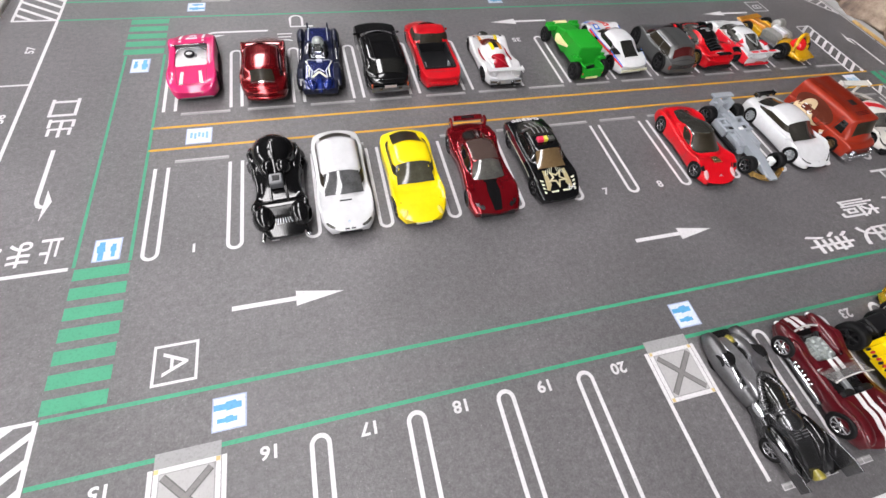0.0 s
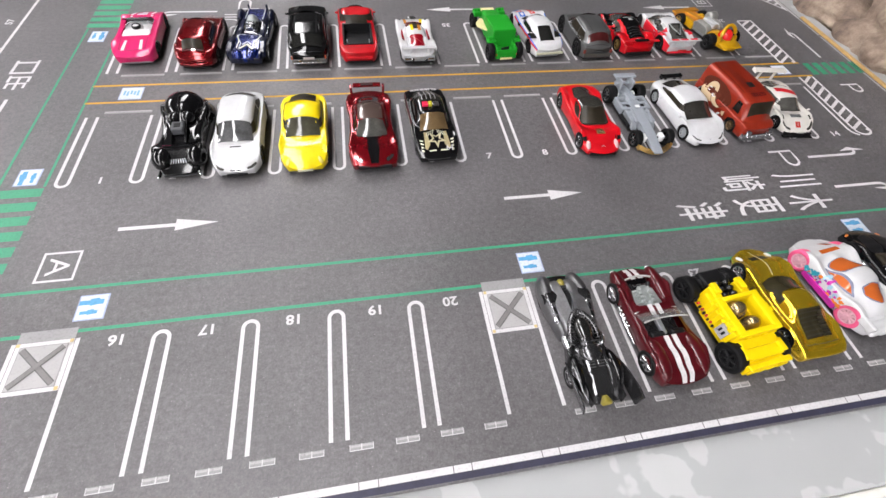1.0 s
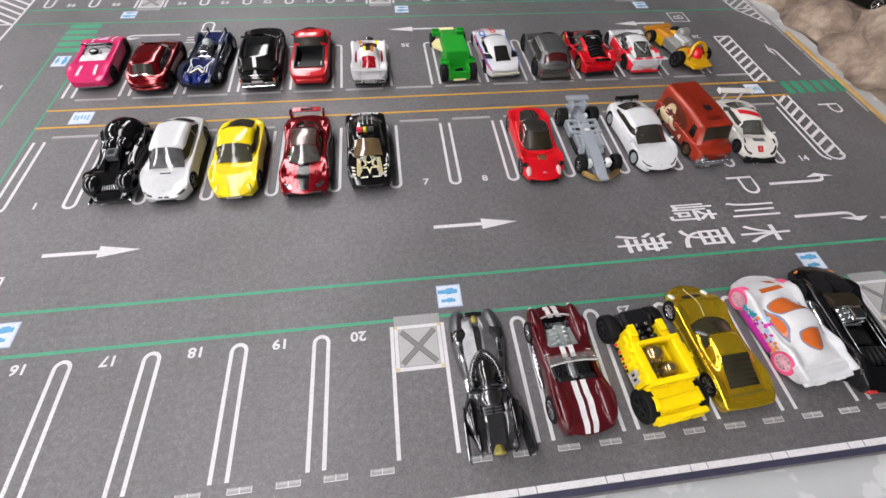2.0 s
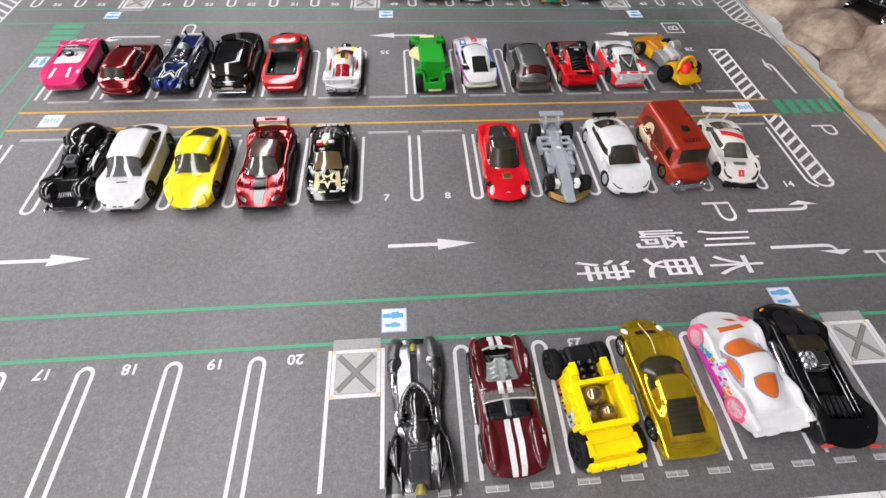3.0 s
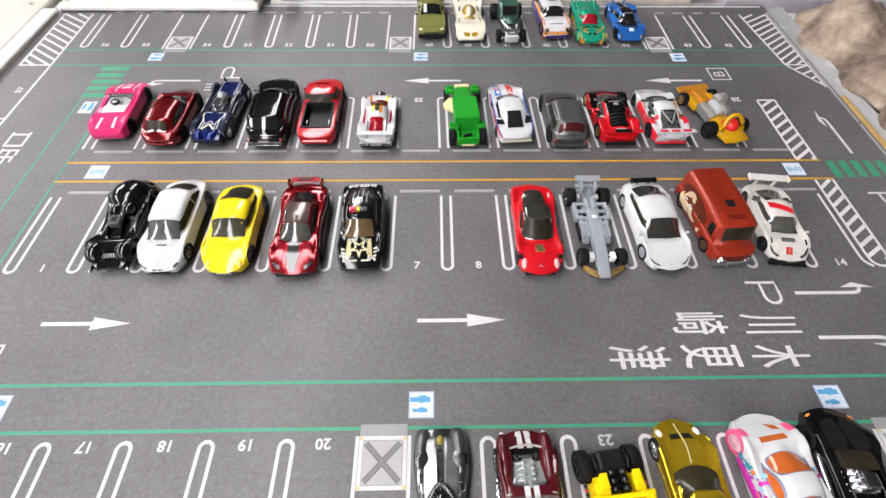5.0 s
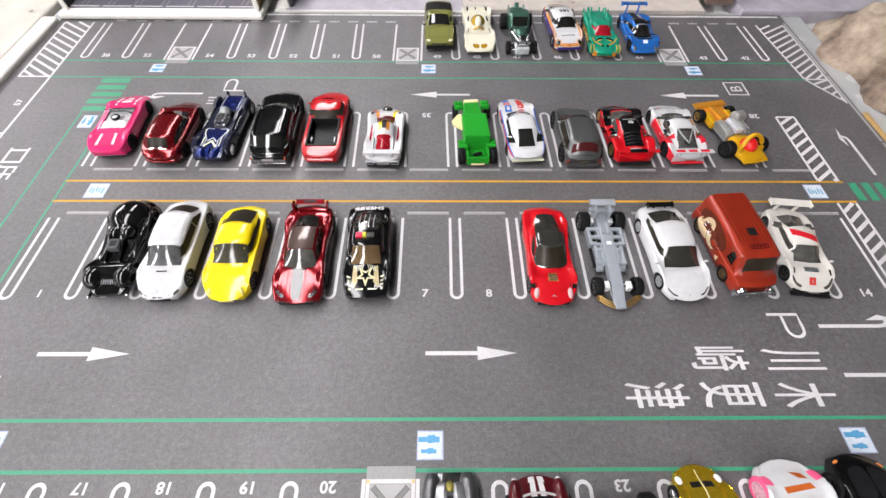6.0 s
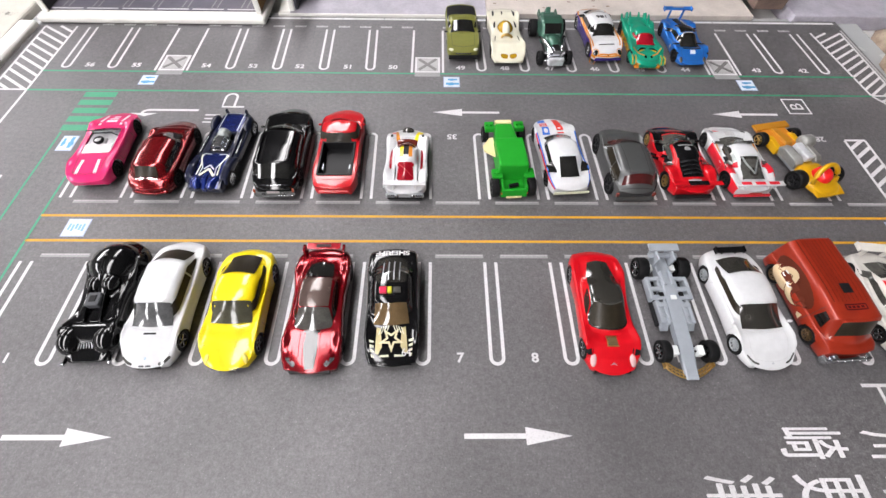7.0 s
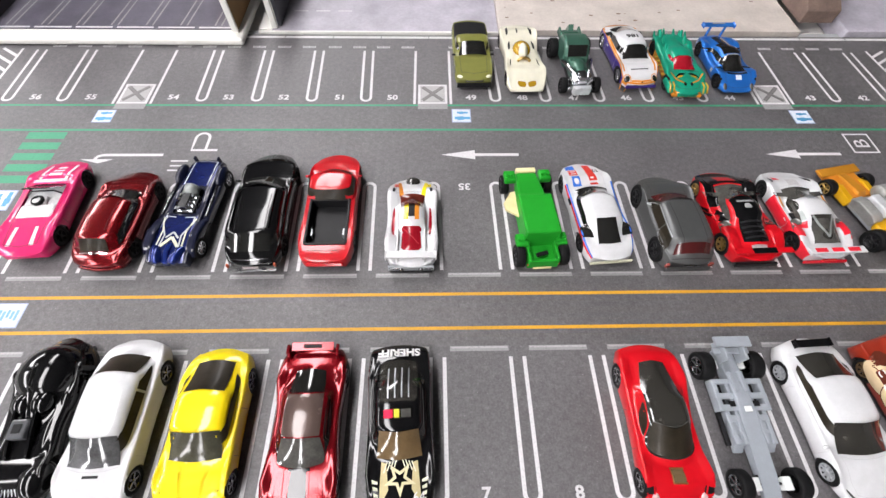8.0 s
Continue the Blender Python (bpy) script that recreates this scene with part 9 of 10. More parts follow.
    part("axle_bar", bm_tube([(-7 * MM, 20.8 * MM, 8.2 * MM), (7 * MM, 20.8 * MM, 8.2 * MM)], 0.7 * MM, 8), M_CHROME, car)
    for sx in (-1, 1):
        part("shock", bm_tube([(sx * 4.4 * MM, 18.6 * MM, 8.0 * MM), (sx * 5.4 * MM, 21.6 * MM, 8.8 * MM)], 1.1 * MM, 8), M_BLACK_PLASTIC, car)
    part("bay_rim", bm_tube([Vector((8.6 * a, 25.4 - 1.6 * a * a, 10.2 - 0.6 * a * a)) * MM for a in [-1 + q / 6 for q in range(13)]], 0.55 * MM, 8), M_CLOUDED, car, "grey curved front strap", True)


M_GREYGLASS_PALE = surface("hazy_clear_plastic", (0.42, 0.40, 0.39), 0.15, vary=0.15, scale=90)
M_GREYGLASS_PALE.node_tree.nodes["Principled BSDF"].inputs["Alpha"].default_value = 0.2
M_ZINC_PALE = surface("pale_zinc", (0.34, 0.37, 0.36), 0.36, 0.35, vary=0.18, scale=200)


def yellow_block_truck():
    car = thing("toy_truck", "bright yellow blocky toy truck with gold balls", "toy truck", FRONT, m=stand(0.3555, -0.1362, 5.7, 1.073, 0.913, 1.327))
    part("tub_floor", bm_box(-10 * MM, -11.5 * MM, 4 * MM, 10 * MM, 9 * MM, 6.4 * MM, 0.4 * MM), C_PLASTIC_Y, car)
    rnd = random.Random(5)
    for sx in (-1, 1):
        # a wall built of uneven stepped blocks
        bm = bm_box((sx * 9.5 - 2.1) * MM, -12.4 * MM, 4 * MM, (sx * 9.5 + 2.1) * MM, 9.6 * MM, 15.8 * MM, 0.7 * MM, 3)
        part("tub_side", bm, C_PLASTIC_Y, car, "yellow side wall")
        for q in range(8):
            y, w = -12.2 + 2.75 * q, 1.1 + 1.2 * rnd.random()
            xa, xb = sorted((sx * 10.2, sx * (11.6 + w)))
            part("side_block", bm_box(xa * MM, y * MM, (6.5 + 2.5 * rnd.random()) * MM, xb * MM, (y + 2.7) * MM, (13.4 + 2.4 * rnd.random()) * MM, 0.22 * MM, 1), C_PLASTIC_Y, car)
        bm = bm_box((sx * 7.6 - 2.1) * MM, 9.2 * MM, 4.6 * MM, (sx * 7.6 + 2.1) * MM, 17.6 * MM, 14.4 * MM, 0.3 * MM, 1)
        bm_box((sx * 9.4 - 1.6) * MM, 9.2 * MM, 4.6 * MM, (sx * 9.4 + 1.6) * MM, 15.2 * MM, 12.4 * MM, 0.3 * MM, 1, bm)
        bm_box((sx * 7.2 - 1.5) * MM, 12.0 * MM, 14 * MM, (sx * 7.2 + 1.5) * MM, 18.8 * MM, 15.6 * MM, 0.25 * MM, 1, bm)
        part("front_arm", bm, C_PLASTIC_Y, car, "stepped yellow front arm")
        part("side_print", bm_box(sx * 13.2 * MM, -9.5 * MM, 8.4 * MM, sx * 13.9 * MM, -3.5 * MM, 13.6 * MM, 0.2 * MM, 1), M_PALE_INK, car, "pale square print with dark bars")
        for q in range(2):
            part("print_bar", bm_box(sx * 13.8 * MM, (-8.2 + 2.4 * q) * MM, 10.0 * MM, sx * 14.0 * MM, (-7.0 + 2.4 * q) * MM, 12.2 * MM), M_BLACK_PLASTIC, car)
        for q in range(9):
            part("side_stud", bm_ball((sx * 13.2 * MM, (-1.5 + 2.0 * q) * MM, (8.0 + 0.5 * (q % 2)) * MM), (0.8 * MM, 0.8 * MM, 0.9 * MM), u=8, v=6), M_LAMP_RED if q % 2 else M_BLACK_PLASTIC, car)
        part("inner_step", bm_box((sx * 7.0 - 0.8) * MM, -10 * MM, 6.2 * MM, (sx * 7.0 + 0.8) * MM, 6.8 * MM, 10.0 * MM, 0.4 * MM, 2), C_PLASTIC_Y, car)
    part("tub_end", bm_box(-8.4 * MM, 6.8 * MM, 12.0 * MM, 8.4 * MM, 9.2 * MM, 16.2 * MM, 0.35 * MM, 1), C_PLASTIC_Y, car, "yellow front cross bar")
    bm = bm_box(-11.4 * MM, -13.6 * MM, 4 * MM, 11.4 * MM, -10.6 * MM, 15.6 * MM, 0.5 * MM, 2)
    for q in range(5):
        bm_box((-11 + 4.5 * q) * MM, -14.2 * MM, (8 + 2 * rnd.random()) * MM, (-7.2 + 4.5 * q) * MM, -11.2 * MM, (12.6 + 0.8 * (q % 2)) * MM, 0.22 * MM, 1, bm)
    part("tub_end", bm, C_PLASTIC_Y, car, "stepped yellow rear wall")
    steps = [(-27.5, 4)]
    for q in range(5):
        y, z = -27.5 + 2.9 * q, 9.4 + 0.6 * q + 0.6 * (q % 2)
        steps += [(y, z), (y + 2.9, z)]
    part("tail", bm_prism(steps + [(-13, 4)], 19.4, Matrix.Diagonal((MM, MM, MM, 1)), 0.22), C_PLASTIC_Y, car, "stepped yellow tail")
    part("rear_bumper", bm_box(-11.6 * MM, -29.2 * MM, 5 * MM, 11.6 * MM, -26.2 * MM, 10.6 * MM, 0.4 * MM, 1), C_PLASTIC_Y, car, "blocky yellow bumper")
    for k in range(4):
        part("tail_block", bm_box((-10.4 + 5.4 * k) * MM, -30.0 * MM, 6 * MM, (-7.2 + 5.4 * k) * MM, -27 * MM, 9.6 * MM, 0.25 * MM, 1), C_PLASTIC_Y, car)
    for sx in (-1, 1):
        part("tail_block", bm_box((sx * 9.8 - 1.3) * MM, -24 * MM, 6 * MM, (sx * 9.8 + 1.3) * MM, -17 * MM, 11.8 * MM, 0.25 * MM, 1), C_PLASTIC_Y, car)
    for px, py, r in ((-2.0, 2.4, 5.2), (2.8, -6.0, 4.2), (-5.0, -6.2, 3.6)):
        part("ball", bm_ball((px * MM, py * MM, (6.2 + r) * MM), (r * MM, r * MM, r * MM), u=24, v=16), M_GOLD_BALL, car, "gold ball", smooth=True)
    for q in range(3):
        for sx in (-1, 1):
            part("engine_ball", bm_ball(((sx * 2.5 - 0.2) * MM, (11.2 + 3.7 * q) * MM, 12.2 * MM), (2.3 * MM, 2.1 * MM, 2.3 * MM)), M_GLOSS_BLACK, car, "glossy black ball", smooth=True)
    part("engine_bed", bm_box(-5.2 * MM, 9.4 * MM, 4.4 * MM, 5.2 * MM, 20 * MM, 10.4 * MM, 0.5 * MM), M_BLACK_PLASTIC, car)
    part("front_frame", bm_box(-6.4 * MM, 19 * MM, 3.4 * MM, 6.4 * MM, 29.4 * MM, 11.4 * MM, 1.6 * MM, 3), M_BLACK_PLASTIC, car, "black rounded front block")
    for sx in (-1, 1):
        part("front_pipe", bm_tube([(sx * 6.8 * MM, 20 * MM, 10 * MM), (sx * 7.6 * MM, 24 * MM, 10.6 * MM), (sx * 7.0 * MM, 28.5 * MM, 8 * MM)], 1.0 * MM, 8), M_BLACK_PLASTIC, car, smooth=True)
        wheel(car, sx * 11.4, 23.5, 5.5, 5.4, sx, M_BLACK_PLASTIC)
        wheel(car, sx * 11.6, -19.2, 5.9, 5.2, sx, M_BLACK_PLASTIC)


M_GLOSS_BLACK = surface("glossy_black_plastic", (0.008, 0.008, 0.008), 0.14, vary=0.1, spec=0.5)


M_GOLD_BALL = surface("dull_gold_plastic", (0.36, 0.27, 0.13), 0.2, 0.8, vary=0.15)


M_LOUVRE = surface("dark_olive_louvre", (0.022, 0.020, 0.013), 0.4, vary=0.3, scale=150, spec=0.2)
M_BRONZE = surface("bronze_tinted_window", (0.034, 0.029, 0.016), 0.22, coat=0.2, vary=0.3, scale=150, spec=0.25)


def gold_supercar():
    sp = spec(L=67, W=29.5, paint=C_GOLD, windows=False, cab=(0.05, 0.34, 0.50, 0.67, 16.6, 0.76, 0.52), rim=M_CHROME, spokes=8, wheels=(0.2, 0.8, 5.6, 5.4, 4.8), bow_f=6, bow_r=0.6, crown=0.5, cabsoft=1.3, curve_r=0.2,
              top=[(0, 9.4), (0.05, 10.8), (0.3, 11.4), (0.68, 10.4), (0.88, 8.6), (1, 5.8)],
              wid=[(0, 0.88), (0.04, 0.95), (0.18, 1.0), (0.45, 0.93), (0.65, 0.94), (0.8, 1.0), (0.92, 0.9), (1, 0.66)])
    car, tree = toy_car("toy_sports_car", sp, "gold chrome toy supercar with black rear louvres", stand(0.3932, -0.1282, 2.6, 0.983, 0.985, 1.033), FRONT)
    # smoked windows, louvred rear panel
    drape(car, tree, "windshield", outline([(-8.0, 0.8), (-8.0, 0.8), (-4, 1.3), (0, 1.4), (4, 1.3), (8.0, 0.8), (8.0, 0.8), (10.6, 5.6), (10.0, 8.6), (5.5, 11.0), (0, 11.8), (-5.5, 11.0), (-10.0, 8.6), (-10.6, 5.6)]), M_BRONZE, "bronze tinted windshield")
    drape(car, tree, "engine_cover", [(-8.0, -24.8), (8.0, -24.8), (7.4, -10.2), (-7.4, -10.2)], M_BRONZE, "bronze smoked engine cover", lift=0.2)
    for k in range(6):
        drape(car, tree, "louvre", [(-7.2, -23.6 + 2.2 * k), (7.2, -23.6 + 2.2 * k), (7.2, -22.9 + 2.2 * k), (-7.2, -22.9 + 2.2 * k)], M_LOUVRE, lift=0.4)
    for sx in (-1, 1):
        drape(car, tree, "side_window", [(-4.6, 11.9), (7.0, 11.9), (2.6, 14.6), (-3.6, 15.0)], M_BRONZE, lift=0.25, side=sx)
        drape_line(car, tree, "shoulder_edge", [(sx * 10.6, 12.0), (sx * 11.6, 4.0), (sx * 11.4, -8), (sx * 10.4, -28)], 0.28, C_GOLD, lift=0.35)
        drape_line(car, tree, "fender_crease", [(sx * 7.2, 13.5), (sx * 8.6, 20), (sx * 7.6, 29)], 0.26, C_GOLD, lift=0.35)
        drape_line(car, tree, "cover_rim", [(0, -25.4), (sx * 8.4, -25.4), (sx * 7.8, -9.9)], 0.3, C_GOLD, lift=0.55)
        drape_line(car, tree, "roof_edge_line", [(sx * 8.3, -9.4), (sx * 8.8, -26)], 0.45, C_GOLD, lift=0.7)
        drape(car, tree, "hood_vent", [(sx * 0.7, 24.0), (sx * 5.6, 23.8), (sx * 5.4, 26.2), (sx * 0.7, 26.4)], M_BLACK_PLASTIC, "black hood vent")
        drape(car, tree, "roof_tab", [(sx * 2.0, -9.4), (sx * 5.6, -9.4), (sx * 5.6, -8.2), (sx * 2.0, -8.2)], C_GOLD, lift=0.6)
        drape_line(car, tree, "door_seam", [(-4.0, 11), (-4.6, 5), (-2.0, 3.8), (7.0, 3.8), (9.0, 6), (8.6, 9.4)], 0.11, M_SEAM, side=sx)
        part("rear_intake", bm_ball((sx * 12.2 * MM, -8.5 * MM, 9.2 * MM), (1.5 * MM, 3.4 * MM, 1.6 * MM)), M_BLACK_PLASTIC, car, smooth=True)
    drape_line(car, tree, "tail_ridge", [(-10.0, -29.6), (0, -30.6), (10.0, -29.6)], 0.4, C_GOLD, lift=0.5)
    drape_line(car, tree, "tail_seam", [(-10.2, -27.4), (0, -28.0), (10.2, -27.4)], 0.12, M_SEAM, lift=0.12)
    drape_line(car, tree, "roof_ridge", [(-7.4, -9.6), (0, -9.9), (7.4, -9.6)], 0.4, C_GOLD, lift=0.4)
    drape_line(car, tree, "hood_ridge", [(0, 13), (0, 31.5)], 0.22, M_OFFPLATE, "pale hood ridge", lift=0.25)
    lamps(car, sp, tree, 0.905, 9.8, (1.7, 2.3), M_LAMP_WHITE)


def white_orange_car():
    tyre_ = paint("pink_tyre", (0.72, 0.10, 0.22), 0, 0.45, 0.0)
    c_pane = paint("orange_window_plastic", (0.46, 0.105, 0.020), 0, 0.2)
    c_edge = paint("grey_blue_outline", (0.16, 0.17, 0.24), 0, 0.4, 0.3)
    sp = spec(L=65, W=30, paint=C_WHITE, windows=False, cab=(0.10, 0.40, 0.55, 0.76, 17.4, 0.76, 0.52), rim=paint("pale_pink_rim", (0.66, 0.36, 0.42), 0.2), tyre=tyre_, spokes=10, wheels=(0.19, 0.8, 5.9, 5.8, 5.0), inset=0.7, bow_f=5, bow_r=0.5,
              top=[(0, 9.4), (0.05, 10.8), (0.3, 11), (0.7, 10.6), (0.9, 8.4), (1, 5.4)])
    car, tree = toy_car("toy_concept_car", sp, "white toy concept car with orange windows and pink wheels", stand(0.4364, -0.1228, 5.8, 1.047, 0.912, 1.134), FRONT)

    def pane(name, pts):
        drape(car, tree, name, outline(pts), c_pane, "orange plastic window")
        ring = outline(pts)
        drape_line(car, tree, name + "_outline", ring + ring[:1], 0.38, c_edge, lift=0.16)

    pane("windshield", [(-7.6, 2.2), (-7.6, 2.2), (0, 2.8), (7.6, 2.2), (7.6, 2.2), (8.4, 6.0), (7.0, 10.2), (0, 12.2), (-7.0, 10.2), (-8.4, 6.0)])
    pane("rear_window", [(-5.2, -9.0), (-5.2, -9.0), (0, -8.2), (5.2, -9.0), (5.2, -9.0), (5.0, -13.5), (3.0, -17.6), (0, -19.8), (-3.0, -17.6), (-5.0, -13.5)])
    for sx in (-1, 1):
        pane("side_window", [(sx * 10.2, 8.6), (sx * 10.2, 8.6), (sx * 11.0, 3), (sx * 10.9, -6), (sx * 9.9, -12.4), (sx * 9.9, -12.4), (sx * 8.7, -6), (sx * 9.0, 2)])
        # blots of colour along the sides
        rnd = random.Random(7)
        inks = [paint("magenta_print", (0.50, 0.02, 0.30)), paint("teal_print", (0.03, 0.26, 0.34)), paint("violet_print", (0.22, 0.03, 0.30)), paint("orange_print", (0.70, 0.20, 0.03)), paint("pale_blue_print", (0.30, 0.50, 0.62))]
        part("side_skirt", bm_prism([(-13, 2.6), (13, 2.6), (12.4, 5.6), (-12.4, 6.0)], 1.6, Matrix.Diagonal((MM, MM, MM, 1)) @ Matrix.Translation((sx * 14.3, 0, 0)), 0.4), inks[0], car, "magenta side skirt")
        drape(car, tree, "side_print", [(-13.5, 3.4), (13.5, 3.4), (13.0, 6.2), (9, 6.6), (2, 5.8), (-6, 6.6), (-13, 6.0)], inks[0], "magenta side print", side=sx)
        for q in range(84):
            cy, cz, r = rnd.uniform(-15, 14.5), rnd.triangular(4.5, 11.4, 6.6), rnd.uniform(0.4, 1.5)
            pts = [(cy + r * (0.6 + 0.7 * rnd.random()) * math.cos(2 * math.pi * w_ / 9), cz + 0.8 * r * (0.6 + 0.7 * rnd.random()) * math.sin(2 * math.pi * w_ / 9)) for w_ in range(9)]
            ink = inks[1] if cy > 5 and q % 3 else inks[3] if cy < -9 or q % 7 == 0 else inks[(0, 2, 0, 4)[q % 4]]
            drape(car, tree, "side_print", pts, ink, lift=0.13 + 0.004 * q, side=sx)
    drape(car, tree, "hood_slot", [(-6.6, 17.4), (7.2, 18.2), (6.2, 20.8), (-6.6, 20.2)], c_pane, "orange hood slot")
    drape(car, tree, "hood_print", [(0.8, 26.6), (5.8, 25.4), (6.8, 22.6), (3.0, 23.4)], c_pane)
    bm = bm_box(-13.5 * MM, -34 * MM, 8.2 * MM, 13.5 * MM, -25.5 * MM, 9.6 * MM, 0.6 * MM)
    bm_box(-11 * MM, -28 * MM, 9.0 * MM, 11 * MM, -25.2 * MM, 11.2 * MM, 0.6 * MM, 2, bm)
    for k in range(5):
        bm_box((-11 + 5.5 * k - 2.9) * MM, (-35.0 - 0.5 * (k % 2)) * MM, 7.2 * MM, (-11 + 5.5 * k + 2.9) * MM, -30 * MM, 9.5 * MM, 1.0 * MM, 3, bm)
    for sx in (-1, 1):
        bm_box((sx * 13.2 - 1.2) * MM, -33 * MM, 8.4 * MM, (sx * 13.2 + 1.2) * MM, -24 * MM, 12.2 * MM, 0.6 * MM, 2, bm)
    part("tail_spoiler", bm, C_WHITE, car, "notched white tail spoiler")


def black_engine_coupe():
    sp = spec(L=72, W=30, paint=C_BLACK, cab=None, rim=M_DARK_CHROME, wheels=(0.19, 0.8, 6.2, 5.6, 5.2), inset=-0.8, bow_f=4,
              wid=[(0, 0.80), (0.05, 0.90), (0.18, 1.0), (0.34, 0.84), (0.62, 0.86), (0.80, 1.0), (0.93, 0.94), (1, 0.76)],
              top=[(0, 8.6), (0.05, 10.6), (0.3, 11.0), (0.66, 12.0), (0.86, 11.2), (0.96, 8.6), (1, 6.6)],
              regions=[("engine_opening", None, "", lambda s, g, u, X, Y, Z: g in (4, 5) and 0.16 < s < 0.63 and -8.8 < X < 8.8, 0)])
    car, tree = toy_car("toy_muscle_car", sp, "black toy muscle car with a chrome engine and open cockpit", stand(0.4700, -0.1270, -4.0, 1.014, 1.002, 1.103), FRONT)
    part("cockpit", bm_box(-9.2 * MM, -25 * MM, 3.6 * MM, 9.2 * MM, 9.6 * MM, 6.4 * MM, 0.4 * MM), M_GLOSS_BLACK, car)
    part("windshield", bm_prism([(8.2, 10), (16.5, 11.2), (15.5, 12.6), (12.0, 13.8), (8.6, 13.6), (7.0, 13.2)], 17, Matrix.Diagonal((MM, MM, MM, 1)), 1.3), M_PANEL_BROWN, car, "low smoked windshield")
    engine(car, -1.0, 3.0, 6.2, 11, 11, 7.6)
    part("seat_block", bm_box(-6 * MM, -12 * MM, 6 * MM, 5 * MM, -4 * MM, 9.2 * MM, 1.0 * MM), M_GLOSS_BLACK, car)
    part("tank", bm_box(-6.5 * MM, -23 * MM, 6 * MM, 6.5 * MM, -13.5 * MM, 10.0 * MM, 1.4 * MM), M_GLOSS_BLACK, car)
    for x, z, ya, yb in ((7.0, 11.6, 8, -26), (9.2, 11.8, 10, -28), (11.6, 11.0, 6, -28), (-7.4, 11.6, 6, -24), (-9.4, 11.0, 8, -14)):
        part("frame_rail", bm_tube([(x * MM, ya * MM, z * MM), (x * MM, yb * MM, (z - 0.6) * MM)], 0.42 * MM, 8), M_DARK_CHROME, car, "dark chrome frame rail", True)
    for sx in (-1, 1):
        part("side_pipe", bm_tube([(sx * 13.4 * MM, 16 * MM, 7.6 * MM), (sx * 14.6 * MM, 10 * MM, 8.0 * MM), (sx * 14.6 * MM, -13 * MM, 7.4 * MM)], 1.5 * MM, 12), M_CHROME, car, "chrome side pipe", True)
        plate(car, "taillight", sx * 11, -35.4, 8.4, 4.4, 1.8, M_LAMP_RED, 1.2)
        part("fender_lamp", bm_ball((sx * 12.2 * MM, 16.5 * MM, 10.6 * MM), (1.0 * MM, 2.2 * MM, 1.0 * MM), u=10, v=6), M_LAMP_WHITE, car, smooth=True)
        part("lower_pipe", bm_tube([(sx * 15.4 * MM, 9 * MM, 5.0 * MM), (sx * 15.6 * MM, -12 * MM, 4.6 * MM)], 0.9 * MM, 10), M_DARK_CHROME, car, "", True)
        drape(car, tree, "hood_panel", outline([(sx * 1.2, 17.4), (sx * 9.0, 16.4), (sx * 10.2, 22), (sx * 8.2, 28.5), (sx * 1.2, 30.0)]), M_BLACK_PLASTIC, "matt black hood panel", lift=0.12)
    for q in range(5):
        part("cockpit_tube", bm_tube([((-6 + 3 * q) * MM, -23 * MM, 10.2 * MM), ((-5 + 2.6 * q) * MM, -14 * MM, 10.8 * MM)], 0.6 * MM, 6), M_BLACK_PLASTIC, car, smooth=True)
    part("air_scoop", bm_prism([(7.0, 12.6), (0.5, 12.6), (-1.0, 14.6), (1.0, 16.0), (6.0, 15.4)], 6.5, Matrix.Diagonal((MM, MM, MM, 1)), 0.7), M_CHROME, car, "chrome air scoop")
    lamps(car, sp, tree, 0.945, 10.5, (1.6, 0.7), M_LAMP_ORANGE)


# ---- middle row specials ----


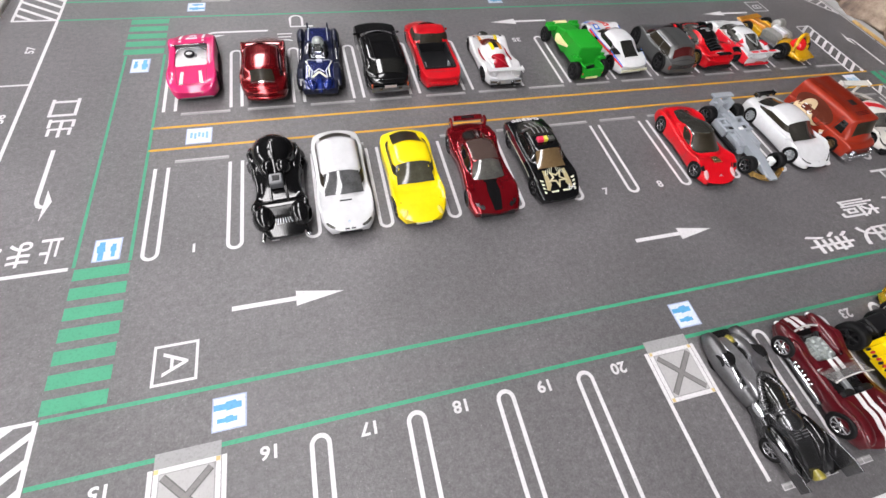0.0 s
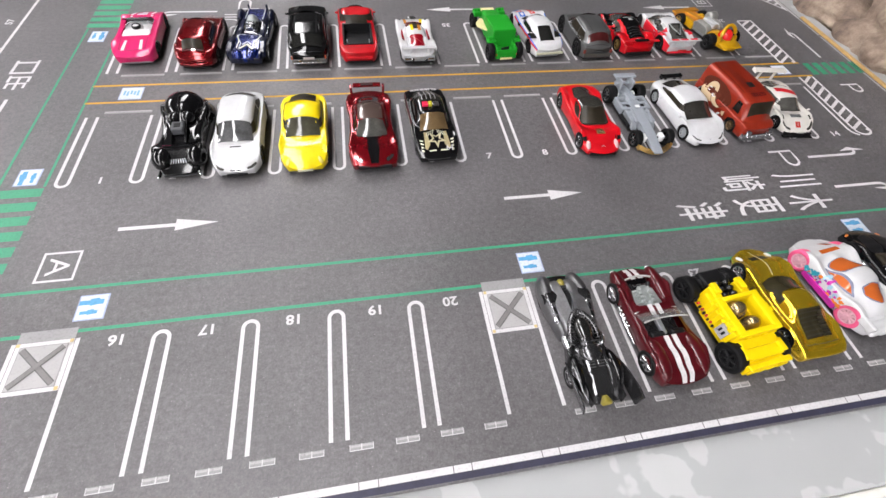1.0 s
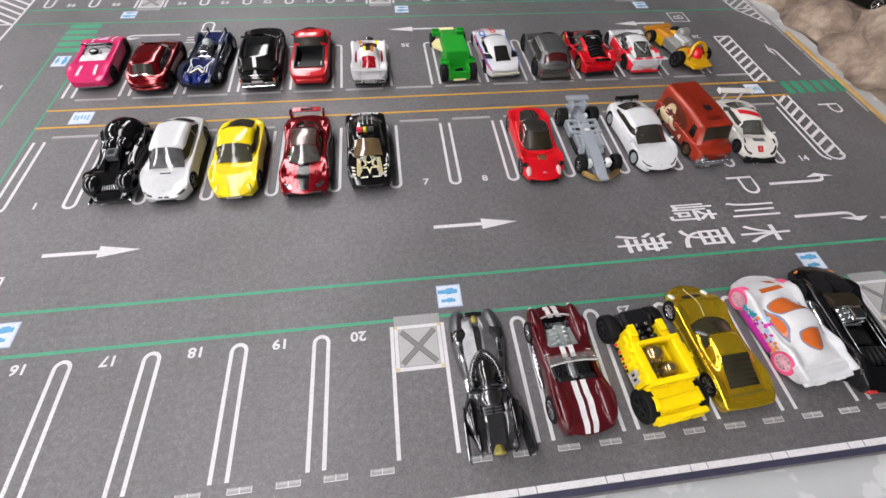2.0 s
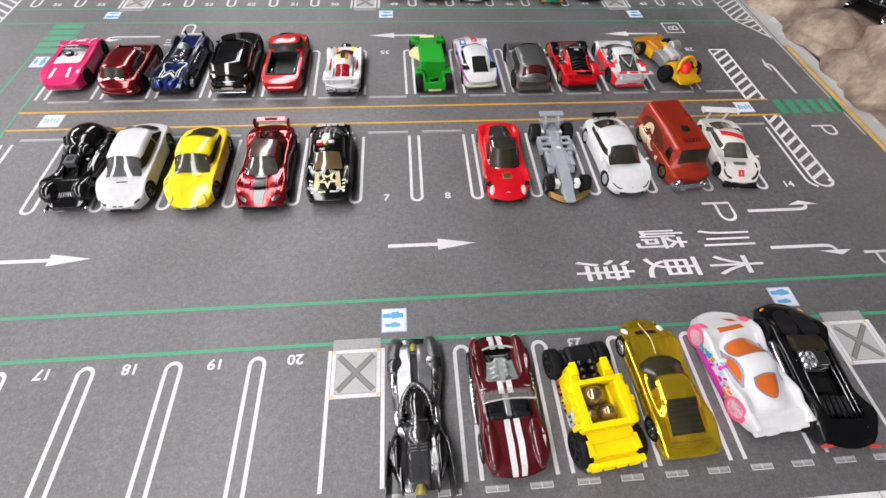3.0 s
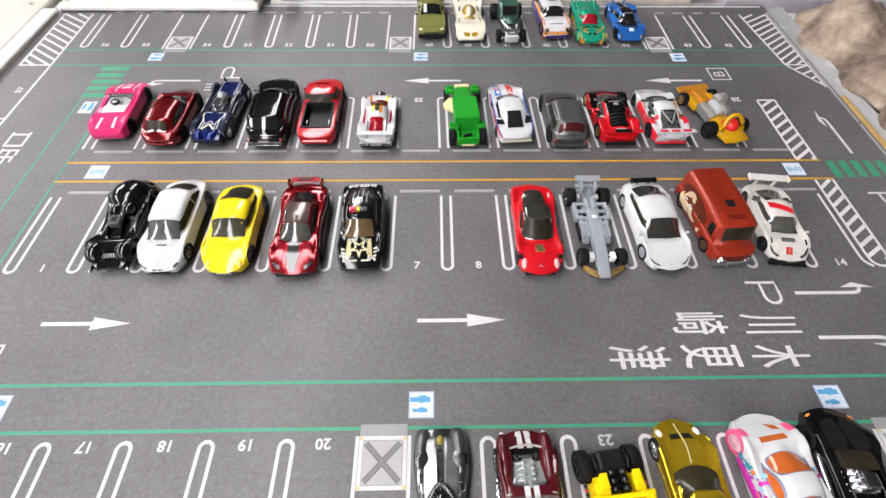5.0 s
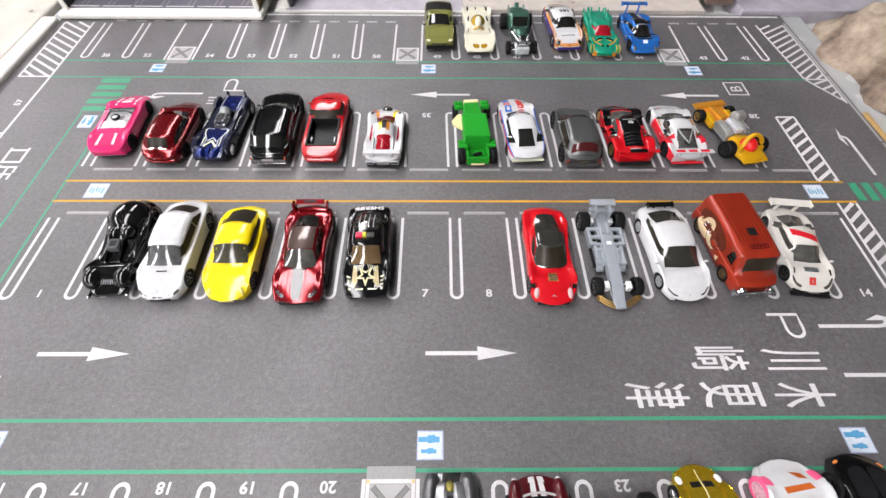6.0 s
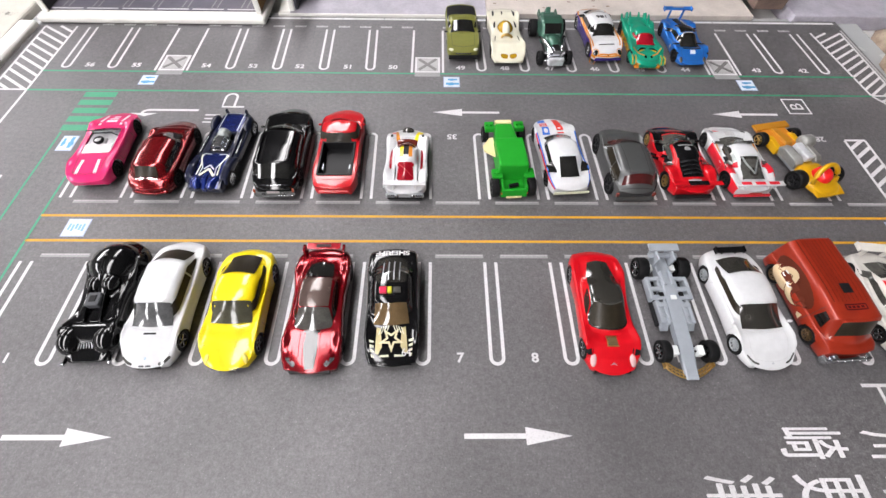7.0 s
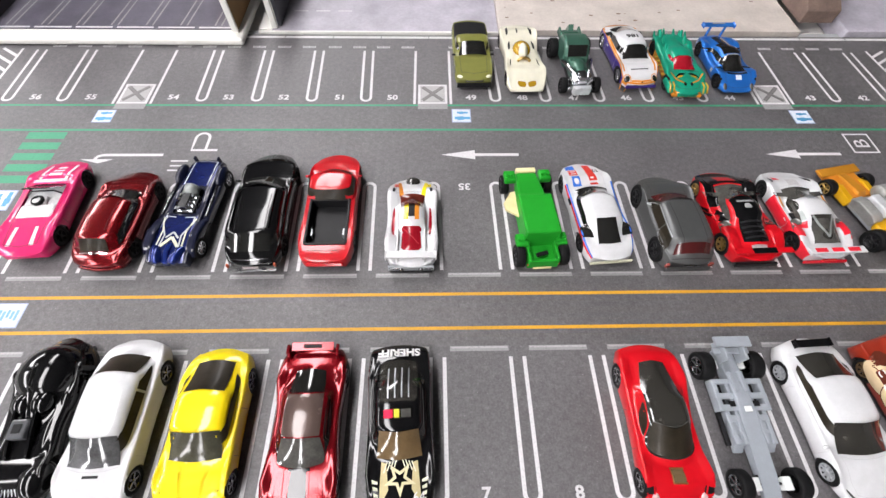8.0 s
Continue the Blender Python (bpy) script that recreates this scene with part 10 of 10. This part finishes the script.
def black_armoured_car():
    sp = spec(L=68, W=30, paint=C_BLACK, cab=(0.04, 0.20, 0.34, 0.56, 17.0, 0.70, 0.46), windows=False, rim=M_BLACK_PLASTIC, wheels=(0.20, 0.80, 5.6, 5.4, 4.0), inset=3.4, bow_f=1.0, bow_r=7.0, cabsoft=3.0,
              top=[(0, 7), (0.08, 11.4), (0.3, 12), (0.62, 10.6), (0.8, 9.4), (0.9, 7.4), (1, 5.0)], belt=[(0, 6), (0.1, 10), (0.3, 10.4), (0.62, 9.0), (0.84, 8.0), (1, 4.2)],
              wid=[(0, 0.66), (0.08, 0.90), (0.22, 1.0), (0.40, 0.92), (0.58, 0.80), (0.72, 0.86), (0.86, 0.90), (0.95, 0.74), (1, 0.62)])
    car, tree = toy_car("toy_fantasy_car", sp, "glossy black armoured toy car with round front fenders", stand(0.0634, 0.0346, -176.7, 0.984, 1.055, 1.065), MID)
    for sx in (-1, 1):
        part("front_fender", bm_ball((sx * 9.4 * MM, 23.5 * MM, 7.0 * MM), (6.2 * MM, 7.6 * MM, 5.8 * MM), u=24, v=16), C_BLACK, car, "round glossy black fender", smooth=True)
        part("lamp_pod", bm_ball((sx * 7.4 * MM, 27.5 * MM, 8.0 * MM), (2.6 * MM, 3.0 * MM, 2.8 * MM)), M_GLOSS_BLACK, car, smooth=True)
        part("brow", bm_ball((sx * 4.0 * MM, -5.0 * MM, 12.0 * MM), (4.6 * MM, 5.2 * MM, 3.6 * MM), u=24, v=16), C_BLACK, car, "rounded glossy brow", smooth=True)
        part("cheek", bm_ball((sx * 10.4 * MM, -7.5 * MM, 7.0 * MM), (3.8 * MM, 7.6 * MM, 3.8 * MM), u=20, v=12), C_BLACK, car, smooth=True)
        for q in range(3):
            part("fender_stud", bm_ball((sx * (7.0 + 2.6 * q) * MM, (29.2 - 1.4 * q) * MM, (8.6 - 0.8 * q) * MM), (1.3 * MM, 1.5 * MM, 1.3 * MM), u=10, v=8), M_GLOSS_BLACK, car, smooth=True)
        part("nose_spike", bm_tube([(sx * 10.8 * MM, 30 * MM, 4.0 * MM), (sx * 11.6 * MM, 34.4 * MM, 3.4 * MM)], 0.9 * MM, 8), C_BLACK, car)
        part("spike_tip", bm_ball((sx * 11.7 * MM, 34.6 * MM, 3.4 * MM), (1.1 * MM, 1.1 * MM, 1.1 * MM), u=8, v=6), M_CHROME, car, smooth=True)
        part("side_facet", bm_prism([(-8, 9.4), (12, 8.6), (9, 11.4), (-4, 13.6)], 1.0, Matrix.Diagonal((MM, MM, MM, 1)) @ Matrix.Translation((sx * 8.6, 0, 0)) @ Matrix.Rotation(radians(sx * -40), 4, "Y"), 0.25), C_STEEL, car, "grey angular side facet")
        part("side_plate", bm_prism([(-6, 6), (16, 5), (13, 8.4), (-4, 10.4)], 2.0, Matrix.Diagonal((MM, MM, MM, 1)) @ Matrix.Translation((sx * 11.6, 0, 0)) @ Matrix.Rotation(radians(sx * -12), 4, "Y"), 0.5), M_GLOSS_BLACK, car)
        part("spine_plate", bm_prism([(-2, 13), (10, 11), (16, 10), (15, 11.2), (9, 12.8), (-2, 15.2)], 1.2, Matrix.Diagonal((MM, MM, MM, 1)) @ Matrix.Translation((sx * 4.2, 0, 0)), 0.25), C_BLACK, car)
        part("collar", bm_prism([(-3, 7.0), (11, 6.0), (17, 8.4), (9, 11.8), (-2, 12.4)], 0.9, Matrix.Diagonal((MM, MM, MM, 1)) @ Matrix.Translation((sx * 6.2, 0, 0)) @ Matrix.Rotation(radians(sx * -28), 4, "Y"), 0.2), M_GLOSS_BLACK, car)
    # a helmet-shaped tail: domed crown, flared rim and a low centre ridge
    helmet = bm_lathe([(0.02, 18.2), (3.5, 18.0), (6.6, 17.0), (9.2, 15.0), (10.8, 12.2), (11.8, 9.2), (13.0, 6.6), (14.8, 4.4), (14.4, 3.4)], 40, "z", m=Matrix.Translation((0, -17.6 * MM, 0)) @ Matrix.Diagonal((MM * 1.14, MM * 1.10, MM, 1)))
    part("helmet", helmet, C_BLACK, car, "domed black helmet-shaped tail", True)
    part("ridge", bm_prism([(-31, 9.5), (-26, 15.6), (-18, 18.8), (-10, 17.8), (-6, 14.0), (-12, 12)], 1.6, Matrix.Diagonal((MM, MM, MM, 1)), 0.5), C_BLACK, car)
    part("hatch", bm_box(-3.6 * MM, 1.6 * MM, 11 * MM, 3.6 * MM, 9.0 * MM, 15.2 * MM, 0.8 * MM), C_STEEL, car, "grey roof hatch")
    part("hatch_slot", bm_box(-1.9 * MM, 3.4 * MM, 15 * MM, 1.9 * MM, 7.0 * MM, 15.5 * MM, 0.3 * MM), M_BLACK_PLASTIC, car)
    bm = bmesh.new()
    a = [bm.verts.new(Vector(p) * MM) for p in ((-2.6, 20.5, 10.6), (2.6, 20.5, 10.6), (9.0, 33.0, 4.0), (-9.0, 33.0, 4.0))]
    b_ = [bm.verts.new(Vector(p) * MM) for p in ((-2.6, 20.5, 8.0), (2.6, 20.5, 8.0), (9.0, 33.6, 2.0), (-9.0, 33.6, 2.0))]
    bm.faces.new(a)
    bm.faces.new(b_[::-1])
    for q in range(4):
        bm.faces.new((a[q], b_[q], b_[(q + 1) % 4], a[(q + 1) % 4]))
    part("nose_plate", bm, C_STEEL, car, "grey ridged nose plate")
    for k in range(-4, 5):
        part("nose_rib", bm_tube([(k * 0.6 * MM, 20.8 * MM, 10.6 * MM), (k * 2.05 * MM, 33.0 * MM, 4.2 * MM)], 0.35 * MM, 6), M_GREY_METAL, car)


def grey_formula_car():
    car = thing("toy_formula_car", "pale grey open-wheel toy race car with gold front wing", "toy car", MID, m=stand(0.3782, 0.0276, -179.9, 0.998, 0.998, 1.067))
    part("tub", bm_prism([(-34, 3), (-34, 8.4), (-20, 9), (-10, 10), (0, 8.6), (22, 7.0), (36, 4.6), (36, 3)], 7.6, Matrix.Diagonal((MM, MM, MM, 1)), 0.9), C_ZAMAC, car)
    part("nose", bm_prism([(18, 3.4), (18, 7.2), (38.6, 4.8), (38.6, 3.4)], 6.4, Matrix.Diagonal((MM, MM, MM, 1)), 0.5), C_ZAMAC, car)
    for ya, yb, w, h in ((-19, -16.6, 23, 9.0), (-12.6, -10.0, 24, 9.0), (-7.6, -4.8, 24, 8.8), (-3.2, -0.4, 19, 8.2), (3.0, 5.0, 18, 7.6), (7.0, 9.4, 15, 7.2)):
        part("cross_plate", bm_box(-w / 2 * MM, ya * MM, (h - 1.8) * MM, w / 2 * MM, yb * MM, h * MM, 0.3 * MM, 1), C_ZAMAC, car)
    part("floor_plate", bm_box(-11 * MM, -19 * MM, 2.6 * MM, 11 * MM, 9 * MM, 4.6 * MM, 0.3 * MM, 1), M_BLACK_PLASTIC, car)
    for sx in (-1, 1):
        part("side_rail", bm_box((sx * 10.8 - 1.1) * MM, -19 * MM, 4 * MM, (sx * 10.8 + 1.1) * MM, -5 * MM, 8.9 * MM, 0.4 * MM), C_ZAMAC, car)
        part("side_rail", bm_box((sx * 8.4 - 1.0) * MM, -5 * MM, 4 * MM, (sx * 8.4 + 1.0) * MM, 9 * MM, 8.0 * MM, 0.4 * MM), C_ZAMAC, car)
        part("inner_rail", bm_box((sx * 4.8 - 0.7) * MM, -19 * MM, 4 * MM, (sx * 4.8 + 0.7) * MM, 9 * MM, 8.4 * MM, 0.3 * MM), C_ZAMAC, car)
        part("side_pod", bm_prism([(-2, 3), (-2, 7.6), (9, 6.6), (12, 4), (12, 3)], 4.4, Matrix.Diagonal((MM, MM, MM, 1)) @ Matrix.Translation((sx * 7.2, 0, 0)), 0.5), C_ZAMAC, car)
        part("suspension", bm_tube([(sx * 2 * MM, 24 * MM, 6 * MM), (sx * 11 * MM, 24 * MM, 5.4 * MM)], 0.6 * MM, 6), M_BLACK_PLASTIC, car)
        part("suspension", bm_tube([(sx * 2 * MM, 20.5 * MM, 6 * MM), (sx * 11 * MM, 23 * MM, 5 * MM)], 0.5 * MM, 6), M_BLACK_PLASTIC, car)
        part("slot", bm_box((sx * 5.6 - 1.3) * MM, -9 * MM, 8.4 * MM, (sx * 5.6 + 1.3) * MM, -6.6 * MM, 9.0 * MM), M_BLACK_PLASTIC, car)
        wheel(car, sx * 11.8, -26, 6.2, 6.4, sx, M_DARK_CHROME, 6)
        wheel(car, sx * 12.2, 24, 5.6, 5.2, sx, M_DARK_CHROME, 6)
        part("hub_block", bm_box((sx * 6.8 - 1.6) * MM, 21.4 * MM, 3.6 * MM, (sx * 6.8 + 1.6) * MM, 26.6 * MM, 8.2 * MM, 0.5 * MM), M_LAMP_WHITE, car, "white hub block")
        part("rear_hub", bm_box((sx * 6.6 - 1.6) * MM, -28 * MM, 3.6 * MM, (sx * 6.6 + 1.6) * MM, -24 * MM, 7.6 * MM, 0.5 * MM), M_LAMP_WHITE, car)
        part("spine_step", bm_box((sx * 2.2 - 1.0) * MM, -22 * MM, 8.4 * MM, (sx * 2.2 + 1.0) * MM, -13 * MM, 10.6 * MM, 0.3 * MM), C_ZAMAC, car)
        part("wing_strut", bm_box((sx * 4.6 - 0.6) * MM, -36 * MM, 8 * MM, (sx * 4.6 + 0.6) * MM, -26 * MM, 15.6 * MM, 0.3 * MM), C_ZAMAC, car)
        part("front_wing_end", bm_prism([(27.5, 2.6), (32.5, 2.6), (31.8, 6.0), (28.2, 5.4)], 0.8, Matrix.Diagonal((MM, MM, MM, 1)) @ Matrix.Translation((sx * 12.6, 0, 0)), 0.2), M_GOLD_RIM, car)
    part("rear_wing", bm_box(-8.6 * MM, -37 * MM, 14.8 * MM, 8.6 * MM, -32 * MM, 16.2 * MM, 0.4 * MM), C_ZAMAC, car)
    part("rear_wing_plane", bm_box(-8.6 * MM, -32.6 * MM, 11.8 * MM, 8.6 * MM, -29.6 * MM, 12.8 * MM, 0.4 * MM), C_ZAMAC, car)
    # lattice of gold bars swept back to both sides
    at = lambda a, d, z: Vector((12.8 * a, 37.4 - 6.0 * a * a - d, 2.6 + z + 1.2 * a * a)) * MM
    bm = bmesh.new()
    for d, z in ((0.0, 0.0), (1.5, 0.5), (3.0, 1.0)):
        bm_tube([at(-1 + q / 6, d, z) for q in range(13)], 0.50 * MM, 6, bm)
    for q in range(15):
        bm_tube([at(-1 + q / 7, 0.0, 0.0), at(-1 + q / 7, 3.0, 1.0)], 0.32 * MM, 5, bm)
    part("front_wing", bm, M_GOLD_RIM, car, "gold lattice front wing", True)
    part("driver_hatch", bm_box(-1.6 * MM, -6.6 * MM, 9.6 * MM, 1.6 * MM, -4.0 * MM, 10.6 * MM, 0.4 * MM), M_LAMP_WHITE, car)


for build in (black_armoured_car, white_coupe, yellow_coupe, red_muscle, sheriff_car, red_supercar, grey_formula_car, white_drift_coupe, orange_van, white_race_gt,
              pink_roadster, candy_fastback, blue_engine_car, black_suv, red_pickup, silver_racer, green_truck, white_rally_coupe, grey_wagon, red_black_supercar, white_red_racer, orange_rod,
              olive_pickup, cream_racer, green_rod, rally_white, green_dragon, blue_racer,
              black_finned_car, maroon_roadster, yellow_block_truck, gold_supercar, white_orange_car, black_engine_coupe):
    build()

# ---- things behind and beside the mat ----
M_CONCRETE_A = surface("lilac_concrete_print", (0.40, 0.38, 0.43), 0.5, vary=0.22, scale=45)
M_CONCRETE_B = surface("beige_concrete_print", (0.52, 0.47, 0.43), 0.5, vary=0.18, scale=45)
M_CARD = surface("brown_card", (0.30, 0.17, 0.07), 0.7, vary=0.12, scale=120)
M_CASE_FLOOR = surface("printed_violet_road", (0.105, 0.098, 0.125), 0.35, vary=0.22, scale=70)
M_DARKWALL = surface("dark_panel", (0.05, 0.05, 0.06), 0.4, vary=0.2, scale=30)

case = thing("display_case", "white framed open display case with a printed road floor", "display case")
CX0, CX1, CY0, CY1 = -0.122, 0.0865, 0.316, 0.56
part("base_rim", bm_box(CX0, CY0, 0.0004, CX1, CY1, 0.0062, 0.0022, 3), M_RIM, case, "white rounded base rim")
part("printed_floor", bm_box(CX0 + 0.0075, CY0 + 0.0125, 0.0060, CX1 - 0.0078, CY1 - 0.006, 0.0070), M_CASE_FLOOR, case, "dark printed road floor")
for k in range(7):
    for d in (0.0, 0.0052):
        xa = -0.104 + 0.0276 * k + d
        part("floor_line", bm_ribbon([(xa, CY0 + 0.017), (xa + 0.012, CY1 - 0.03)], 0.0006, 0.00712), M_GREY_INK, case)
leaf = thing("toy_plant", "pale green plastic toy plant in the display case", "toy plant", m=pose(0.0580, 0.3700, 0.0070))
part("stem", bm_tube([(0, 0, 0), (0.001, 0, 0.014), (-0.001, 0.001, 0.028)], 0.0008, 8), surface("plant_stem", (0.25, 0.27, 0.16), 0.6), leaf)
M_LEAF = surface("pale_green_plastic", (0.42, 0.46, 0.34), 0.5, vary=0.2)
for k in range(7):
    bm = bmesh.new()
    rows = []
    for q in range(6):
        u = q / 5
        w = 0.0032 * math.sin(math.pi * (0.12 + 0.86 * u))
        rows.append((bm.verts.new((-w, 0.013 * u, -0.008 * u * u)), bm.verts.new((0, 0.013 * u, 0.001 - 0.008 * u * u)), bm.verts.new((w, 0.013 * u, -0.008 * u * u))))
    for ra, rb in zip(rows, rows[1:]):
        bm.faces.new((ra[0], ra[1], rb[1], rb[0]))
        bm.faces.new((ra[1], ra[2], rb[2], rb[1]))
    bm.transform(pose(0, 0, 0.012 + 0.0026 * k, 20, 0, 137 * k))
    part("leaf", bm, M_LEAF, leaf, smooth=True)
for k in range(6):
    part("floor_edge_line", bm_poly([rect(CX0 + 0.009 + 0.0325 * k, CY0 + 0.0134, CX0 + 0.038 + 0.0325 * k, CY0 + 0.0152)], 0.00715), M_WHITE_INK, case)
part("side_wall", bm_box(CX1 - 0.0078, CY0 + 0.010, 0.0062, CX1 - 0.0052, CY1, 0.0700, 0.0006), M_CARD, case, "brown card side wall")
part("side_wall", bm_box(CX0 + 0.0052, CY0 + 0.010, 0.0062, CX0 + 0.0078, CY1, 0.0700, 0.0006), M_DARKWALL, case, "dark side wall")
part("back_wall", bm_box(CX0 + 0.008, CY1 - 0.005, 0.0062, CX1 - 0.008, CY1 - 0.0024, 0.0700, 0.0006), M_DARKWALL, case, "dark back wall")
for x in (CX0 + 0.0040, CX1 - 0.0090):
    part("front_post", bm_box(x, CY0 + 0.0080, 0.0062, x + 0.0050, CY0 + 0.0102, 0.0700, 0.0006), M_RIM, case, "white front post")

rail = thing("edge_rail", "white moulded rail along the mat edge", "rail")
part("rail_bar", bm_box(-0.1370, -0.19, -0.0034, -0.1215, 0.3150, 0.0048, 0.0022, 3), M_RIM, rail)


def stained_board():
    m, nt, b = base_material("stained_beige_board")
    n = add_noise(nt, 30.0, 5.0, 0.65)
    n2 = add_noise(nt, 120.0, 4.0)
    r = ramp(nt, n.outputs["Fac"], [(0.30, (0.10, 0.09, 0.08)), (0.36, (0.46, 0.44, 0.39)), (0.75, (0.56, 0.54, 0.48))])
    nt.links.new(r.outputs["Color"], b.inputs["Base Color"])
    b.inputs["Roughness"].default_value = 0.8
    bump(nt, b, n2.outputs["Fac"], 0.4, 0.001)
    return m


side = thing("side_board", "beige board with dark stains beside the mat", "board")
part("panel", bm_box(-0.62, -0.25, TT, -0.1410, 0.60, 0.0025, 0.002), stained_board(), side)

garage = thing("garage_floor", "printed lilac concrete floor sheet of a model garage", "model floor")
part("sheet", bm_box(0.1040, 0.3370, TT, 0.2935, 0.600, 0.0006, 0.0004), M_CONCRETE_A, garage)
part("floor_line", bm_poly([rect(0.118 + 0.019 * k, 0.366, 0.130 + 0.019 * k, 0.3675) for k in range(3)], 0.0008), M_WHITE_INK, garage)
part("edge_trim", bm_box(0.0935, 0.3350, TT, 0.2935, 0.3369, 0.0012, 0.0004), M_RIM, garage)
wallp = thing("garage_wall", "upright dark garage wall panel with a white edge", "model wall")
part("panel", bm_box(0.1085, 0.3435, 0.0007, 0.1115, 0.560, 0.060, 0.0004), M_DARKWALL, wallp)
part("edge", bm_box(0.1040, 0.3400, 0.0007, 0.1084, 0.3434, 0.060, 0.0004), M_RIM, wallp, "white front edge")
part("skirt", bm_box(0.0935, 0.3380, TT, 0.1038, 0.560, 0.0016, 0.0004), M_RIM, wallp)

slab = thing("concrete_slab", "printed beige concrete slab with worn patches", "model floor")
part("slab_top", bm_box(0.2940, 0.3366, TT, 0.5530, 0.600, 0.0026, 0.0005), M_CONCRETE_B, slab)
M_SPOT = surface("brown_stain_print", (0.20, 0.13, 0.09), 0.7, vary=0.3, scale=300)
for k in range(16):
    a, r = random.uniform(0, 6.28), random.uniform(0.0008, 0.0026)
    px, py = random.uniform(0.30, 0.54), random.uniform(0.345, 0.41)
    part("stain", bm_poly([[(px + r * (0.7 + 0.5 * random.random()) * math.cos(6.28 * q / 9), py + r * 0.5 * (0.7 + 0.5 * random.random()) * math.sin(6.28 * q / 9)) for q in range(9)]], 0.0028), M_SPOT, slab)

ramp_ob = thing("wooden_block", "brown weathered wooden block behind the slab", "block")
part("block", bm_prism([(0.352, 0.0008), (0.352, 0.012), (0.42, 0.05), (0.46, 0.05), (0.46, 0.0008)], 0.030, Matrix.Translation((0.5740, 0, 0)), 0.0012), surface("weathered_wood", (0.16, 0.11, 0.09), 0.7, vary=0.35, scale=70, grain=0.0005), ramp_ob)
shelf = thing("grey_step", "pale grey step behind the mat corner", "board")
part("step", bm_box(0.5932, 0.3366, TT, 0.90, 0.62, 0.0034, 0.001), M_CONCRETE_A, shelf)


def rock_material():
    m, nt, b = base_material("carved_rock")
    n = add_noise(nt, 26.0, 6.0, 0.7)
    n2 = add_noise(nt, 160.0, 4.0)
    r = ramp(nt, n.outputs["Fac"], [(0.28, (0.06, 0.045, 0.036)), (0.45, (0.20, 0.145, 0.11)), (0.62, (0.36, 0.29, 0.22)), (0.8, (0.52, 0.45, 0.36))])
    nt.links.new(r.outputs["Color"], b.inputs["Base Color"])
    b.inputs["Roughness"].default_value = 0.85
    bump(nt, b, n2.outputs["Fac"], 0.6, 0.0015)
    return m


M_ROCK = rock_material()


def rock(x, y, rx, ry, rz, seed):
    """A carved foam boulder with flats and ledges."""
    bm = bmesh.new()
    bmesh.ops.create_icosphere(bm, subdivisions=4, radius=1.0)
    off = Vector((seed * 3.1, seed * 1.7, seed * 0.9))
    for v in bm.verts:
        d = v.co.normalized()
        k = 1 + 0.34 * noise.noise(d * 1.6 + off) + 0.12 * noise.noise(d * 4.5 + off) + 0.04 * noise.noise(d * 12 + off)
        ledge = 0.06 * math.sin(d.z * 14 + 3 * noise.noise(d * 2 + off))
        v.co = Vector((d.x * rx * (k + ledge), d.y * ry * (k + ledge), max(-0.2, d.z) * rz * k))
    bm.transform(Matrix.Translation((x, y, 0.0)))
    ob = part("boulder", bm, M_ROCK, None, "", True)
    low = min(v.co.z for v in ob.data.vertices)
    ob.location.z = TT - low
    tagged(ob, "carved tan and brown model rock beside the mat", "rock", "model rocks")


for k, r in enumerate(((0.690, 0.268, 0.040, 0.050, 0.034), (0.690, 0.186, 0.036, 0.046, 0.024), (0.705, 0.105, 0.056, 0.055, 0.046), (0.712, 0.015, 0.056, 0.058, 0.040), (0.790, 0.130, 0.060, 0.070, 0.070))):
    rock(*r, k + 1)

ledge = thing("rock_ledge", "flat brown model rock ledge behind the boulders", "rock", "model rocks")
part("ledge", bm_box(0.718, 0.180, TT, 0.90, 0.330, -0.0001, 0.003), M_ROCK, ledge)
truck_spec = spec(L=72, W=31, paint=C_BLACK, cab=(0.26, 0.32, 0.52, 0.66, 26.0, 0.86, 0.72), top=[(0, 15), (0.7, 15.5), (0.92, 14), (1, 11)], belt=[(0, 14), (0.7, 14.4), (0.92, 12.6), (1, 10)], wheels=(0.2, 0.8, 8.0, 8.0, 6.0), rim=M_CHROME, b_width=0.01)
truck, truck_top = toy_car("toy_pickup", truck_spec, "black toy pickup with chrome wheels on the rock ledge", stand(0.762, 0.232, 200), category="toy pickup")
plate(truck, "front_bumper", 0, 36.4, 7.0, 26, 3.6, M_CHROME, 2.0)

strip = thing("wood_strip", "thin yellow wooden strip along the mat edge", "strip")
part("strip_bar", bm_box(0.6340, -0.12, TT, 0.6375, 0.175, 0.0012, 0.0006), surface("pine_strip", (0.42, 0.27, 0.10), 0.6, vary=0.2, scale=90), strip)
